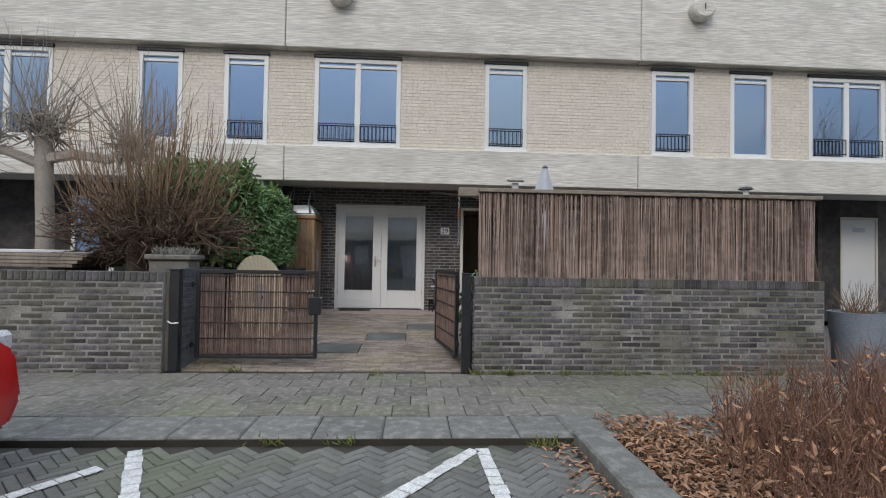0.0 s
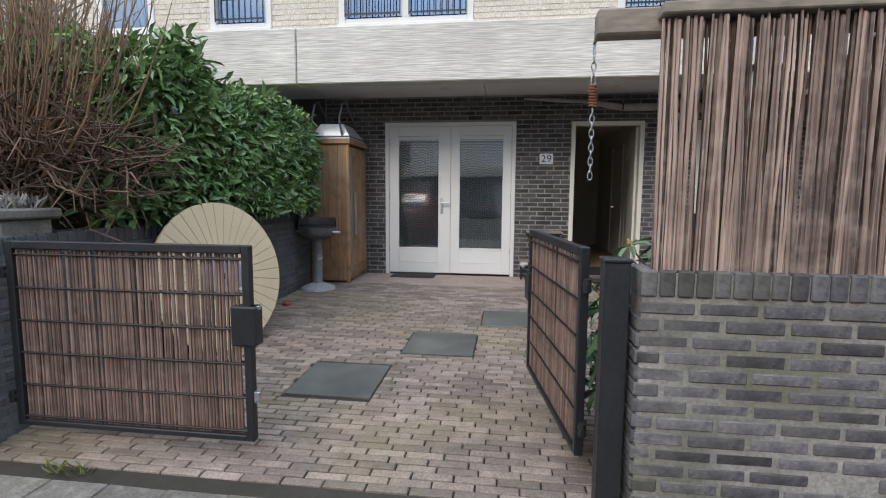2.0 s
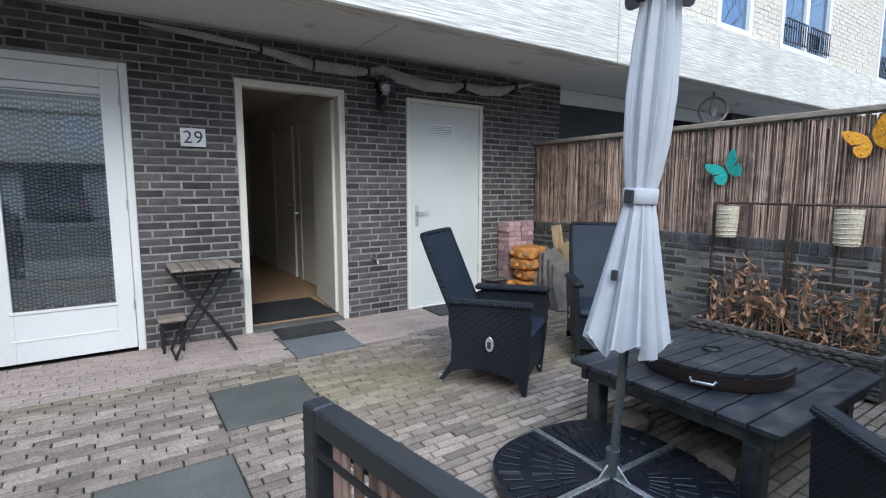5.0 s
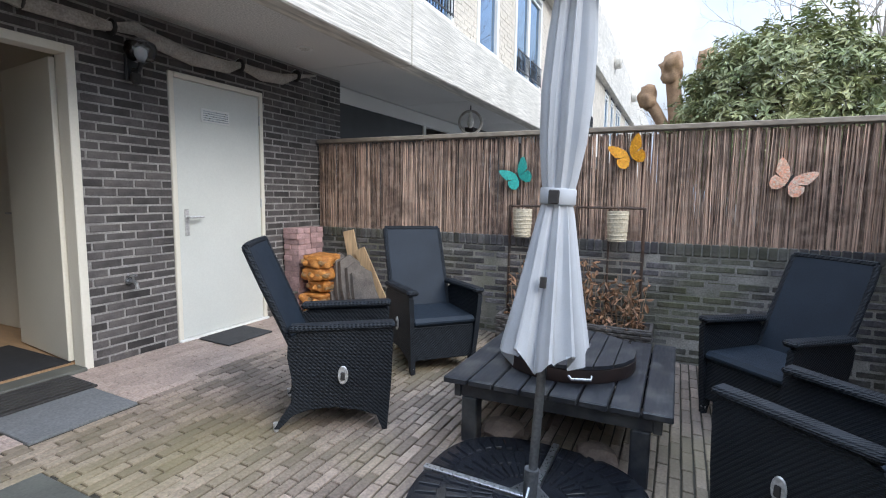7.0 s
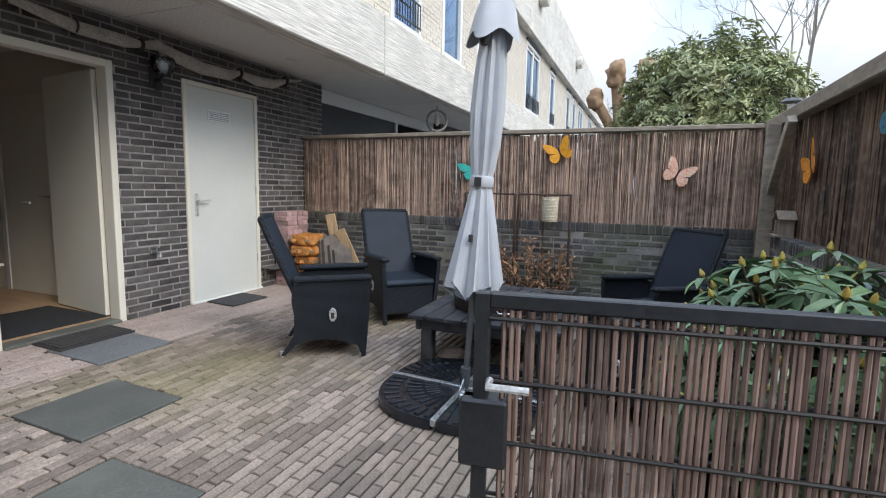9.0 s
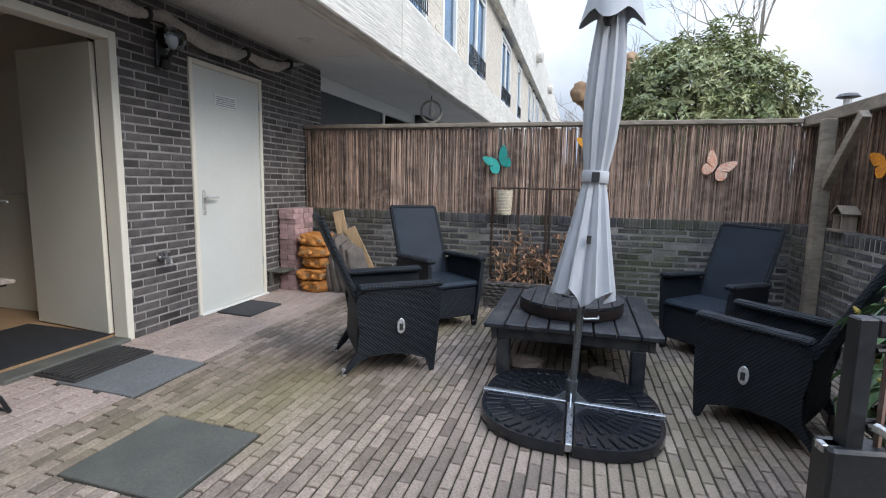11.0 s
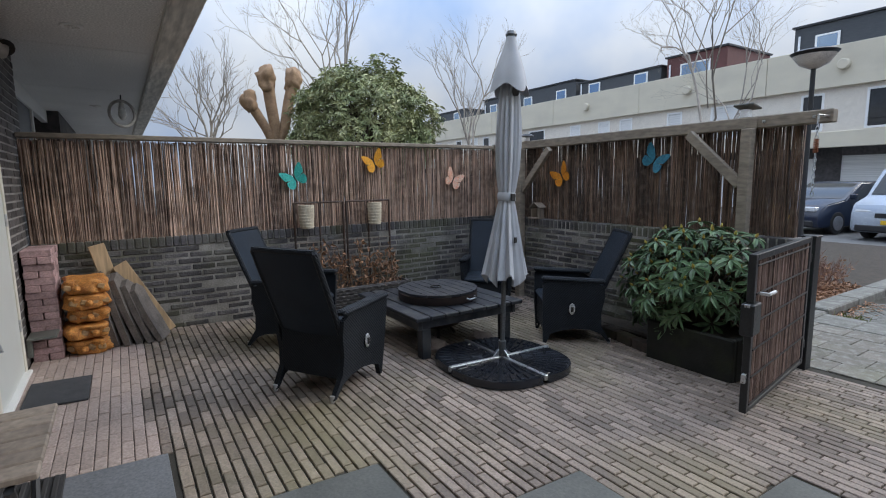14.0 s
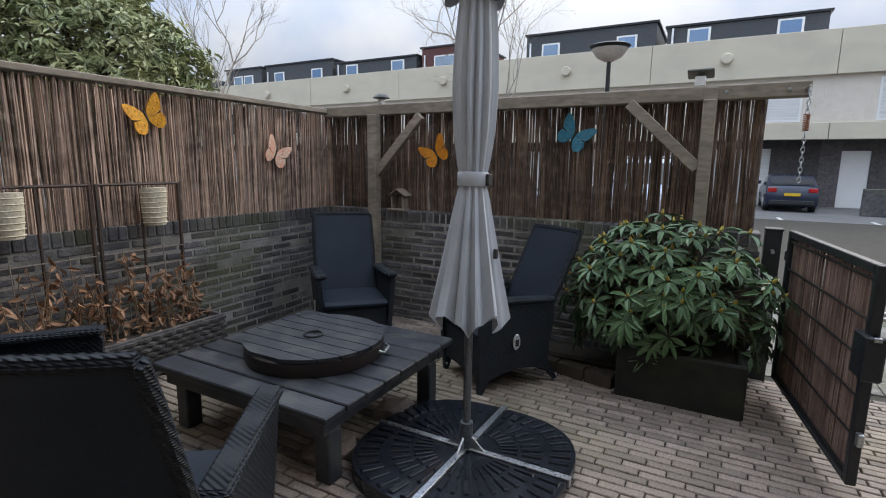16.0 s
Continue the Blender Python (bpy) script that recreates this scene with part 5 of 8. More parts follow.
# folded step ladder lying behind the disc
ld = thing("step_ladder", "folded grey aluminium step ladder against the wall", "ladder")
M["alu"] = mat("dull_aluminium", (0.45, 0.48, 0.52), (0.36, 0.39, 0.43), 0.45, metal=0.5, scale=8, bump=0.05)
for x in (-2.50, -2.42):
    part("rail", Shape().box(x, x + 0.03, 7.4, 8.70, gz(8) + 0.004, gz(8) + 0.06, 0.004), M["alu"], ld)
    part("rail", Shape().box(x, x + 0.03, 7.4, 8.62, gz(8) + 0.42, gz(8) + 0.47, 0.004), M["alu"], ld)
for y in (7.5, 7.8, 8.1, 8.4, 8.6):
    part("step", Shape().box(-2.49, -2.40, y, y + 0.05, gz(8) + 0.061, gz(8) + 0.419, 0.004), M["alu"], ld)
part("pad", Shape().box(-2.50, -2.38, 8.60, 8.74, gz(8) + 0.471, gz(8) + 0.50, 0.006), M["alu"], ld)
M["terracotta"] = mat("terracotta", (0.36, 0.10, 0.05), rough=0.8, scale=12)
rock("clay_shard", -2.32, 8.82, 0.045, gz(8.8), "small red clay shard on the paving", M["terracotta"], 0.6, 9, "shard")

# folding table
ft = thing("folding_table", "small folding table with wooden slats and dark crossed legs", "table")
fz = gz(10.7)
for i in range(6):
    part("slat", Shape().box(0.42 + i * 0.083, 0.495 + i * 0.083, 10.46, 10.90, fz + 0.69, fz + 0.71, 0.004), M["grey_wood"], ft)
for y in (10.52, 10.84):
    for xa, xb in ((0.42, 0.86), (0.86, 0.42)):
        part("leg", Shape().tube([(xa, y, fz + 0.006), (xa + (0.04 if xa < 0.6 else -0.04), y, fz + 0.10), (xb, y, fz + 0.68)], 0.012, 7), M["black_metal"], ft)
    part("rail", Shape().tube([(0.44, y, fz + 0.68), (0.90, y, fz + 0.68)], 0.010, 6), M["black_metal"], ft)
for x in (0.42, 0.86):
    part("stretcher", Shape().tube([(x, 10.52, fz + 0.012), (x, 10.84, fz + 0.012)], 0.009, 6), M["black_metal"], ft)
stl = thing("low_stool", "low weathered wooden stool beside the garden doors", "stool")
part("seat", Shape().box(0.33, 0.53, 10.72, 10.91, fz + 0.25, fz + 0.285, 0.008), M["grey_wood"], stl)
for x in (0.36, 0.50):
    for y in (10.75, 10.88):
        part("leg", Shape().tube([(x, y, fz), (x, y, fz + 0.25)], 0.013, 6), M["black_metal"], stl)

# stack of pink bricks
M["pink_brick"] = mat("pale_pink_brick", (0.44, 0.29, 0.285), (0.30, 0.205, 0.205), 0.85, scale=8, bump=0.35, piece=0.32)
stack = thing("brick_stack", "stack of loose pale pink bricks in the house corner", "bricks")
bz = gz(10.8)
b_me = Shape().box(-0.10, 0.10, -0.048, 0.048, 0, 0.056, 0.004).mesh("brick", M["pink_brick"])
for lvl in range(16):
    if lvl % 2 == 0:
        for i in range(2):
            piece("brick", b_me, stack, pose(4.065 + rnd.uniform(-0.012, 0.012), 10.78 + i * 0.10, bz + lvl * 0.0575, 0, 0, rnd.uniform(-2, 2)))
            piece("brick", b_me, stack, pose(4.275 + rnd.uniform(-0.012, 0.012), 10.78 + i * 0.10, bz + lvl * 0.0575, 0, 0, rnd.uniform(-2, 2)))
    else:
        for i in range(4):
            piece("brick", b_me, stack, pose(4.02 + i * 0.10, 10.83 + rnd.uniform(-0.006, 0.006), bz + lvl * 0.0575, 0, 0, 90 + rnd.uniform(-2, 2)))

solid("ledge_board", Shape().box(3.74, 3.97, 10.74, 10.93, gz(10.8) + 0.235, gz(10.8) + 0.255, 0.004).box(3.76, 3.80, 10.90, 10.935, gz(10.8) + 0.10, gz(10.8) + 0.234, 0.003), M["slab"], "small grey ledge board fixed to the brick wall", "ledge")

# net bags of firewood
M["net"] = mat("orange_net_bag", (0.68, 0.30, 0.07), (0.40, 0.15, 0.035), 0.55, scale=14, fine=150, bump=0.8, dist=0.01, grain=0.45)
M["log"] = mat("split_log", (0.42, 0.27, 0.13), (0.30, 0.17, 0.08), 0.8, scale=16, bump=0.4, piece=0.2)
for i in range(5):
    bag = thing("firewood_bag", "orange net bag filled with split firewood", "firewood bag", "stacked firewood bags", m=pose(4.15 + rnd.uniform(-0.03, 0.03), 10.55 + rnd.uniform(-0.025, 0.025), gz(10.4) + 0.002 + i * 0.132, 0, 0, rnd.uniform(-14, 14)))
    bm = bmesh.new()
    bmesh.ops.create_icosphere(bm, subdivisions=4, radius=1.0)
    for v in bm.verts:
        c = v.co
        p = Vector([math.copysign(abs(a) ** 0.45, a) for a in c])
        p = Vector((p.x * 0.19, p.y * 0.145, p.z * 0.068 + 0.066))
        k2 = noise.noise(p * 11 + Vector((i * 3, 0, 0))) * 0.06 + noise.noise(p * 30 + Vector((0, i, 0))) * 0.024
        v.co = p + Vector((c.x, c.y, c.z * 0.3)) * k2
        v.co.z = max(0, min(0.131, v.co.z))
    me = bpy.data.meshes.new("net")
    bm.to_mesh(me)
    bm.free()
    me.shade_smooth()
    me.materials.append(M["net"])
    part("net", me, None, bag)
    for j in range(4):
        part("log", Shape().box(-0.17, 0.17, -0.028, 0.028, -0.022, 0.022, 0.008, m=pose(-0.01, -0.116 + j * 0.076, 0.066, rnd.uniform(0, 40), 0, 0)), M["log"], bag)
    part("bag_knot", Shape().lathe([(0.012, 0), (0.03, 0.02), (0.008, 0.06)], 9, m=pose(-0.185, rnd.uniform(-0.05, 0.05), 0.06, 0, -90, 0)), M["net"], bag)

# stone slabs and planks leaning on the side wall
M["slate"] = mat("rough_grey_stone_slab", (0.19, 0.165, 0.145), (0.115, 0.10, 0.09), 0.85, scale=9, bump=0.7, dist=0.012)
for i, (y, h) in enumerate(((10.33, 0.66), (10.24, 0.64), (10.15, 0.66), (10.06, 0.60), (9.98, 0.56))):
    q = random.Random(i)
    o = [(-0.15, 0)] + [(0.15, 0), (0.155, h * 0.3), (0.14, h * 0.62), (0.13, h * 0.9), (0.02, h + 0.02), (-0.12, h - 0.03), (-0.16, h * 0.5)]
    o = [(x + q.uniform(-0.012, 0.012), z + (q.uniform(-0.01, 0.01) if z > 0 else 0)) for x, z in o]
    s = Shape().plate(o, -0.026, 0.026, m=pose(4.22, y, gz(y) + 0.002, -(11 + i * 3), 0, -16))
    s.v = [(x, yy, max(z, gz(yy))) for x, yy, z in s.v]
    solid("stone_slab", s, M["slate"], "rough grey stone slab leaning with others", "stone slab", "leaning slabs", smooth=False)
M["fresh_wood"] = mat("pale_sawn_wood", (0.52, 0.37, 0.22), (0.44, 0.30, 0.17), 0.7, scale=5, fine=40, bump=0.2, stretch=(1, 1, 0.1))
for x, y, L, rx, ry, rz in ((4.45, 10.24, 0.92, -3, -13, -80), (4.44, 9.92, 0.80, -4, -27, -80)):
    solid("plank", Shape().box(-0.065, 0.065, -0.012, 0.012, 0, L, 0.003, m=pose(x, y, gz(y) + 0.004, rx, ry, rz)), M["fresh_wood"], "short pale sawn plank leaning on the wall", "plank", "leaning planks")

# ================= along the reed fence =================
tro = thing("wicker_planter", "long dark woven planter with dead leaves", "planter")
px0, px1, py0, py1 = 4.20, 4.50, 7.30, 8.62
pz = gz(8.0)
s = Shape().box(px0, px0 + 0.025, py0, py1, pz, pz + 0.30, 0.005).box(px1 - 0.025, px1, py0, py1, pz, pz + 0.30, 0.005)
s.box(px0 + 0.025, px1 - 0.025, py0, py0 + 0.025, pz, pz + 0.30, 0.005).box(px0 + 0.025, px1 - 0.025, py1 - 0.025, py1, pz, pz + 0.30, 0.005)
M["grey_weave"] = mat("grey_brown_rattan", (0.115, 0.104, 0.098), (0.055, 0.050, 0.048), 0.75, scale=14, bump=0.4, piece=0.3)
part("basket", s, M["grey_weave"], tro)
for z in range(8):
    zz = pz + 0.02 + z * 0.036
    w = Shape()
    pts = [(px0 - 0.006 + 0.010 * math.cos(math.pi * (k + z)), py0 + (py1 - py0) * k / 30, zz) for k in range(31)]
    w.tube(pts, 0.015, 5)
    part("weave_strand", w, M["grey_weave"], tro)
part("soil", Shape().box(px0 + 0.025, px1 - 0.025, py0 + 0.025, py1 - 0.025, pz + 0.2, pz + 0.27), M["soil"], tro)
for i, (a, b) in enumerate(((7.42, 7.98), (8.02, 8.60))):
    tr = thing("wire_trellis", "rusty wire trellis standing in the planter", "trellis", "trellises")
    w = 0.011
    for y in (a, (a + b) / 2, b):
        part("upright", Shape().tube([(4.47, y, pz + 0.20), (4.47, y, 1.36)], 0.014 if y in (a, b) else 0.010, 6), M["ash_steel"], tr)
    part("top_bar", Shape().tube([(4.47, a, 1.355), (4.47, b, 1.355)], w, 6), M["ash_steel"], tr)
    for z in (0.42, 0.60, 0.78, 0.90):
        part("cross_bar", Shape().tube([(4.458, a, z), (4.458, b, z)], 0.004, 5), M["grey_wood"], tr)
    for y in (a + 0.14, b - 0.14):
        part("thin_rod", Shape().tube([(4.452, y, pz + 0.2), (4.452, y + 0.02, 0.92)], 0.004, 5), M["grey_wood"], tr)
M["cane_white"] = mat("pale_woven_cane", (0.60, 0.54, 0.42), (0.50, 0.44, 0.33), 0.8, scale=20, fine=60, bump=0.3)
for y in (8.47, 7.63):
    ln = thing("wall_lantern", "pale woven half-round lantern hung on the trellis", "lantern", "trellis lanterns", m=pose(4.445, y, 1.07))
    s = Shape()
    for z, r in ((0, 0.075), (0.12, 0.085), (0.26, 0.09)):
        for k in range(13):
            a = math.pi / 2 + math.pi * k / 12
            s.v.append((r * math.cos(a), r * math.sin(a), z))
    for i in range(2):
        s.f += [(i * 13 + k, (i + 1) * 13 + k, (i + 1) * 13 + k + 1, i * 13 + k + 1) for k in range(12)]
    s.f += [(12, 25, 13, 0), (25, 38, 26, 13), tuple(range(26, 39)), tuple(range(12, -1, -1))]
    part("shell", s, M["cane_white"], ln)
    for z in range(7):
        part("woven_band", Shape().tube([((0.082 + z * 0.0012) * math.cos(a), (0.082 + z * 0.0012) * math.sin(a), 0.02 + z * 0.035) for a in [math.pi / 2 + math.pi * k / 10 for k in range(11)]], 0.004, 4), M["cane_white"], ln)
    part("hanger", Shape().tube([(-0.01, 0, 0.26), (0.02, 0, 0.288)], 0.004, 5), M["ash_steel"], ln)


def butterfly(m, label, c1, c2, size=1.0):
    b = thing("butterfly_ornament", label, "ornament", "butterflies on the fence", m=m)
    ma = mat("wing_paint_" + label.split()[0], c1, c2, 0.4, scale=40, fine=90, bump=0.2)
    mb = mat("wing_spots_" + label.split()[0], c2, c1, 0.4, scale=40, bump=0.1)
    up = [(0.006, 0.0), (0.018, 0.05), (0.055, 0.10), (0.10, 0.135), (0.128, 0.142), (0.135, 0.118), (0.128, 0.07), (0.112, 0.025), (0.06, 0.003)]
    dn = [(0.006, 0.0), (0.06, 0.0), (0.105, 0.005), (0.118, -0.03), (0.108, -0.075), (0.075, -0.10), (0.04, -0.088), (0.012, -0.04)]
    for sx in (-1, 1):
        for nm, o in (("upper_wing", up), ("lower_wing", dn)):
            pts = [(sx * x * size * 1.04, z * size * 0.98) for x, z in o]
            s = Shape().plate(pts, -0.004, 0.004, m=pose(0, -0.015, 0, 0, 0, -sx * 9))
            wg = part(nm, s, ma, b)
            cx = sum(p[0] for p in pts) / len(pts)
            cz = sum(p[1] for p in pts) / len(pts)
            for k in range(3):
                a = 2.1 * k
                part("wing_spot", Shape().lathe([(0.011 * size, 0), (0.009 * size, 0.0025)], 9, m=pose(0, -0.015, 0, 0, 0, -sx * 9) @ pose(cx + 0.03 * size * math.cos(a), -0.004, cz + 0.03 * size * math.sin(a), 90, 0, 0)), mb, wg)
    part("insect_body", Shape().lathe([(0.002, -0.055 * size), (0.008, -0.02), (0.009, 0.02), (0.006, 0.05 * size), (0.002, 0.06 * size)], 8, (0, -0.018, 0)), M["rubber"], b)


for y, z, roll, lab, c1, c2 in ((8.55, 1.63, -30, "turquoise painted metal butterfly on the reed fence", (0.05, 0.50, 0.42), (0.03, 0.33, 0.30)),
                                (7.57, 1.81, -24, "yellow painted metal butterfly on the reed fence", (0.85, 0.42, 0.03), (0.65, 0.26, 0.02)),
                                (6.41, 1.585, 26, "salmon painted metal butterfly on the reed fence", (0.85, 0.36, 0.22), (0.75, 0.62, 0.50))):
    butterfly(pose(SIDE + 0.0, y, z, 0, 0, -90) @ pose(0, 0, 0, 0, roll, 0), lab, c1, c2)
butterfly(pose(3.30, 5.60, 1.61, 0, 0, 180) @ pose(0, 0, 0, 0, -30, 0), "orange painted metal butterfly on the reed fence", (0.80, 0.33, 0.02), (0.55, 0.18, 0.02), 1.02)
butterfly(pose(2.03, 5.60, 1.75, 0, 0, 180) @ pose(0, 0, 0, 0, 32, 0), "blue painted metal butterfly on the reed fence", (0.04, 0.24, 0.33), (0.02, 0.13, 0.21), 1.0)

bh = thing("bird_house", "small weathered wooden bird feeder on the wall top", "bird house", m=pose(3.68, 5.65, TOP))
part("floor", Shape().box(-0.08, 0.08, -0.045, 0.06, 0, 0.015, 0.002), M["grey_wood"], bh)
for x in (-0.07, 0.055):
    part("side", Shape().box(x, x + 0.015, -0.045, 0.06, 0.015, 0.13, 0.002), M["grey_wood"], bh)
part("back", Shape().box(-0.055, 0.055, -0.045, -0.033, 0.015, 0.13, 0.002), M["grey_wood"], bh)
for sx in (-1, 1):
    part("roof_board", Shape().box(-0.115, 0.0, -0.055, 0.075, 0, 0.012, 0.002, m=pose(0, 0, 0.20, 0, -35, 0) if sx < 0 else pose(0, 0, 0.20, 0, 35, 0) @ Matrix.Diagonal((-1, 1, 1, 1))), M["grey_wood"], bh)
part("ledge", Shape().box(-0.10, 0.10, 0.06, 0.085, 0.0, 0.02, 0.002), M["grey_wood"], bh)
solid("white_knob", Shape().lathe([(0.006, 0), (0.016, 0.01), (0.018, 0.022), (0.008, 0.034)], 14, (SIDE + 0.03, 6.93, TOP)), M["enamel"], "small white round knob on the wall top", "knob")

# rhododendron box
pb = thing("planter_box", "dark mossy concrete planter box under the rhododendron", "planter")
M["mossy"] = mat("dark_mossy_concrete", (0.022, 0.022, 0.019), (0.013, 0.014, 0.010), 0.9, scale=6, bump=0.5, stain=((0.035, 0.042, 0.016), 0.6, 4))
bx0, bx1, by0, by1, bh_ = 0.72, 1.46, 5.80, 6.46, 0.36
for d in ((bx0, bx1, by1 - 0.05, by1), (bx0, bx1, by0, by0 + 0.05), (bx0, bx0 + 0.05, by0 + 0.05, by1 - 0.05), (bx1 - 0.05, bx1, by0 + 0.05, by1 - 0.05)):
    part("box_wall", Shape().box(*d, 0.0, bh_, 0.012), M["mossy"], pb)
part("soil", Shape().box(bx0 + 0.05, bx1 - 0.05, by0 + 0.05, by1 - 0.05, 0.1, bh_ - 0.05), M["soil"], pb)
# low edging of dark bricks round the bed beside the box
bed = thing("bed_edging", "low edging of dark worn bricks round a soil bed", "edging")
M["edge_brick"] = mat("dark_edging_brick", (0.075, 0.055, 0.045), (0.04, 0.034, 0.028), 0.85, scale=8, bump=0.5, piece=0.35, stain=((0.05, 0.055, 0.02), 0.6, 5))
e_me = Shape().box(-0.098, 0.098, -0.05, 0.05, 0, 0.10, 0.006).mesh("brick", M["edge_brick"])
for i in range(6):
    y = 6.33 - i * 0.045
    piece("brick", e_me, bed, pose(1.575 + i * 0.205, y, gz(y) - 0.02 + rnd.uniform(0, 0.012), 0, rnd.uniform(-1.5, 1.5), -12.5))
part("soil", Shape().box(1.47, 2.68, 5.74, 6.02, -0.05, 0.06, 0.02), M["soil"], bed)

# ================= plants =================
def leafy(name, col, col2, rough=0.4, trans=0.25):
    m = mat(name, col, col2, rough, scale=3, fine=40, bump=0.15, piece=0.35)
    b = m.node_tree.nodes["Principled BSDF"]
    b.inputs["Transmission Weight"].default_value = 0.0
    b.inputs["Subsurface Weight"].default_value = 0.0
    return m


M["laurel"] = leafy("glossy_laurel_leaf", (0.115, 0.215, 0.08), (0.20, 0.32, 0.12), 0.25)
M["rhodo"] = leafy("rhododendron_leaf", (0.072, 0.138, 0.064), (0.125, 0.20, 0.098), 0.36)
M["evergreen"] = leafy("evergreen_leaf", (0.20, 0.25, 0.115), (0.37, 0.375, 0.19), 0.42)
M["bud"] = mat("yellow_bud", (0.42, 0.36, 0.06), (0.36, 0.22, 0.05), 0.6, bump=0.1)
M["bark"] = mat("brown_bark", (0.12, 0.085, 0.06), (0.07, 0.05, 0.038), 0.9, scale=9, fine=50, bump=0.7, stretch=(1, 1, 0.3))
M["twig"] = mat("orange_brown_twig", (0.29, 0.19, 0.115), (0.18, 0.115, 0.072), 0.75, scale=3, bump=0.2, piece=0.35)
M["bare_twig"] = mat("grey_brown_twig", (0.34, 0.30, 0.25), (0.24, 0.21, 0.175), 0.8, scale=3, bump=0.2, piece=0.3)
M["dead_leaf"] = mat("dead_brown_leaf", (0.40, 0.23, 0.13), (0.23, 0.125, 0.075), 0.75, scale=20, bump=0.3, piece=0.45)
M["pale_stump"] = mat("sawn_pale_stump", (0.38, 0.25, 0.15), (0.24, 0.15, 0.09), 0.85, scale=7, bump=0.6)
M["red_twig"] = mat("red_brown_shrub_twig", (0.25, 0.125, 0.08), (0.14, 0.072, 0.05), 0.75, scale=3, bump=0.2, piece=0.35)

LEAF_V = np.array([(0, 0, 0), (-0.42, 0.3, 0.10), (0.42, 0.3, 0.10), (0, 0.33, 0), (-0.40, 0.68, 0.08), (0.40, 0.68, 0.08), (0, 0.7, -0.03), (0, 1.0, -0.10)], float)
LEAF_F = [(0, 3, 1), (0, 2, 3), (1, 3, 6, 4), (3, 2, 5, 6), (4, 6, 7), (6, 5, 7)]


def add_leaf(s, p, d, up, length, width):
    """One folded, drooping leaf from p along d."""
    d = Vector(d).normalized()
    side = d.cross(up)
    if side.length < 1e-3:
        side = d.cross(Vector((1, 0, 0)))
    side.normalize()
    n = side.cross(d)
    k = len(s.v)
    for x, y, z in LEAF_V:
        s.v.append(tuple(p + side * (x * width) + d * (y * length) + n * (z * length)))
    s.f += [tuple(i + k for i in f) for f in LEAF_F]


def rv(q, a=1.0):
    return Vector((q.gauss(0, a), q.gauss(0, a), q.gauss(0, a)))


# laurel hedge on the planter wall
q = random.Random(11)
hedge = thing("laurel_hedge", "dense glossy green laurel hedge behind the planter wall", "hedge")
s = Shape()


def hedge_edge(y, z):
    """How far the hedge bulges over the wall at a place along it."""
    top = 2.33 + 0.14 * noise.noise(Vector((y * 1.3, 0, 0))) - 0.4 * max(0, 7.3 - y) + 0.22 * math.exp(-((y - 7.35) / 0.35) ** 2)
    f = max(0, 1 - abs((z - 1.62) / (top - 1.55)) ** 3)
    return top, -2.53 + 0.24 * f - 0.22 * max(0, 7.7 - y) - 0.5 * max(0, y - 9.72) + 0.10 * noise.noise(Vector((y * 2.1, z * 2.3, 3)))


for i in range(11500):
    y = q.uniform(6.75, 9.95)
    z = q.uniform(1.17, 2.7)
    top, xe = hedge_edge(y, z)
    pick_ = q.random()
    if pick_ < 0.62:
        if z > top:
            continue
        x = xe - abs(q.gauss(0, 0.10))
        nrm = Vector((1, 0, 0.15))
    elif pick_ < 0.86:
        x, z = q.uniform(-3.7, -2.4), top + q.gauss(0, 0.05) - 0.03
        nrm = Vector((0.1, 0, 1))
    else:
        y = 6.75 - abs(q.gauss(0, 0.06)) if q.random() < 0.6 else 9.93 + abs(q.gauss(0, 0.03))
        x = q.uniform(-3.6, -2.42)
        if z > top:
            continue
        nrm = Vector((0, -1 if y < 7 else 1, 0.1))
    d = (nrm * 0.6 + rv(q, 0.55) + Vector((0, 0, -0.25))).normalized()
    add_leaf(s, Vector((x, y, z)), d, (nrm + rv(q, 0.35)).normalized(), q.uniform(0.10, 0.165), q.uniform(0.042, 0.068))
tagged(part("crown", s, M["laurel"], hedge), kind="stuff")
s = Shape()
for i in range(40):
    y = q.uniform(7.1, 9.9)
    s.tube([(-3.0, y, 0.9), (-2.9 + q.uniform(-0.2, 0.2), y + q.uniform(-0.1, 0.1), 1.5), (-2.75 + q.uniform(-0.3, 0.2), y + q.uniform(-0.2, 0.2), 2.15)], 0.018, 5, 0.004)
tagged(part("stem_mass", s, M["bark"], hedge), kind="stuff")
part("inner_mass", Shape().box(-3.55, -2.74, 6.9, 9.7, 1.05, 2.15, 0.15), M["evergreen"], hedge, "dark inner foliage")
solid("planter_soil", Shape().box(-4.2, LEFT - 0.21, 5.72, FAC, -0.1, 1.0), M["soil"], "raised bed of dark soil behind the planter wall", "soil", kind="structure")

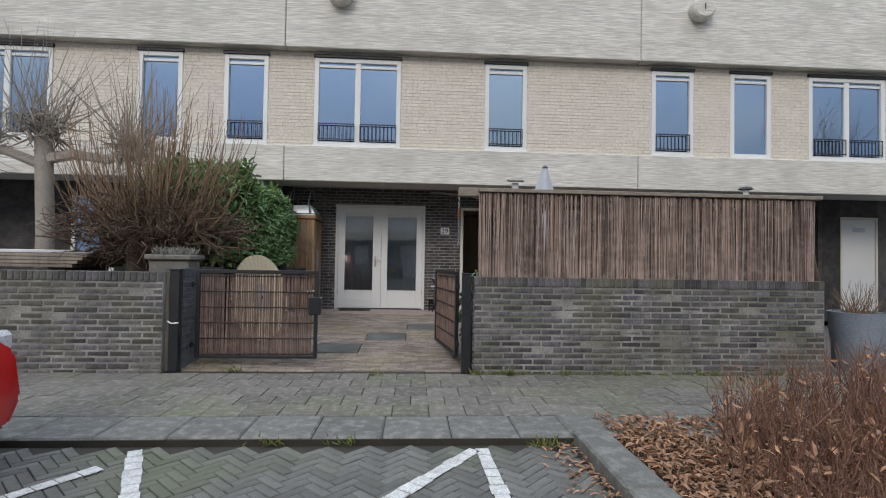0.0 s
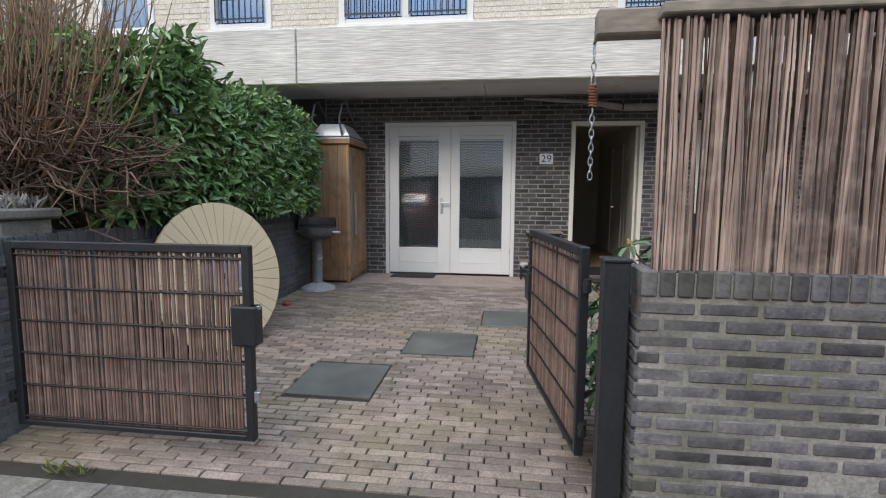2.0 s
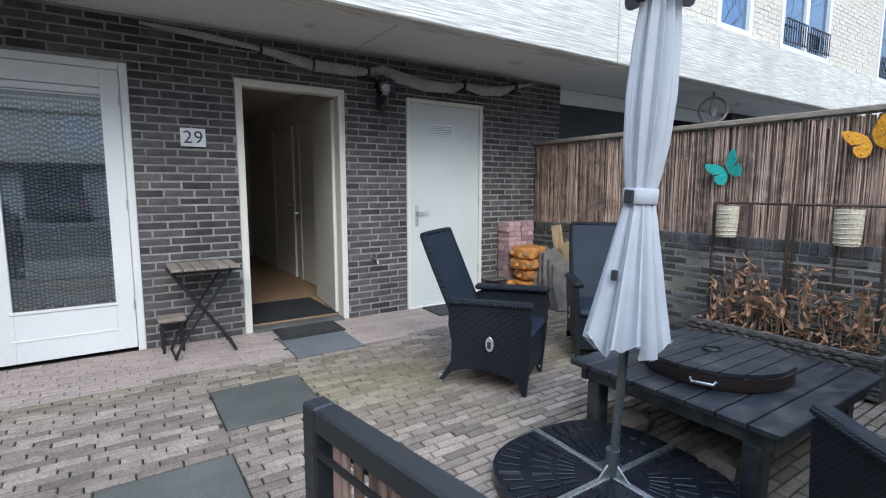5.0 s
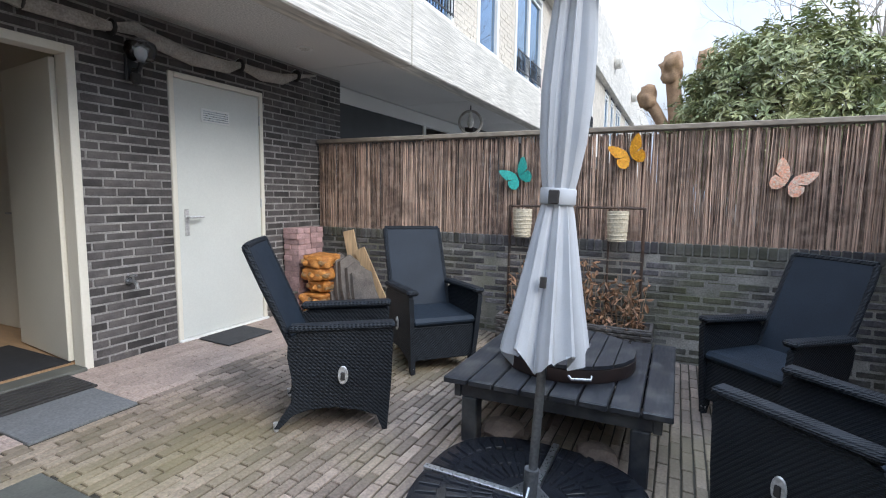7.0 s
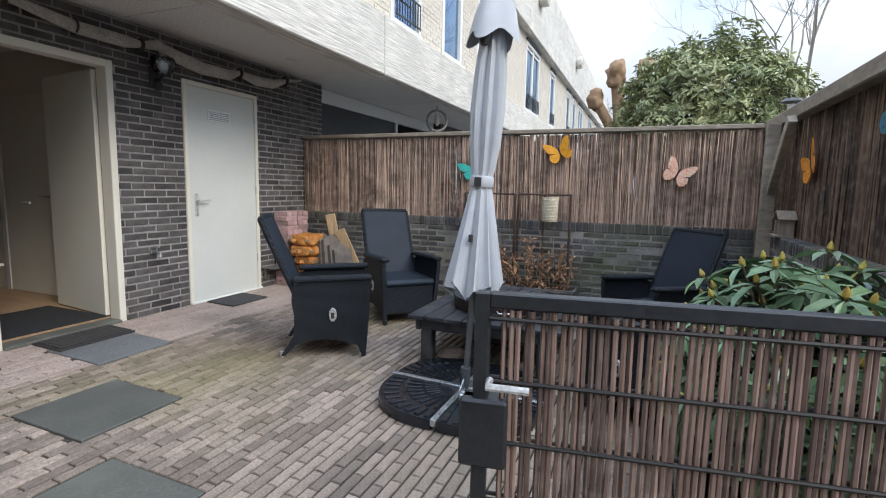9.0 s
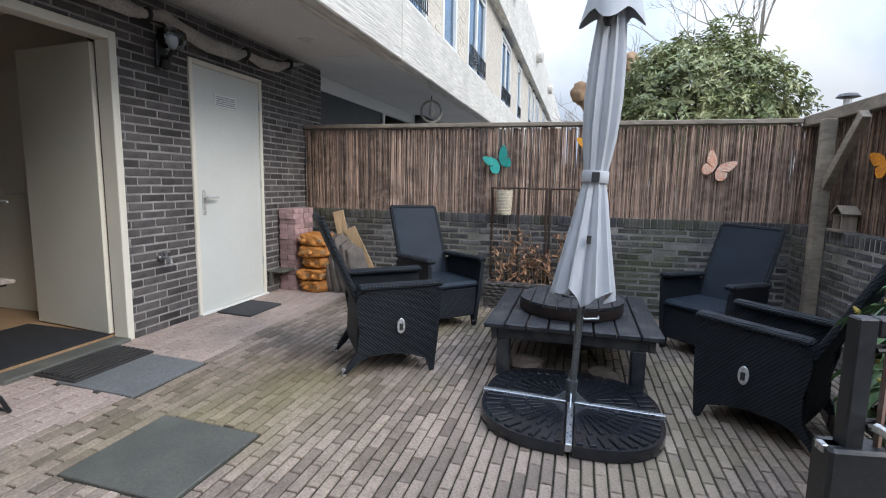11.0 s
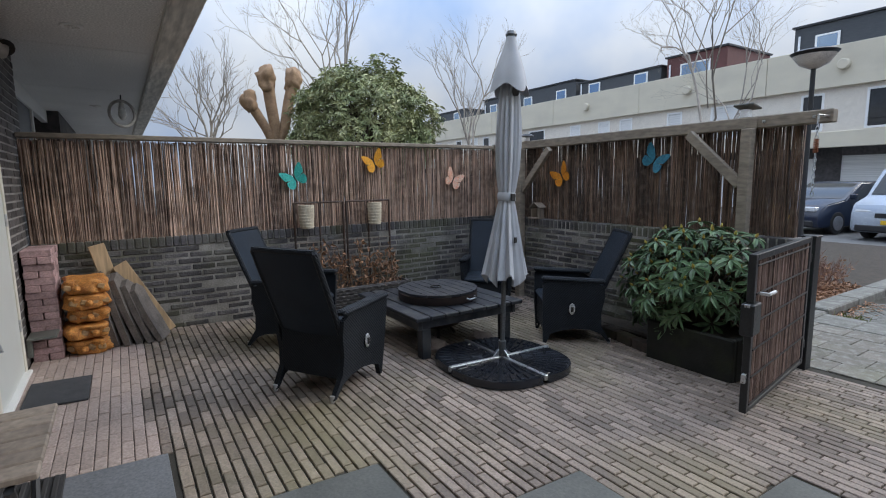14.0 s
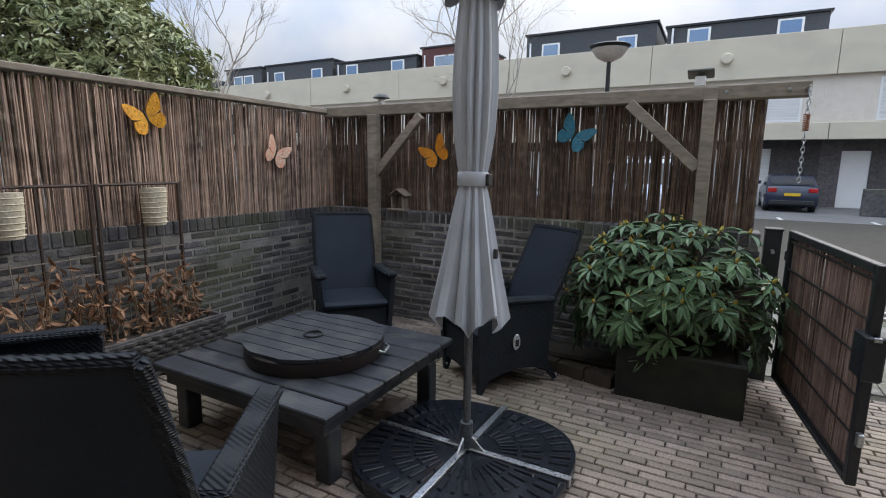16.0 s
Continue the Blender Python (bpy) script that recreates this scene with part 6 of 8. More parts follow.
# rhododendron
rh = thing("rhododendron", "rhododendron bush with drooping leaves and yellow buds", "shrub")
s, buds, stems = Shape(), Shape(), Shape()
q = random.Random(5)
C = Vector((1.22, 6.10, 0.66))
for i in range(300):
    while True:
        n = rv(q).normalized()
        if n.z > -0.72:
            break
    k = q.uniform(0.72, 1.04) if i < 220 else q.uniform(0.35, 0.7)
    p = C + Vector((n.x * 0.72, n.y * 0.47, n.z * 0.54)) * k
    p.x = max(p.x, 0.57)
    if p.y < 5.76:
        p.y = 5.76 + q.uniform(0, 0.08)
    ax = (n + Vector((0, 0, 0.8))).normalized()
    stems.tube([C + Vector((n.x * 0.15, n.y * 0.1, -0.3)), C + (p - C) * 0.6 + Vector((0, 0, -0.04)), p], 0.008, 4, 0.004)
    t1 = ax.cross(Vector((0.3, 0.8, 0.1))).normalized()
    t2 = ax.cross(t1)
    m_ = q.randint(6, 9)
    off = q.uniform(0, 6)
    for j in range(m_):
        a = off + 2 * math.pi * j / m_ + q.uniform(-0.2, 0.2)
        out = t1 * math.cos(a) + t2 * math.sin(a)
        d = out + ax * q.uniform(-0.15, 0.35) + Vector((0, 0, -0.35))
        add_leaf(s, p + out * 0.01, d, (ax + rv(q, 0.15)).normalized(), q.uniform(0.085, 0.145), q.uniform(0.030, 0.043))
    if q.random() < 0.75 and n.z > -0.1:
        buds.lathe([(0.003, 0), (0.012, 0.012), (0.010, 0.026), (0.002, 0.042)], 7, m=Matrix.Translation(p) @ ax.to_track_quat("Z", "Y").to_matrix().to_4x4())
tagged(part("crown", s, M["rhodo"], rh), kind="stuff")
tagged(part("bud_mass", buds, M["bud"], rh, "yellow-green flower buds"), kind="stuff")
tagged(part("stem_mass", stems, M["bark"], rh), kind="stuff")
part("trunk", Shape().tube([(1.36, 6.1, 0.25), (1.34, 6.12, 0.45), (1.38, 6.12, 0.62)], 0.035, 8, 0.02), M["bark"], rh)

# dead climbers in the woven planter
dp = thing("withered_hydrangea", "withered hydrangea with curled brown leaves", "plant")
s, t = Shape(), Shape()
q = random.Random(21)
for i in range(46):
    y = q.uniform(7.38, 8.55)
    top = Vector((4.40 + q.uniform(-0.1, 0.06), y + q.uniform(-0.1, 0.1), q.uniform(0.55, 0.92)))
    basep = Vector((4.36, y, pz + 0.24))
    t.tube([basep, (basep + top) / 2 + rv(q, 0.02), top], 0.005, 4, 0.002)
    for j in range(8):
        p = basep + (top - basep) * q.uniform(0.35, 1.0)
        add_leaf(s, p, rv(q) + Vector((0, 0, -0.6)), rv(q).normalized(), q.uniform(0.05, 0.10), q.uniform(0.025, 0.04))
for i in range(120):
    add_leaf(s, Vector((q.uniform(4.22, 4.48), q.uniform(7.34, 8.58), pz + q.uniform(0.27, 0.33))), rv(q), Vector((0, 0, 1)), 0.07, 0.03)
tagged(part("leaf_mass", s, M["dead_leaf"], dp), kind="stuff")
tagged(part("stem_mass", t, M["twig"], dp), kind="stuff")

# fan-shaped bare shrub behind the neighbour's wall
q = random.Random(31)
M["dark_twig"] = mat("dark_brown_twig", (0.15, 0.095, 0.06), (0.075, 0.05, 0.034), 0.85, scale=3, bump=0.2, piece=0.4)
bs = thing("pollarded_willow", "bare pollarded shrub with a dark tangled crown and long pale shoots", "shrub")
WC = Vector((-3.30, 6.50, 1.64))
s = Shape()
for i in range(1500):
    n = rv(q).normalized() * q.random() ** 0.45
    p = WC + Vector((n.x * 1.12, n.y * 0.50, n.z * 0.46 - 0.12 * abs(n.x)))
    d = (Vector((n.x, n.y * 0.6, 0.25)) + rv(q, 0.55)).normalized()
    L = q.uniform(0.16, 0.42)
    s.tube([p, p + d * L * 0.5 + rv(q, 0.045), p + d * L + rv(q, 0.06)], q.uniform(0.005, 0.010), 4, 0.003)
tagged(part("tangle", s, M["dark_twig"], bs, "dark tangled twigs"), kind="stuff")
s = Shape()
for i in range(240):
    a, k = q.uniform(0, 2 * math.pi), q.random() ** 0.6
    out = Vector((math.cos(a) * 1.0, math.sin(a) * 0.55, 0)) * k
    p0 = WC + Vector((out.x * 0.62, out.y * 0.6, q.uniform(-0.22, 0.22)))
    L = q.uniform(0.8, 1.75)
    side = out * q.uniform(0.45, 0.95)
    pts = [p0 + side * (L * t) * (1 - 0.32 * t) + Vector((0, 0, L * (t * 0.35 + t * t * 0.62))) * (1.12 - 0.35 * k) + rv(q, 0.018) * (t > 0) for t in (0, 0.3, 0.55, 0.8, 1.0)]
    s.tube(pts, q.uniform(0.006, 0.011), 5, 0.0022)
    if q.random() < 0.55:
        s.tube([pts[2], pts[2] + side * L * 0.16 + Vector((0, 0, L * 0.22)) + rv(q, 0.05), pts[2] + side * L * 0.22 + Vector((0, 0, L * 0.45)) + rv(q, 0.07)], 0.0045, 4, 0.0018)
tagged(part("shoot_mass", s, M["twig"], bs, "pale orange-brown shoots"), kind="stuff")
part("trunk", Shape().tube([(-3.48, 6.5, 0.9), (-3.46, 6.5, 1.15), (-3.38, 6.52, 1.50)], 0.09, 10, 0.17), M["bark"], bs)


def bare_tree(name, label, x, y, z0, height, spread, seed, material, r0=0.12, depth=5, trunk_frac=0.3, group=""):
    """A leafless tree: trunk, limbs and fine twigs, tapering as they fork."""
    q = random.Random(seed)
    tree = thing(name, label, "tree", group)
    tr, tw = Shape(), Shape()

    def grow(p, d, L, r, lvl):
        mid_ = p + d * L * 0.5 + rv(q, 0.04 * L)
        end = p + d * L + rv(q, 0.05 * L)
        (tr if lvl < 2 else tw).tube([p, mid_, end], r, 7 if lvl < 2 else (5 if lvl < 4 else 3), r * 0.68, caps=lvl >= depth)
        if lvl >= depth:
            return
        for k in range(q.randint(2, 3) + (1 if lvl in (0, 1) else 0)):
            nd = (d * 0.9 + rv(q, 0.36) * spread + Vector((0, 0, 0.18))).normalized()
            grow(p + (end - p) * q.uniform(0.55, 1.0) if k else end, nd, L * q.uniform(0.58, 0.80), r * q.uniform(0.5, 0.66), lvl + 1)
    grow(Vector((x, y, z0)), Vector((0, 0, 1)), height * trunk_frac, r0, 0)
    part("trunk", tr, material, tree)
    tagged(part("twig_mass", tw, material, tree), kind="stuff")


bare_tree("bare_street_tree", "leafless street tree before the houses opposite", 8.2, -6.0, -0.12, 9.5, 1.0, 3, M["bare_twig"], 0.08, 7, 0.36)
bare_tree("bare_street_tree", "tall leafless tree behind the evergreen", 18.2, 2.2, -0.12, 11.5, 0.85, 8, M["bare_twig"], 0.10, 7, 0.33)
bare_tree("bare_street_tree", "slender leafless tree further along the street", 21.5, -6.2, -0.12, 9.5, 0.8, 13, M["bare_twig"], 0.10, 6, 0.36)
bare_tree("bare_street_tree", "small leafless tree beside the house row", 26.0, 6.3, -0.12, 8.5, 0.9, 17, M["bare_twig"], 0.12, 6, 0.34)

# evergreen in the next garden
eg = thing("evergreen_tree", "round evergreen tree with dull green leaves", "tree")
q = random.Random(41)
s = Shape()
EC = Vector((8.6, 5.85, 2.62))
for i in range(2500):
    n = rv(q).normalized()
    lump = 1 + 0.26 * noise.noise(n * 2.1) + 0.17 * noise.noise(n * 5.5)
    k = lump * (1 - abs(q.gauss(0, 0.14)))
    c = EC + Vector((n.x * 1.46, n.y * 1.46, n.z * 1.34)) * k
    if c.z < 1.2:
        continue
    ax = (n * 0.8 + Vector((0, 0, 0.5)) + rv(q, 0.35)).normalized()
    t1 = ax.cross(Vector((0.3, 0.8, 0.1))).normalized()
    t2 = ax.cross(t1)
    m_, off = q.randint(9, 13), q.uniform(0, 6)
    for j in range(m_):
        an = off + 2.4 * j
        out = t1 * math.cos(an) + t2 * math.sin(an)
        add_leaf(s, c + out * 0.015 + ax * q.uniform(-0.09, 0.03), out + ax * q.uniform(-0.15, 0.6) + Vector((0, 0, -0.25)), (ax + out * 0.2).normalized(), q.uniform(0.09, 0.145), q.uniform(0.032, 0.048))
tagged(part("crown", s, M["evergreen"], eg), kind="stuff")
tr = Shape().tube([(8.6, 5.85, -0.1), (8.65, 5.9, 1.2), (8.6, 5.85, 2.4)], 0.13, 9, 0.08)
part("trunk", tr, M["bark"], eg)
limbs = Shape()
for i in range(26):
    n = rv(q).normalized()
    n.z = abs(n.z) * 0.8
    limbs.tube([(8.6, 5.85, 1.6 + 0.5 * q.random()), EC + Vector((n.x, n.y, n.z)) * 0.7, EC + Vector((n.x, n.y, n.z)) * 1.1], 0.03, 5, 0.008)
tagged(part("limb_mass", limbs, M["bark"], eg), kind="stuff")

# pollard stump
pl = thing("pollard_stump", "pollarded tree with stubby fist-like sawn limbs", "tree")
part("trunk", Shape().tube([(10.05, 7.35, -0.1), (10.05, 7.33, 1.5), (10.0, 7.3, 2.45)], 0.20, 12, 0.19), M["bark"], pl)
for y, z, r, yb in ((6.85, 3.78, 0.17, 7.1), (7.41, 3.76, 0.18, 7.3), (7.80, 3.25, 0.15, 7.5)):
    lb = part("limb", Shape().tube([(10.0, 7.3, 2.3), (10.0, yb, 2.75), (10.0 + 0.04, (y + yb) / 2, (z + 2.8) / 2), (10.0, y, z)], r * 0.62, 12, r * 0.72), M["pale_stump"], pl)
    bm = bmesh.new()
    bmesh.ops.create_icosphere(bm, subdivisions=3, radius=1.0)
    for v in bm.verts:
        k2 = 1 + 0.45 * noise.noise(v.co * 1.9 + Vector((y * 3, 0, 0))) + 0.2 * noise.noise(v.co * 5 + Vector((0, z * 3, 0)))
        v.co = Vector((v.co.x * r, v.co.y * r * 1.05, v.co.z * r * 1.5)) * k2 + Vector((10.0, y, z))
    me = bpy.data.meshes.new("fist")
    bm.to_mesh(me)
    bm.free()
    me.shade_smooth()
    me.materials.append(M["pale_stump"])
    part("fist", me, None, lb, "knobbly sawn limb head")

# pollard in the neighbour's front garden
kt = thing("knotted_pollard", "leafless knotted pollard tree with thin upright shoots", "tree")
q = random.Random(55)
part("trunk", Shape().tube([(-5.66, 8.0, -0.1), (-5.64, 8.0, 1.5), (-5.7, 8.0, 2.75), (-5.72, 8.0, 3.05)], 0.13, 10, 0.12), M["bare_twig"], kt)
heads = [Vector((-5.72, 8.0, 3.15)), Vector((-4.35, 7.9, 2.85)), Vector((-6.6, 8.0, 2.95))]
part("limb", Shape().tube([(-5.7, 8, 2.7), (-5.2, 7.95, 2.78), (-4.7, 7.9, 2.70), (-4.35, 7.9, 2.8)], 0.085, 9, 0.06), M["bare_twig"], kt)
part("limb", Shape().tube([(-5.7, 8, 2.6), (-6.2, 8.0, 2.8), (-6.6, 8.0, 2.9)], 0.085, 9, 0.06), M["bare_twig"], kt)
s = Shape()
for h in heads:
    for i in range(110):
        d = (rv(q, 0.55) + Vector((0, 0, 0.75))).normalized()
        L = q.uniform(0.4, 1.35) * (1.15 if h.x > -6 else 0.9)
        p = h + rv(q, 0.13)
        s.tube([p, p + d * L * 0.5 + rv(q, 0.03), p + d * L + Vector((0, 0, 0.12))], q.uniform(0.006, 0.012), 4, 0.002)
    for i in range(60):
        p = h + rv(q, 0.12)
        s.tube([p, p + rv(q, 0.18)], 0.022, 5, 0.008)
tagged(part("twig_mass", s, M["bare_twig"], kt), kind="stuff")

# planted bed by the parking bay: low twiggy shrubs and fallen leaves
bed = thing("shrub_bed", "low red-brown twiggy shrubs in a kerbed bed", "shrubs")
q = random.Random(61)
s, lf = Shape(), Shape()
for i in range(3600):
    x, y = q.uniform(1.6, 6.0), q.uniform(1.2, 3.85)
    if x < 1.62 + max(0, y - 2.5) * 0.5 + q.uniform(0, 0.35):
        continue
    h = q.uniform(0.3, 0.82) * (0.55 + 0.45 * min(1, max(0, (x - 1.9) * 0.9))) * (1 - 0.3 * max(0, y - 3.2))
    p = Vector((x, y, -0.03))
    d = Vector((q.gauss(0, 0.22), q.gauss(0, 0.22), 1)).normalized()
    e = p + d * h
    s.tube([p, p + d * h * 0.5 + rv(q, 0.02), e], 0.0045, 3, 0.0016, caps=False)
    for k in range(2):
        b0 = p + d * h * q.uniform(0.35, 0.8)
        s.tube([b0, b0 + (d + rv(q, 0.4)).normalized() * h * 0.4], 0.003, 3, 0.0012, caps=False)
    for k in range(q.randint(0, 2)):
        add_leaf(lf, p + d * h * q.uniform(0.3, 1), rv(q), rv(q).normalized(), q.uniform(0.04, 0.085), q.uniform(0.018, 0.032))
for i in range(4600):
    x, y = 1.45 + abs(q.gauss(0, 0.9)), q.uniform(1.6, 3.9)
    add_leaf(lf, Vector((x, y, -0.01 + q.uniform(0, 0.05))), Vector((q.gauss(0, 1), q.gauss(0, 1), q.gauss(0, 0.35))), Vector((q.gauss(0, 0.4), q.gauss(0, 0.4), 1)).normalized(), q.uniform(0.04, 0.09), q.uniform(0.016, 0.03))
for i in range(150):
    x, y = 1.05 + q.gauss(0, 0.09), q.uniform(2.4, 3.45)
    add_leaf(lf, Vector((min(x, 1.13), y, -0.035)), Vector((q.gauss(0, 1), q.gauss(0, 1), 0.2)), Vector((0, 0, 1)), q.uniform(0.03, 0.07), 0.02)
tagged(part("twig_mass", s, M["red_twig"], bed), kind="stuff")
tagged(part("leaf_litter", lf, M["dead_leaf"], bed, "fallen brown leaves"), kind="stuff")
solid("bed_soil", Shape().box(1.42, 12, -4, 3.95, -0.2, -0.03), M["soil"], "dark soil of the kerbed bed", "soil", kind="structure")

# weeds at the foot of the walls
wd_ = thing("weeds", "tufts of grass and moss at the foot of the wall", "weeds", kind="stuff")
M["weed"] = mat("green_weed", (0.12, 0.17, 0.035), (0.19, 0.18, 0.06), 0.7, scale=9, piece=0.3)
s = Shape()
for cx, cy, n_, r in ((1.05, 5.46, 60, 0.10), (0.72, 5.47, 30, 0.05), (1.72, 5.46, 26, 0.08), (3.3, 5.47, 30, 0.12), (4.1, 5.47, 26, 0.12), (-1.9, 5.55, 26, 0.07), (-0.35, 5.42, 12, 0.05), (-1.0, 3.52, 14, 0.08), (-0.45, 3.52, 18, 0.06), (0.93, 3.45, 40, 0.07), (2.4, 5.47, 16, 0.15)):
    for i in range(n_):
        p = Vector((cx + q.gauss(0, r), cy + q.gauss(0, 0.02), -0.005 if cy > 3.6 else -0.045))
        add_leaf(s, p, Vector((q.gauss(0, 0.6), q.gauss(0, 0.4) - 0.2, q.uniform(0.4, 1.0))), rv(q).normalized(), q.uniform(0.04, 0.11), 0.008)
part("grass_blades", s, M["weed"], wd_)
moss = Shape()
for i in range(260):
    x = q.uniform(0.75, 4.7)
    r = q.uniform(0.006, 0.022)
    moss.lathe([(r * 1.6, 0), (r * 1.2, r * 0.5), (r * 0.4, r * 0.8)], 6, (x, 5.487 - abs(q.gauss(0, 0.008)), -0.004))
M["moss"] = mat("dark_moss", (0.055, 0.07, 0.018), (0.09, 0.10, 0.03), 0.95, scale=20, bump=0.8)
part("moss_cushions", moss, M["moss"], wd_)

# ================= street side =================
# kerb of the bed, parking lines
bk = thing("bed_kerb", "grey concrete kerb round the planted bed", "kerb", kind="structure")
for i in range(6):
    part("kerb_stone", Shape().box(1.16, 1.41, 3.53 - (i + 1) * 0.9 + 0.006, 3.53 - i * 0.9 - 0.006, -0.2, 0.05, 0.015), M["kerb"], bk)
part("kerb_stone", Shape().box(1.16, 1.41, 3.532, 3.98, -0.2, 0.03, 0.02), M["kerb"], bk)
lines = thing("parking_lines", "worn white painted parking lines", "road marking", kind="structure")
for (xa, ya), (xb, yb) in (((0.49, 3.42), (0.52, 2.3)), ((0.44, 3.40), (-0.30, 2.45)), ((-1.80, 3.42), (-1.30, 2.4)), ((-1.86, 3.15), (-2.3, 2.5))):
    d = Vector((xb - xa, yb - ya, 0))
    n_ = max(2, int(d.length / 0.105))
    sd = Vector((-d.y, d.x, 0)).normalized() * 0.05
    for k in range(n_):
        if rnd.random() < 0.012:
            continue
        p, e = Vector((xa, ya, -0.0405)) + d * (k / n_), Vector((xa, ya, -0.0405)) + d * ((k + 0.93) / n_)
        w = rnd.uniform(0.8, 1.05)
        s = Shape().add([p - sd * w, e - sd * w, e + sd * w, p + sd * w] , [(0, 1, 2, 3)])
        top_ = [Vector(v) + Vector((0, 0, 0.003)) for v in s.v]
        s.add(top_, [(3, 2, 1, 0)])
        part("paint_patch", s, M["paint_line"], lines, smooth=False)


def car_profile(L, H, kind):
    if kind == "van":
        return [(-L / 2, 0.28), (-L / 2, H - 0.12), (-L / 2 + 0.12, H), (L / 2 - 1.55, H), (L / 2 - 1.15, H - 0.10), (L / 2 - 0.62, 1.12), (L / 2 - 0.10, 0.95), (L / 2, 0.70), (L / 2, 0.30), (L / 2 - 0.1, 0.22), (-L / 2 + 0.1, 0.22)]
    return [(-L / 2, 0.35), (-L / 2 + 0.02, 0.85), (-L / 2 + 0.18, 0.98), (-L / 2 + 0.75, H - 0.06), (-L / 2 + 1.2, H), (L / 2 - 2.0, H - 0.02), (L / 2 - 1.15, 0.98), (L / 2 - 0.35, 0.86), (L / 2 - 0.06, 0.68), (L / 2, 0.38), (L / 2 - 0.1, 0.22), (-L / 2 + 0.1, 0.22)]


M["tyre"] = mat("black_tyre", (0.02, 0.02, 0.021), rough=0.85, scale=20, bump=0.2)
M["rim"] = mat("alloy_rim", (0.5, 0.5, 0.52), rough=0.35, metal=0.8, bump=0.02)
M["car_glass"] = mat("dark_car_glass", (0.03, 0.035, 0.04), rough=0.06, bump=0.0, grain=0.02)
M["lamp_clear"] = mat("clear_headlight", (0.6, 0.62, 0.64), rough=0.12, bump=0.0)
M["lamp_red"] = mat("red_tail_light", (0.45, 0.02, 0.02), rough=0.15, bump=0.0)
M["plate_yellow"] = mat("yellow_number_plate", (0.75, 0.48, 0.03), rough=0.4, bump=0.0)
M["black_trim"] = mat("black_trim", (0.02, 0.02, 0.022), rough=0.55, bump=0.03)


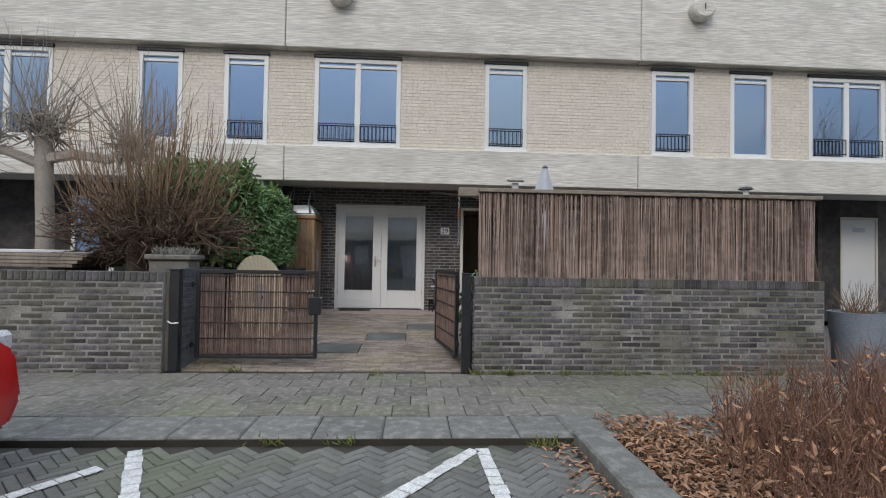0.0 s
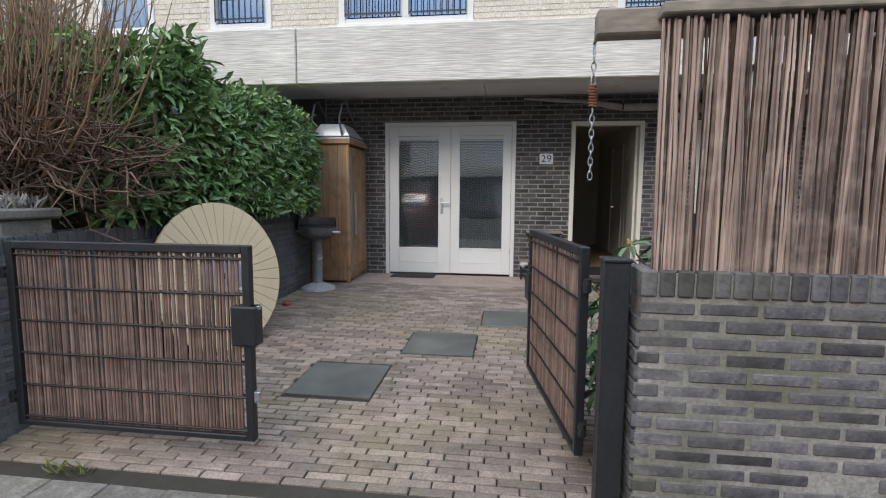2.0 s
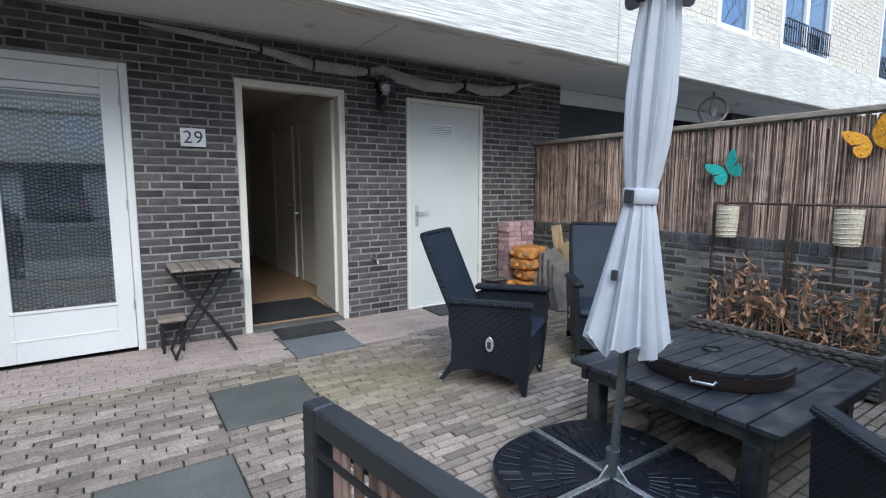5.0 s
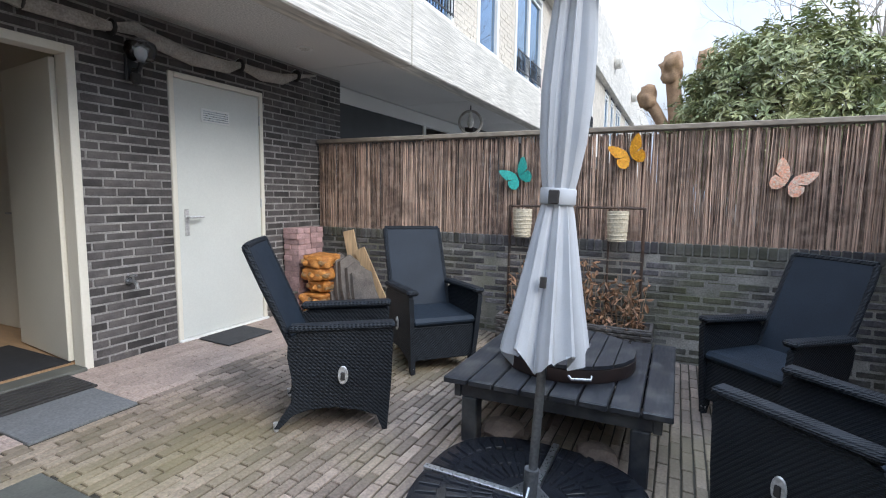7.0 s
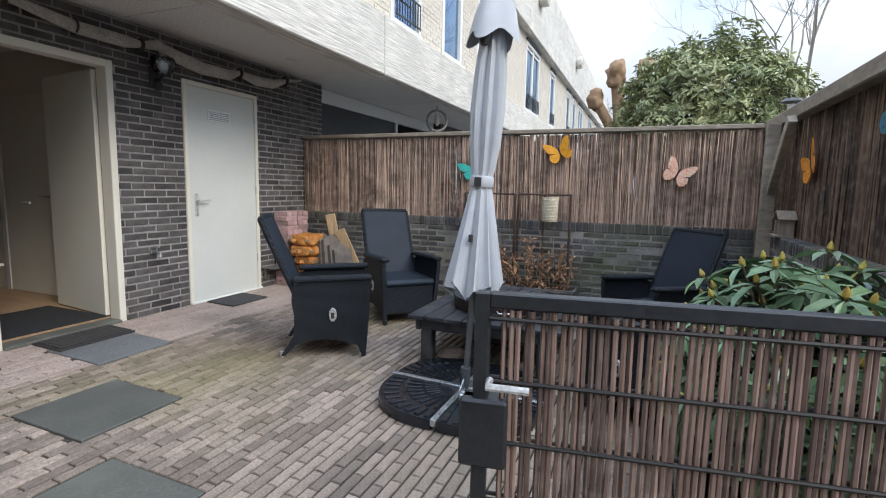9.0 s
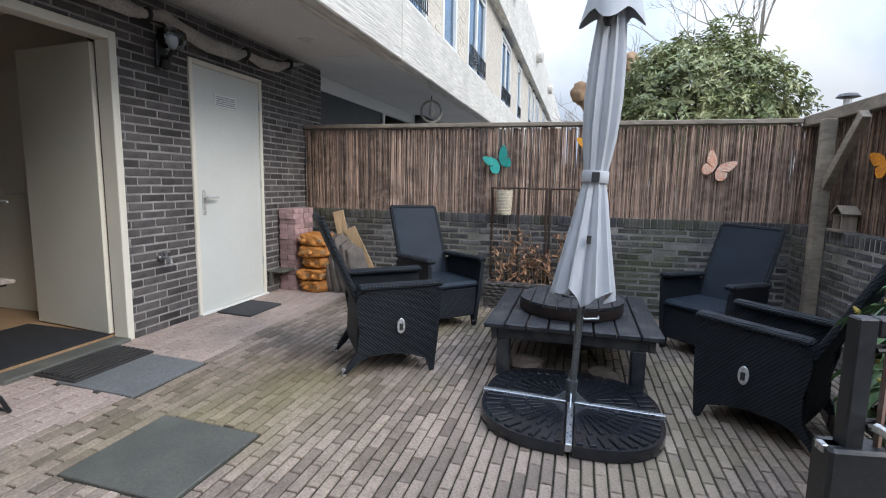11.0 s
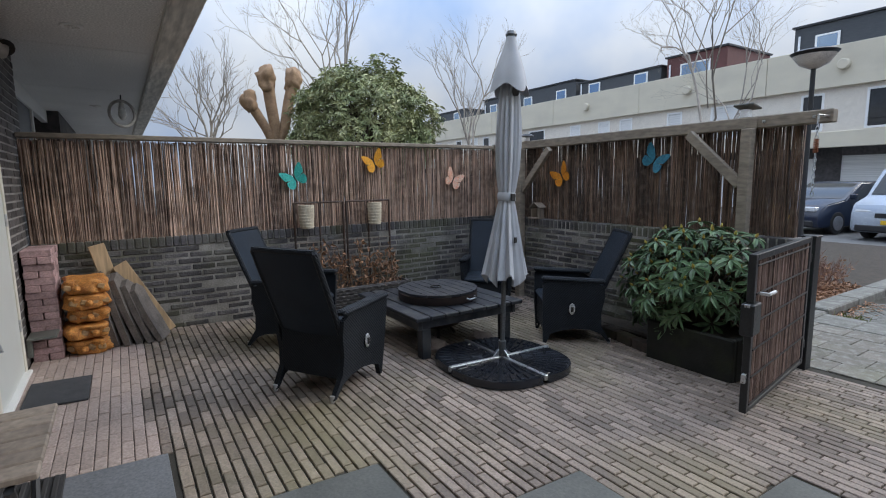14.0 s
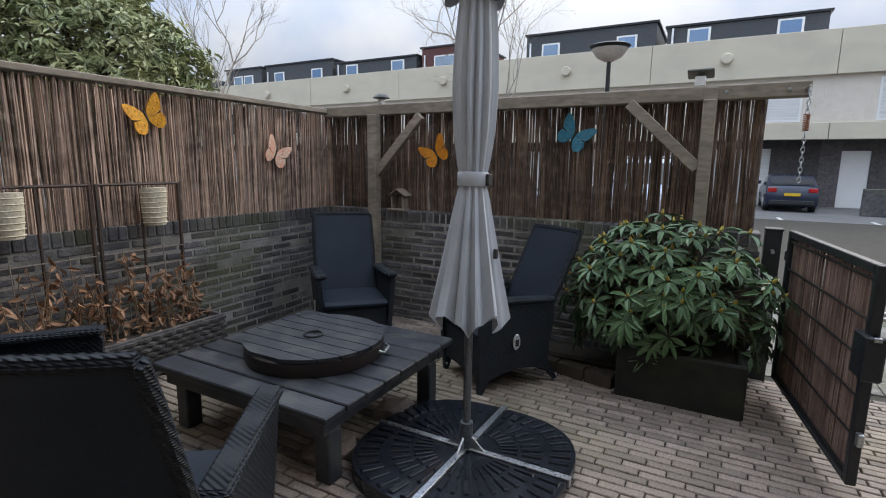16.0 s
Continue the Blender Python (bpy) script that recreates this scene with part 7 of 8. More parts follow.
def car(name, label, m, L, W, H, paint, kind="car"):
    """A parked car: its front looks along +x."""
    c = thing(name, label, "van" if kind == "van" else "car", m=m)
    pr_ = car_profile(L, H, kind)
    bm = bmesh.new()
    rows_ = []
    for sy, inset in ((-1, 0.10), (-1, 0.0), (1, 0.0), (1, 0.10)):
        pass
    n = len(pr_)
    half = W / 2

    def ring(y, shrink):
        out = []
        for x, z in pr_:
            t = max(0, (z - 0.9) / (H - 0.9)) if z > 0.9 else 0
            yy = y * (1 - (0.16 if kind == "car" else 0.10) * t)
            k2 = 1 - shrink
            out.append(bm.verts.new((x * k2, yy, 0.22 + (z - 0.22) * (1 - shrink * 0.6))))
        return out
    rs = [ring(-half, 0.035), ring(-half * 0.93, 0.0), ring(half * 0.93, 0.0), ring(half, 0.035)]
    for a, b in zip(rs, rs[1:]):
        for i in range(n):
            bm.faces.new((a[i], a[(i + 1) % n], b[(i + 1) % n], b[i]))
    bm.faces.new(rs[0][::-1])
    bm.faces.new(rs[-1])
    bmesh.ops.recalc_face_normals(bm, faces=bm.faces)
    bmesh.ops.bevel(bm, geom=list(bm.edges), offset=0.035, segments=2, affect="EDGES", clamp_overlap=True)
    me = bpy.data.meshes.new("car_body")
    bm.to_mesh(me)
    bm.free()
    me.shade_smooth()
    me.set_sharp_from_angle(angle=radians(50))
    me.materials.append(paint)
    body = part("car_body", me, None, c)
    # glass
    if kind == "van":
        ws = [(L / 2 - 1.13, H - 0.14), (L / 2 - 0.66, 1.16)]
        sides = [[(L / 2 - 1.75, 1.12), (L / 2 - 0.95, 1.12), (L / 2 - 1.28, H - 0.2), (L / 2 - 1.75, H - 0.2)]]
    else:
        ws = [(L / 2 - 1.95, H - 0.06), (L / 2 - 1.2, 1.0)]
        sides = [[(L / 2 - 2.9, 0.98), (L / 2 - 1.45, 0.98), (L / 2 - 2.08, H - 0.12), (L / 2 - 2.9, H - 0.09)], [(-L / 2 + 0.6, 0.98), (L / 2 - 2.98, 0.98), (L / 2 - 2.98, H - 0.09), (-L / 2 + 0.95, H - 0.12)]]
        rw_ = [(-L / 2 + 0.72, H - 0.10), (-L / 2 + 0.24, 1.03)]
        (xa, za), (xb, zb) = rw_
        part("rear_window", Shape().add([(xa - 0.02, -half * 0.72, za), (xa - 0.02, half * 0.72, za), (xb - 0.02, half * 0.82, zb), (xb - 0.02, -half * 0.82, zb), (xa + 0.03, -half * 0.72, za), (xa + 0.03, half * 0.72, za), (xb + 0.03, half * 0.82, zb), (xb + 0.03, -half * 0.82, zb)], [(0, 1, 2, 3), (7, 6, 5, 4), (0, 4, 5, 1), (2, 6, 7, 3)]), M["car_glass"], body)
    (xa, za), (xb, zb) = ws
    part("windscreen", Shape().add([(xa + 0.025, -half * 0.76, za), (xa + 0.025, half * 0.76, za), (xb + 0.025, half * 0.84, zb), (xb + 0.025, -half * 0.84, zb), (xa - 0.03, -half * 0.76, za), (xa - 0.03, half * 0.76, za), (xb - 0.03, half * 0.84, zb), (xb - 0.03, -half * 0.84, zb)], [(3, 2, 1, 0), (4, 5, 6, 7), (1, 5, 4, 0), (3, 7, 6, 2)]), M["car_glass"], body)
    for o in sides:
        for sy in (-1, 1):
            yy = sy * half
            v = []
            for x, z in o:
                t = (z - 0.9) / (H - 0.9)
                v.append((x, yy * (1 - (0.16 if kind == "car" else 0.10) * max(0, t)) + sy * 0.004, z))
            v += [(x, y - sy * 0.02, z) for x, y, z in v]
            part("side_window", Shape().add(v, [(0, 1, 2, 3), (7, 6, 5, 4), (0, 4, 5, 1), (1, 5, 6, 2), (2, 6, 7, 3), (3, 7, 4, 0)]), M["car_glass"], body)
    for x in (-L / 2 + 0.78, L / 2 - 0.85):
        for sy in (-1, 1):
            wh = part("wheel", Shape().lathe([(0.20, -0.10), (0.30, -0.10), (0.325, -0.07), (0.325, 0.07), (0.30, 0.10), (0.20, 0.10)], 28, m=pose(x, sy * (half - 0.09), 0.325, 90, 0, 0)), M["tyre"], c)
            part("wheel_rim", Shape().lathe([(0.03, 0.0), (0.205, 0.01), (0.205, 0.03), (0.05, 0.035)], 20, m=pose(x, sy * (half + 0.005), 0.325, -90 * sy, 0, 0)), M["rim"], wh)
    fx = L / 2
    part("grille", Shape().box(fx - 0.03, fx + 0.012, -half * 0.42, half * 0.42, 0.60, 0.72, 0.01), M["black_trim"], body)
    part("bumper", Shape().box(fx - 0.06, fx + 0.02, -half * 0.86, half * 0.86, 0.25, 0.42, 0.03), M["black_trim"], body)
    for sy in (-1, 1):
        part("headlight", Shape().box(fx - 0.20, fx - 0.015, sy * half * 0.52, sy * half * 0.90, 0.66, 0.80, 0.03), M["lamp_clear"], body)
        part("tail_light", Shape().box(-fx - 0.008, -fx + 0.10, sy * half * 0.60, sy * half * 0.93, 0.76, 0.92, 0.02), M["lamp_red"], body)
        part("mirror", Shape().box(fx - 1.35, fx - 1.22, sy * (half + 0.02), sy * (half + 0.19), 1.0, 1.14, 0.03), paint, body)
    part("number_plate", Shape().box(fx + 0.021, fx + 0.03, -0.26, 0.26, 0.44, 0.55, 0.003), M["plate_yellow"], c)
    part("number_plate", Shape().box(-fx - 0.03, -fx - 0.010, -0.26, 0.26, 0.62, 0.73, 0.003), M["plate_yellow"], c)
    part("rear_bumper", Shape().box(-fx - 0.02, -fx + 0.06, -half * 0.86, half * 0.86, 0.28, 0.46, 0.03), M["black_trim"], body)
    if kind == "van":
        for x in (-0.9, 0.1, 0.8):
            part("roof_bar", Shape().box(x, x + 0.05, -half * 0.8, half * 0.8, H + 0.002, H + 0.06, 0.01), M["rim"], c)
    return c


red = mat("red_car_paint", (0.50, 0.012, 0.015), (0.46, 0.01, 0.013), 0.18, scale=3, bump=0.0, grain=0.02)
silver = mat("silver_blue_van_paint", (0.42, 0.47, 0.54), (0.40, 0.45, 0.52), 0.25, metal=0.3, scale=3, bump=0.0, grain=0.02)
darkblue = mat("dark_blue_car_paint", (0.02, 0.028, 0.05), (0.018, 0.025, 0.045), 0.18, scale=3, bump=0.0, grain=0.02)
car("parked_car", "red hatchback parked in the bay", pose(-3.33, 1.35, -0.045, 0, 0, 90), 4.1, 1.74, 1.5, red)
car("parked_van", "silver-blue delivery van parked facing the yard", pose(2.75, -7.9, -0.12, 0, 0, 82), 4.9, 1.92, 1.9, silver, "van")
car("parked_car", "dark hatchback parked beside the van", pose(5.25, -8.0, -0.12, 0, 0, 78), 4.0, 1.72, 1.48, darkblue)
car("parked_car", "dark blue hatchback parked before the garage", pose(-1.55, -15.3, -0.12, 0, 0, -90), 3.9, 1.70, 1.42, darkblue)

# street lamp
sl = thing("street_lamp", "black street lamp with a round glass dish", "street lamp", m=pose(2.9, 0.0, -0.12))
part("pole", Shape().lathe([(0.07, 0), (0.07, 0.6), (0.045, 0.7), (0.038, 3.5), (0.045, 3.55)], 14), M["black_metal"], sl)
hd = part("lamp_head", Shape().lathe([(0.04, 3.52), (0.10, 3.60), (0.33, 3.74), (0.36, 3.77), (0.30, 3.80), (0.02, 3.83)], 32), M["black_metal"], sl)
part("glass_dish", Shape().lathe([(0.06, 3.50), (0.22, 3.58), (0.32, 3.72)], 32), M["spot_lens"], hd, "frosted glass dish")

# tall pot with withered plant beyond the wall
M["pot_grey"] = mat("blue_grey_pot", (0.25, 0.29, 0.34), (0.21, 0.245, 0.29), 0.6, scale=3, bump=0.08)
pt = thing("plant_pot", "tall blue-grey round pot with withered stalks", "plant pot", m=pose(5.42, 5.78, 0))
part("pot", Shape().lathe([(0.23, 0), (0.26, 0.05), (0.30, 0.66), (0.31, 0.70), (0.275, 0.70), (0.26, 0.62)], 30), M["pot_grey"], pt)
part("soil", Shape().lathe([(0.26, 0.60), (0.26, 0.625)], 24), M["soil"], pt)
s = Shape()
q = random.Random(71)
for i in range(90):
    d = (rv(q, 0.35) + Vector((0, 0, 1))).normalized()
    p = Vector((q.gauss(0, 0.09), q.gauss(0, 0.09), 0.61))
    s.tube([p, p + d * q.uniform(0.15, 0.5)], 0.005, 4, 0.002)
part("stalks", s, M["twig"], pt)
dw = solid("driftwood", Shape().tube([(5.1, 5.95, 0.0), (5.06, 5.98, 0.5), (5.14, 6.02, 0.95), (5.04, 6.0, 1.25), (4.98, 5.98, 1.55)], 0.05, 8, 0.025), M["bark"], "bent piece of driftwood standing by the wall", "driftwood")

# neighbour's things behind the left wall
pier = thing("stone_trough", "weathered grey stone trough with silvery plants at the wall end", "trough")
M["trough"] = mat("weathered_stone", (0.21, 0.20, 0.175), (0.14, 0.135, 0.115), 0.9, scale=8, bump=0.6)
part("trough_body", Shape().box(-3.02, -2.58, 5.90, 6.22, TOP - 0.03, TOP + 0.13, 0.01), M["trough"], pier)
part("trough_rim", Shape().box(-3.06, -2.54, 5.86, 6.26, TOP + 0.13, TOP + 0.19, 0.012), M["trough"], pier)
s = Shape()
M["silver_leaf"] = mat("silvery_leaf", (0.30, 0.30, 0.27), (0.22, 0.21, 0.18), 0.9, scale=20, piece=0.3)
for i in range(260):
    add_leaf(s, Vector((q.uniform(-3.0, -2.6), q.uniform(5.92, 6.2), TOP + 0.18)), Vector((q.gauss(0, 0.5), q.gauss(0, 0.5), 1)), rv(q).normalized(), q.uniform(0.06, 0.13), 0.014)
tagged(part("silver_plant_mass", s, M["silver_leaf"], pier), kind="stuff")
solid("log_post", Shape().tube([(-2.665, 5.62, 0), (-2.66, 5.61, 0.55), (-2.67, 5.62, 1.06)], 0.045, 9, 0.04), M["grey_wood"], "weathered round wooden post beside the gate post", "post")
bo = thing("board_stack", "stack of weathered boards with a white edge behind the wall", "boards")
for i in range(5):
    part("board", Shape().box(-7.5, -4.25 + 0.06 * i, 6.5, 7.6, 1.08 + i * 0.045, 1.12 + i * 0.045, 0.004), M["grey_wood"] if i < 4 else M["enamel"], bo)
part("stand", Shape().box(-7.4, -7.2, 6.6, 7.5, 0, 1.078).box(-4.6, -4.4, 6.6, 7.5, 0, 1.078), M["beam"], bo)
solid("wall_between", Shape().box(-4.5, -4.3, 7.8, FAC, -0.1, 1.2), M["wall_mortar"], "plain low wall between front gardens", "wall", kind="structure")

# ================= houses opposite =================
OY = -16.0
M["cream_render"] = mat("cream_concrete_band", (0.66, 0.60, 0.47), (0.60, 0.545, 0.43), 0.8, scale=1.2, fine=60, bump=0.08, grain=0.08, stretch=(0.4, 1, 1.5), stain=((0.52, 0.47, 0.38), 0.4, 0.9))
M["dark_cladding"] = mat("dark_roof_cladding", (0.045, 0.05, 0.055), (0.06, 0.065, 0.07), 0.7, scale=4, fine=30, stretch=(1, 1, 6), bump=0.3)
M["red_cladding"] = mat("red_brown_roof_cladding", (0.11, 0.04, 0.035), (0.09, 0.035, 0.03), 0.7, scale=4, bump=0.2)
M["shutter"] = mat("white_roller_shutter", (0.70, 0.70, 0.68), (0.66, 0.66, 0.64), 0.5, scale=3, fine=8, bump=0.3, stretch=(0.02, 1, 6))
for a in range(-3, 7):
    x = -2.8 + UNIT * a
    h = thing("terraced_house", "cream terraced house opposite with concrete bands and white windows", "house", "houses opposite")
    part("upper_band", Shape().box(x + 0.01, x + UNIT - 0.01, OY - 0.3, OY + 0.1, 5.27, 7.0, 0.015), M["cream_render"], h)
    part("lower_band", Shape().box(x + 0.01, x + UNIT - 0.01, OY - 0.3, OY, 2.73, 3.41, 0.015), M["cream_render"], h)
    wins = [(x + 0.55, x + 1.45), (x + 2.2, x + 3.1), (x + 4.6, x + 5.5)] if a % 2 else [(x + 1.0, x + 2.7), (x + 4.3, x + 5.2)]
    s = Shape()
    wall_with_holes(s, x, x + UNIT, 3.2, 5.4, OY - 0.35, OY - 0.12, [(p, q_, 3.45, 5.1) for p, q_ in wins])
    part("wall", s, M["cream_brick"], h, smooth=False)
    for p, q_ in wins:
        w = part("window", Shape().box(p, p + 0.09, OY - 0.2, OY - 0.09, 3.45, 5.1).box(q_ - 0.09, q_, OY - 0.2, OY - 0.09, 3.45, 5.1).box(p + 0.09, q_ - 0.09, OY - 0.2, OY - 0.09, 5.01, 5.1).box(p + 0.09, q_ - 0.09, OY - 0.2, OY - 0.09, 3.45, 3.54), M["white"], h)
        if rnd.random() < 0.45:
            part("shutter", Shape().box(p + 0.09, q_ - 0.09, OY - 0.16, OY - 0.13, 3.54, 5.01), M["shutter"], w, "lowered white shutter")
        else:
            part("pane", Shape().box(p + 0.09, q_ - 0.09, OY - 0.16, OY - 0.14, 3.54, 5.01), M["car_glass"], w)
            part("railing", Shape().box(p + 0.09, q_ - 0.09, OY - 0.10, OY - 0.085, 3.85, 3.88).box(p + 0.09, q_ - 0.09, OY - 0.10, OY - 0.085, 3.58, 3.61), M["black_metal"], w)
    s = Shape()
    wall_with_holes(s, x, x + UNIT, -0.1, 2.8, OY - 1.5, OY - 1.3, [(x + 1.8, x + 4.2, -0.1, 2.4), (x + 5.2, x + 6.2, -0.1, 2.3)])
    part("ground_wall", s, M["facade_brick"], h, smooth=False)
    part("garage_door", Shape().box(x + 1.8, x + 4.2, OY - 1.42, OY - 1.36, -0.1, 2.4, 0.01), M["shutter"], h, "white garage door")
    part("front_door", Shape().box(x + 5.2, x + 6.2, OY - 1.42, OY - 1.36, -0.1, 2.3, 0.01), M["white"], h)
    part("overhang", Shape().box(x, x + UNIT, OY - 1.5, OY - 0.301, 2.8, 2.9), M["soffit"], h)
    rf = part("roof", Shape().box(x, x + UNIT, OY - 9, OY - 0.301, 6.5, 6.8), M["soffit"], h)
    dr = part("vent_drum", Shape().lathe([(0.20, 0), (0.23, 0.03), (0.23, 0.18), (0.19, 0.22)], 20, m=pose(x + 3.9, OY + 0.1, 6.15, -90, 0, 0)), M["cream_render"], h)
    mt = M["red_cladding"] if a in (2, -1) else M["dark_cladding"]
    e0, e1 = {1: (0.15, 6.9), 2: (3.2, 6.8), 3: (0.25, 6.75)}.get(a, (0.15, 4.1 if a % 2 else 6.6))
    ex0, ex1 = x + e0, x + e1
    if a < 7:
        ext = part("roof_extension", Shape().box(ex0, ex1, OY - 7, OY - 2.3, 6.801, 8.6 if a % 3 else 8.25, 0.02), mt, h)
        part("fascia", Shape().box(ex0 - 0.1, ex1 + 0.1, OY - 7.1, OY - 2.2, 8.602 if a % 3 else 8.252, 8.70 if a % 3 else 8.35, 0.01), M["black_metal"], ext)
        for wx in ((ex0 + 0.9, ex0 + 1.9), (ex1 - 1.9, ex1 - 0.9)):
            w = part("window", Shape().box(wx[0], wx[1], OY - 2.298, OY - 2.24, 7.35, 8.12, 0.01), M["white"], ext)
            part("pane", Shape().box(wx[0] + 0.1, wx[1] - 0.1, OY - 2.238, OY - 2.23, 7.43, 8.04), M["mirror_pane"], w)
        part("drainpipe", Shape().tube([(ex1 - 0.25, OY - 2.22, 6.9), (ex1 - 0.25, OY - 2.22, 8.2)], 0.05, 8), M["enamel"], ext)
solid("garden_wall_opposite", Shape().box(-7.5, -3.6, -13.2, -13.0, -0.12, 0.85, 0.02), M["wall_brick"], "low grey garden wall across the street", "wall", kind="structure")
for i, (x, w) in enumerate(((-6.0, 0.12), (-3.5, 0.12), (-1.0, 0.12), (1.4, 0.12))):
    solid("parking_line", Shape().box(x, x + w, -10.6, -6.2, -0.118, -0.114), M["paint_line"], "white parking bay line across the street", "road marking", "far parking lines", "structure")

# ================= bricks, pavers and tiles =================
def lay(parent, axis, face, out, u0, u1, z0, z1, holes, material, pick=None, L=0.228, course=0.0658, joint=0.014, limit=300, depth=0.03, chamfer=0.003, uneven=0.0):
    """Courses of bricks on a wall face along x or y, proud of the mortar. Whole bricks inside pick=(ua, ub, za, zb) are pieces of their own."""
    full = Shape().box(-(L - joint) / 2, (L - joint) / 2, -depth / 2, depth / 2, -(course - joint) / 2, (course - joint) / 2, chamfer).mesh("brick", material)
    rest, count, row, z = Shape(), 0, 0, z0
    q = random.Random(int(abs(face) * 100) + int(u0 * 10))
    while z + course <= z1 + 0.002:
        u = u0 - (row % 2) * L / 2 - q.uniform(0, 0.04)
        zc = z + course / 2
        while u < u1:
            spans = [(max(u + joint / 2, u0), min(u + L - joint / 2, u1))]
            for h in holes:
                if h[2] < zc < h[3]:
                    nxt = []
                    for a, b in spans:
                        if h[1] <= a or h[0] >= b:
                            nxt.append((a, b))
                        else:
                            if a < h[0] - 0.02:
                                nxt.append((a, h[0] - 0.004))
                            if b > h[1] + 0.02:
                                nxt.append((h[1] + 0.004, b))
                    spans = nxt
            for a, b in spans:
                if b - a < 0.02:
                    continue
                uc, pf = (a + b) / 2, face + out * (q.uniform(-0.003, 0.003) + q.uniform(-0.7, 0.3) * uneven - depth / 2)
                tilt = q.uniform(-0.35, 0.35) + q.uniform(-80, 80) * uneven
                size = Matrix.Diagonal((1 - q.uniform(0, 3) * uneven, 1, 1 - q.uniform(-6, 20) * uneven, 1))
                m = (pose(uc, pf, zc, q.uniform(-150, 150) * uneven, tilt, 0) if axis == "x" else pose(pf, uc, zc, tilt, 0, 90)) @ size
                if b - a > L - joint - 0.002 and count < limit and pick and pick[0] < uc < pick[1] and pick[2] < zc < pick[3]:
                    piece("brick", full, parent, m)
                    count += 1
                else:
                    rest.box(-(b - a) / 2, (b - a) / 2, -depth / 2, depth / 2, -(course - joint) / 2, (course - joint) / 2, chamfer, m=m)
            u += L
        z += course
        row += 1
    if rest.v:
        tagged(part("brickwork", rest, material, parent, smooth=False), kind="stuff")


def rowlock(parent, axis, c0, c1, u0, u1, z0, z1, material, limit=120):
    """The course of bricks on edge along a wall's top."""
    w = 0.066
    n = int((u1 - u0) / w)
    w = (u1 - u0) / n
    half = w / 2 - 0.0045
    me = Shape().box(-half, half, -(c1 - c0) / 2, (c1 - c0) / 2, 0, z1 - z0, 0.006).mesh("brick", material)
    rest = Shape()
    for i in range(n):
        u = u0 + (i + 0.5) * w
        j = rnd.uniform(-0.004, 0.004)
        m = pose(u, (c0 + c1) / 2 + j, z0, 0, rnd.uniform(-1, 1), 0) if axis == "x" else pose((c0 + c1) / 2 + j, u, z0, rnd.uniform(-1, 1), 0, 90)
        if i < limit:
            piece("brick", me, parent, m)
        else:
            rest.box(-half, half, -(c1 - c0) / 2, (c1 - c0) / 2, 0, z1 - z0, 0.006, m=m)
    if rest.v:
        tagged(part("brickwork", rest, material, parent, smooth=False), kind="stuff")


lay(wall_north, "x", FAC, -1, -2.6, 5.0, 0.02, 2.80, [FD, OD, WD], M["facade_brick"], (0.2, 2.75, 0.3, 2.0), uneven=0.003)
lay(upper_wall, "x", UP, -1, -9.4, 13.0, WZ0 - 0.03, 5.27, [(w[0], w[1], WZ0, WZ1) for w in WINDOWS], M["cream_brick"], None, chamfer=0)
BT = TOP - 0.105
lay(front_r, "x", 5.50, -1, 0.68, 4.75, -0.03, BT, [], M["wall_brick"], (0.7, 2.4, 0, 1.1), uneven=0.008, chamfer=0.006)
lay(front_r, "x", 5.702, 1, 0.68, SIDE, -0.03, BT, [], M["wall_brick"], None, uneven=0.008, chamfer=0.006)
lay(front_l, "x", 5.50, -1, -6.5, -2.66, -0.03, BT, [], M["wall_brick"], (-4.6, -2.7, 0, 1.1), limit=200, uneven=0.008, chamfer=0.006)
lay(side_w, "y", SIDE, -1, 5.70, FAC - 0.01, -0.02, BT, [], M["wall_brick"], (7.5, 10.0, 0, 1.1), limit=200, uneven=0.008, chamfer=0.006)
lay(left_w, "y", LEFT, 1, 5.75, FAC - 0.01, -0.02, BT + 0.04, [], M["grey_block"], (8.0, 9.6, 0, 1.1), limit=150, uneven=0.008, chamfer=0.006)
rowlock(front_r, "x", 5.495, 5.70, 0.68, 4.75, BT + 0.004, TOP, M["wall_brick"])
rowlock(front_l, "x", 5.495, 5.70, -6.5, -2.66, BT + 0.004, TOP, M["wall_brick"])
rowlock(side_w, "y", SIDE - 0.005, SIDE + 0.20, 5.71, FAC - 0.01, BT + 0.004, TOP, M["wall_brick"])
rowlock(left_w, "y", LEFT - 0.2, LEFT + 0.005, 5.75, FAC - 0.01, BT + 0.044, TOP + 0.04, M["grey_block"])
end_r = Shape()
for i in range(14):
    end_r.box(0.672, 0.70, 5.505, 5.695, -0.02 + i * 0.0658, 0.031 + i * 0.0658, 0.003)
part("brickwork", end_r, M["wall_brick"], front_r, smooth=False)

# yard paving: long clay bricks in courses along x, with square slabs let in
M["paver_pale"] = mat("pale_worn_paver", (0.40, 0.315, 0.275), (0.345, 0.275, 0.24), 0.85, scale=3, bump=0.3, piece=0.10)
M["slab_pale"] = mat("blue_grey_slab", (0.165, 0.172, 0.18), (0.13, 0.135, 0.14), 0.8, scale=3, bump=0.25)
SLABS = [(-1.30, -0.70, 6.57, 7.16), (-0.69, -0.09, 7.46, 8.05), (-0.08, 0.52, 8.34, 8.93), (0.54, 1.13, 9.20, 9.79), (1.23, 1.82, 10.12, 10.70)]
PL, PW = 0.205, 0.0605


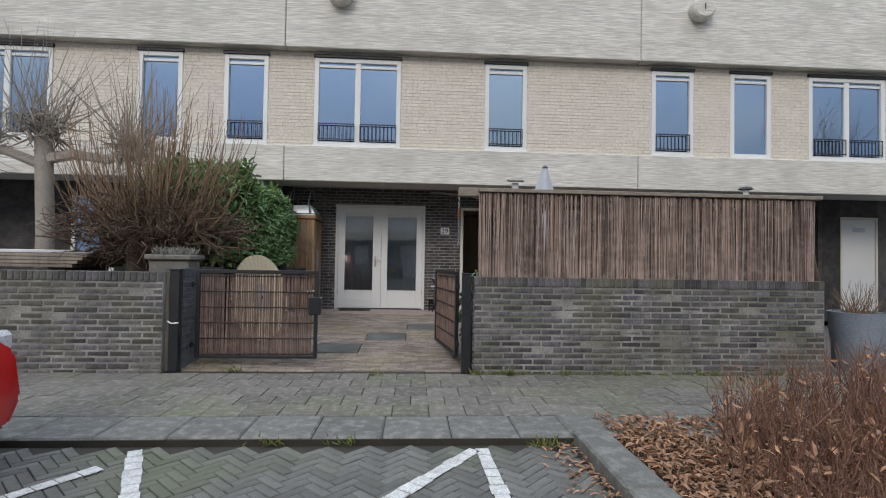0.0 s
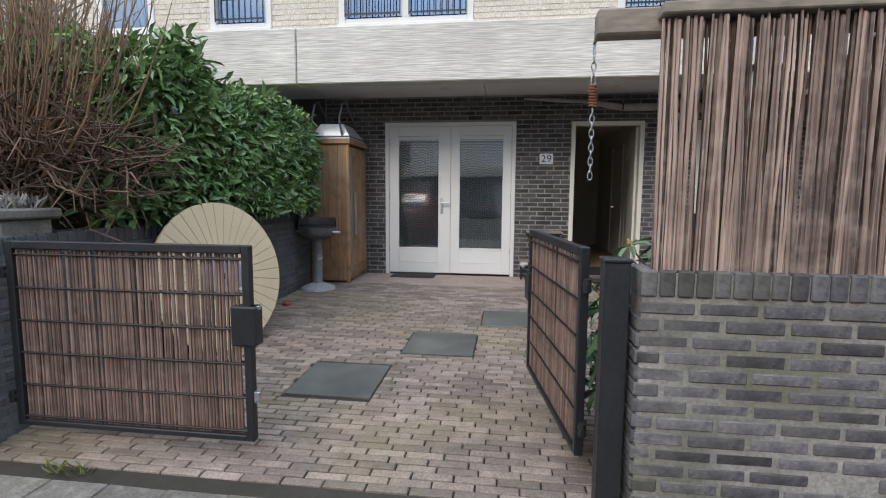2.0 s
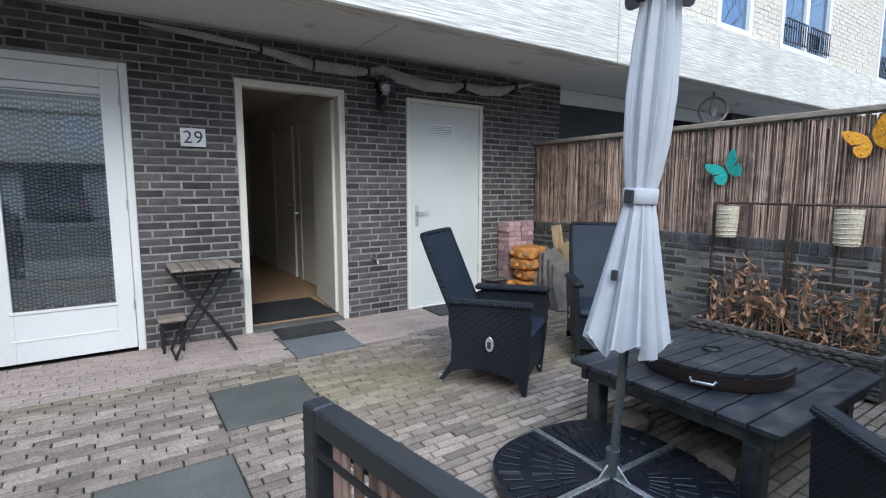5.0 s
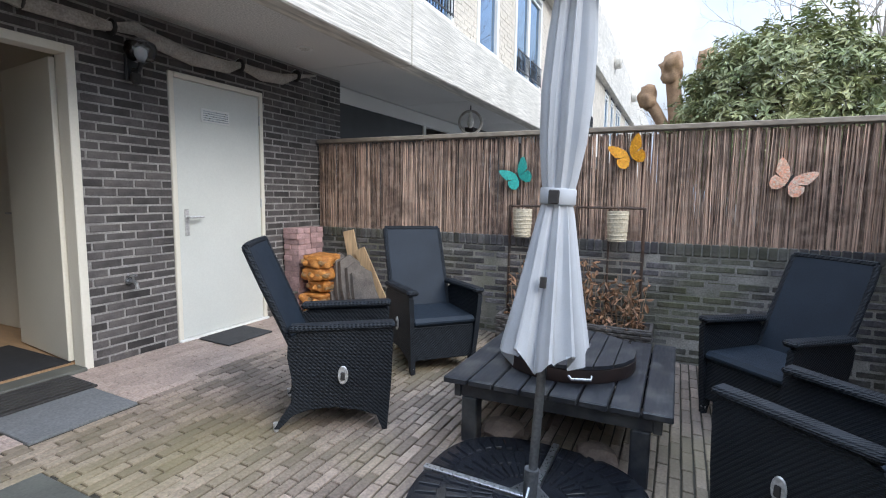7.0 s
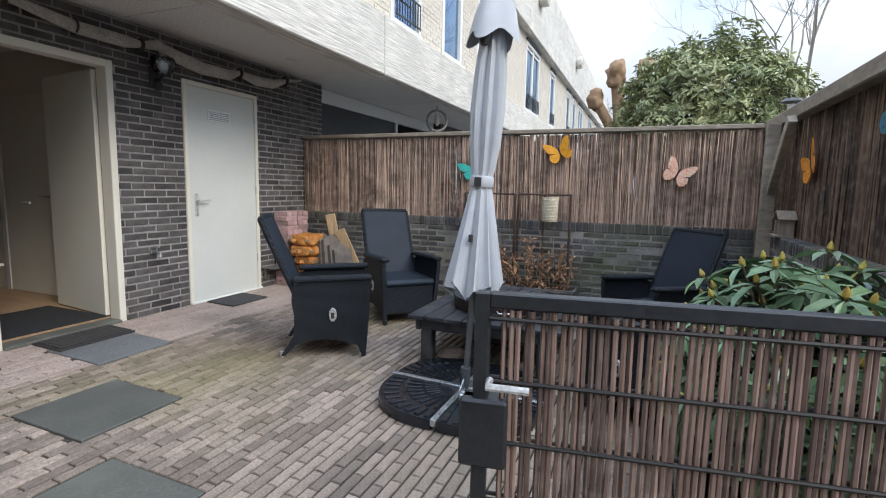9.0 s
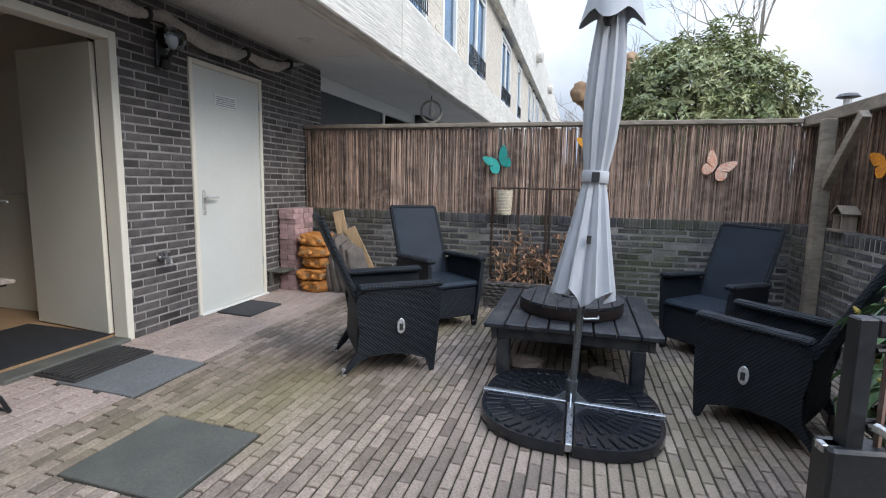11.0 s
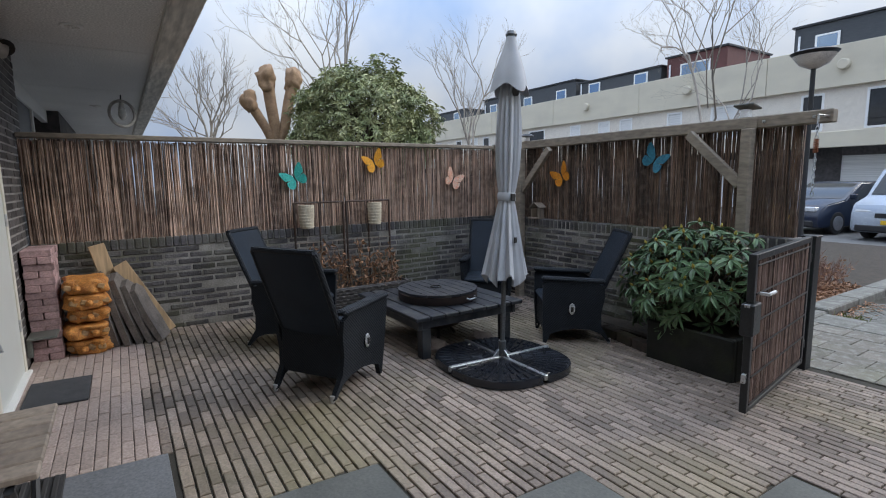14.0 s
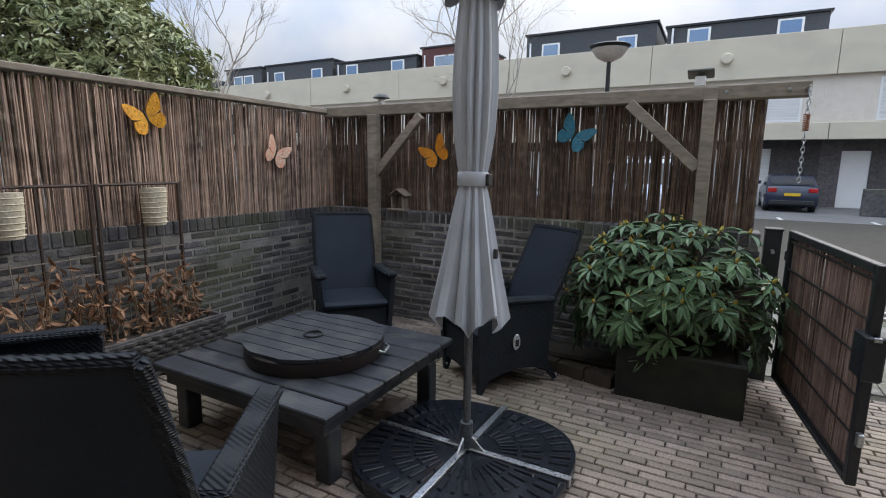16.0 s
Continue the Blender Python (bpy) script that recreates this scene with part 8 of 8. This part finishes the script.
def paver_shape(s, l, w, m):
    """A brick seen from above: chamfered top, open underneath."""
    a, b, c, h = l / 2, w / 2, 0.004, 0.03
    v = [(-a, -b, -h), (a, -b, -h), (a, b, -h), (-a, b, -h), (-a, -b, -c), (a, -b, -c), (a, b, -c), (-a, b, -c), (-a + c, -b + c, 0), (a - c, -b + c, 0), (a - c, b - c, 0), (-a + c, b - c, 0)]
    f = [(8, 9, 10, 11)] + [(i, (i + 1) % 4, (i + 1) % 4 + 4, i + 4) for i in range(4)] + [(i + 4, (i + 1) % 4 + 4, (i + 1) % 4 + 8, i + 8) for i in range(4)]
    s.add([tuple(m @ Vector(p)) for p in v] if m is not None else v, f)


one = Shape()
paver_shape(one, PL - 0.007, PW - 0.009, None)
paver_mesh = one.mesh("paver", M["paver"], False)
rest, pale, count = Shape(), Shape(), 0
y, row = 5.62, 0
while y < FAC - 0.02:
    x = -2.54 - (row * 0.42 % 1.0) * PL + rnd.uniform(-0.03, 0.03)
    yc = y + PW / 2
    while x < SIDE:
        spans = [(max(x, -2.545), min(x + PL, SIDE - 0.005))]
        for s in SLABS:
            if s[2] - 0.02 < yc < s[3] + 0.02:
                nxt = []
                for a, b in spans:
                    if s[1] <= a or s[0] >= b:
                        nxt.append((a, b))
                    else:
                        if a < s[0] - 0.03:
                            nxt.append((a, s[0]))
                        if b > s[1] + 0.03:
                            nxt.append((s[1], b))
                spans = nxt
        for a, b in spans:
            if b - a < 0.03:
                continue
            xc = (a + b) / 2
            m = pose(xc, yc, gz(yc) + rnd.uniform(-0.002, 0.002), 1.78 + rnd.uniform(-0.5, 0.5), rnd.uniform(-0.4, 0.4), rnd.uniform(-0.6, 0.6))
            if yc > 10.17 + 0.03 * math.sin(3 * xc):
                paver_shape(pale, b - a - 0.003, PW - 0.003, m)
            elif b - a > PL - 0.004 and count < 300 and -1.5 < xc < 1.7 and 7.0 < yc < 9.3:
                piece("paver", paver_mesh, yard_floor, m)
                count += 1
            else:
                paver_shape(rest, b - a - rnd.uniform(0.006, 0.012), PW - rnd.uniform(0.007, 0.012), m)
        x += PL
    y += PW
    row += 1
tagged(part("pavers", rest, M["paver"], yard_floor, smooth=False), kind="stuff")
tagged(part("pale_pavers", pale, M["paver_pale"], yard_floor, "pale worn pavers along the house", smooth=False), kind="stuff")
for i, (a, b, c, d) in enumerate(SLABS):
    s = Shape().box(a + 0.005, b - 0.005, c + 0.005, d - 0.005, -0.03, 0.003, 0.004)
    s.v = [(px, py, pz + gz(py)) for px, py, pz in s.v]
    part("slab", s, M["slab_pale"] if i == 4 else M["slab"], yard_floor, "square blue-grey slab before the front door" if i == 4 else "dark grey square concrete slab")

# street tiles, kerb slabs and herringbone
tile = Shape().box(-0.147, 0.147, -0.147, 0.147, -0.04, 0, 0.004).mesh("tile", M["pavement"])
for r in range(5):
    yc = 4.03 + 0.15 + r * 0.294
    for c in range(-22, 26):
        xc = c * 0.3 + (0.15 if r % 2 else 0)
        piece("tile", tile, pavement, pose(xc, yc, rnd.uniform(-0.004, 0.003), rnd.uniform(-0.6, 0.6), rnd.uniform(-0.6, 0.6), rnd.uniform(-0.5, 0.5)))
kerb_me = Shape().box(-0.242, 0.242, -0.235, 0.235, -0.12, 0.004, 0.012).mesh("kerb_slab", M["kerb"])
for c in range(-10, 14):
    piece("kerb_slab", kerb_me, pavement, pose(-0.95 + c * 0.49 + 0.02, 3.775, rnd.uniform(-0.003, 0.004), rnd.uniform(-0.5, 0.5), rnd.uniform(-0.3, 0.3), 0))
hb = Shape()
paver_shape(hb, 0.195, 0.062, None)
hb_me = hb.mesh("road_brick", M["road_brick"], False)
n = 0
hrest = Shape()
for i in range(-60, 60):
    for j in range(-40, 40):
        for rot, dx, dy in ((0, 0.1, 0.0333), (90, 0.2333, -0.0333)):
            # herringbone cell of three-to-one bricks, turned by 45 degrees
            px, py = i * 0.0667 + j * 0.2 + dx, i * 0.0667 - j * 0.2 + dy
            qx, qy = (px - py) * 0.7071 - 0.7, (px + py) * 0.7071 + 2.9
            if -3.4 < qx < 1.06 and 2.3 < qy < 3.46:
                m = pose(qx, qy, -0.046 + rnd.uniform(-0.003, 0.003), rnd.uniform(-0.7, 0.7), rnd.uniform(-0.7, 0.7), rot + 45)
                if n < 300 and qy > 2.55:
                    piece("road_brick", hb_me, road, m)
                    n += 1
                else:
                    paver_shape(hrest, 0.195, 0.062, m)
tagged(part("road_bricks", hrest, M["road_brick"], road, smooth=False), kind="stuff")
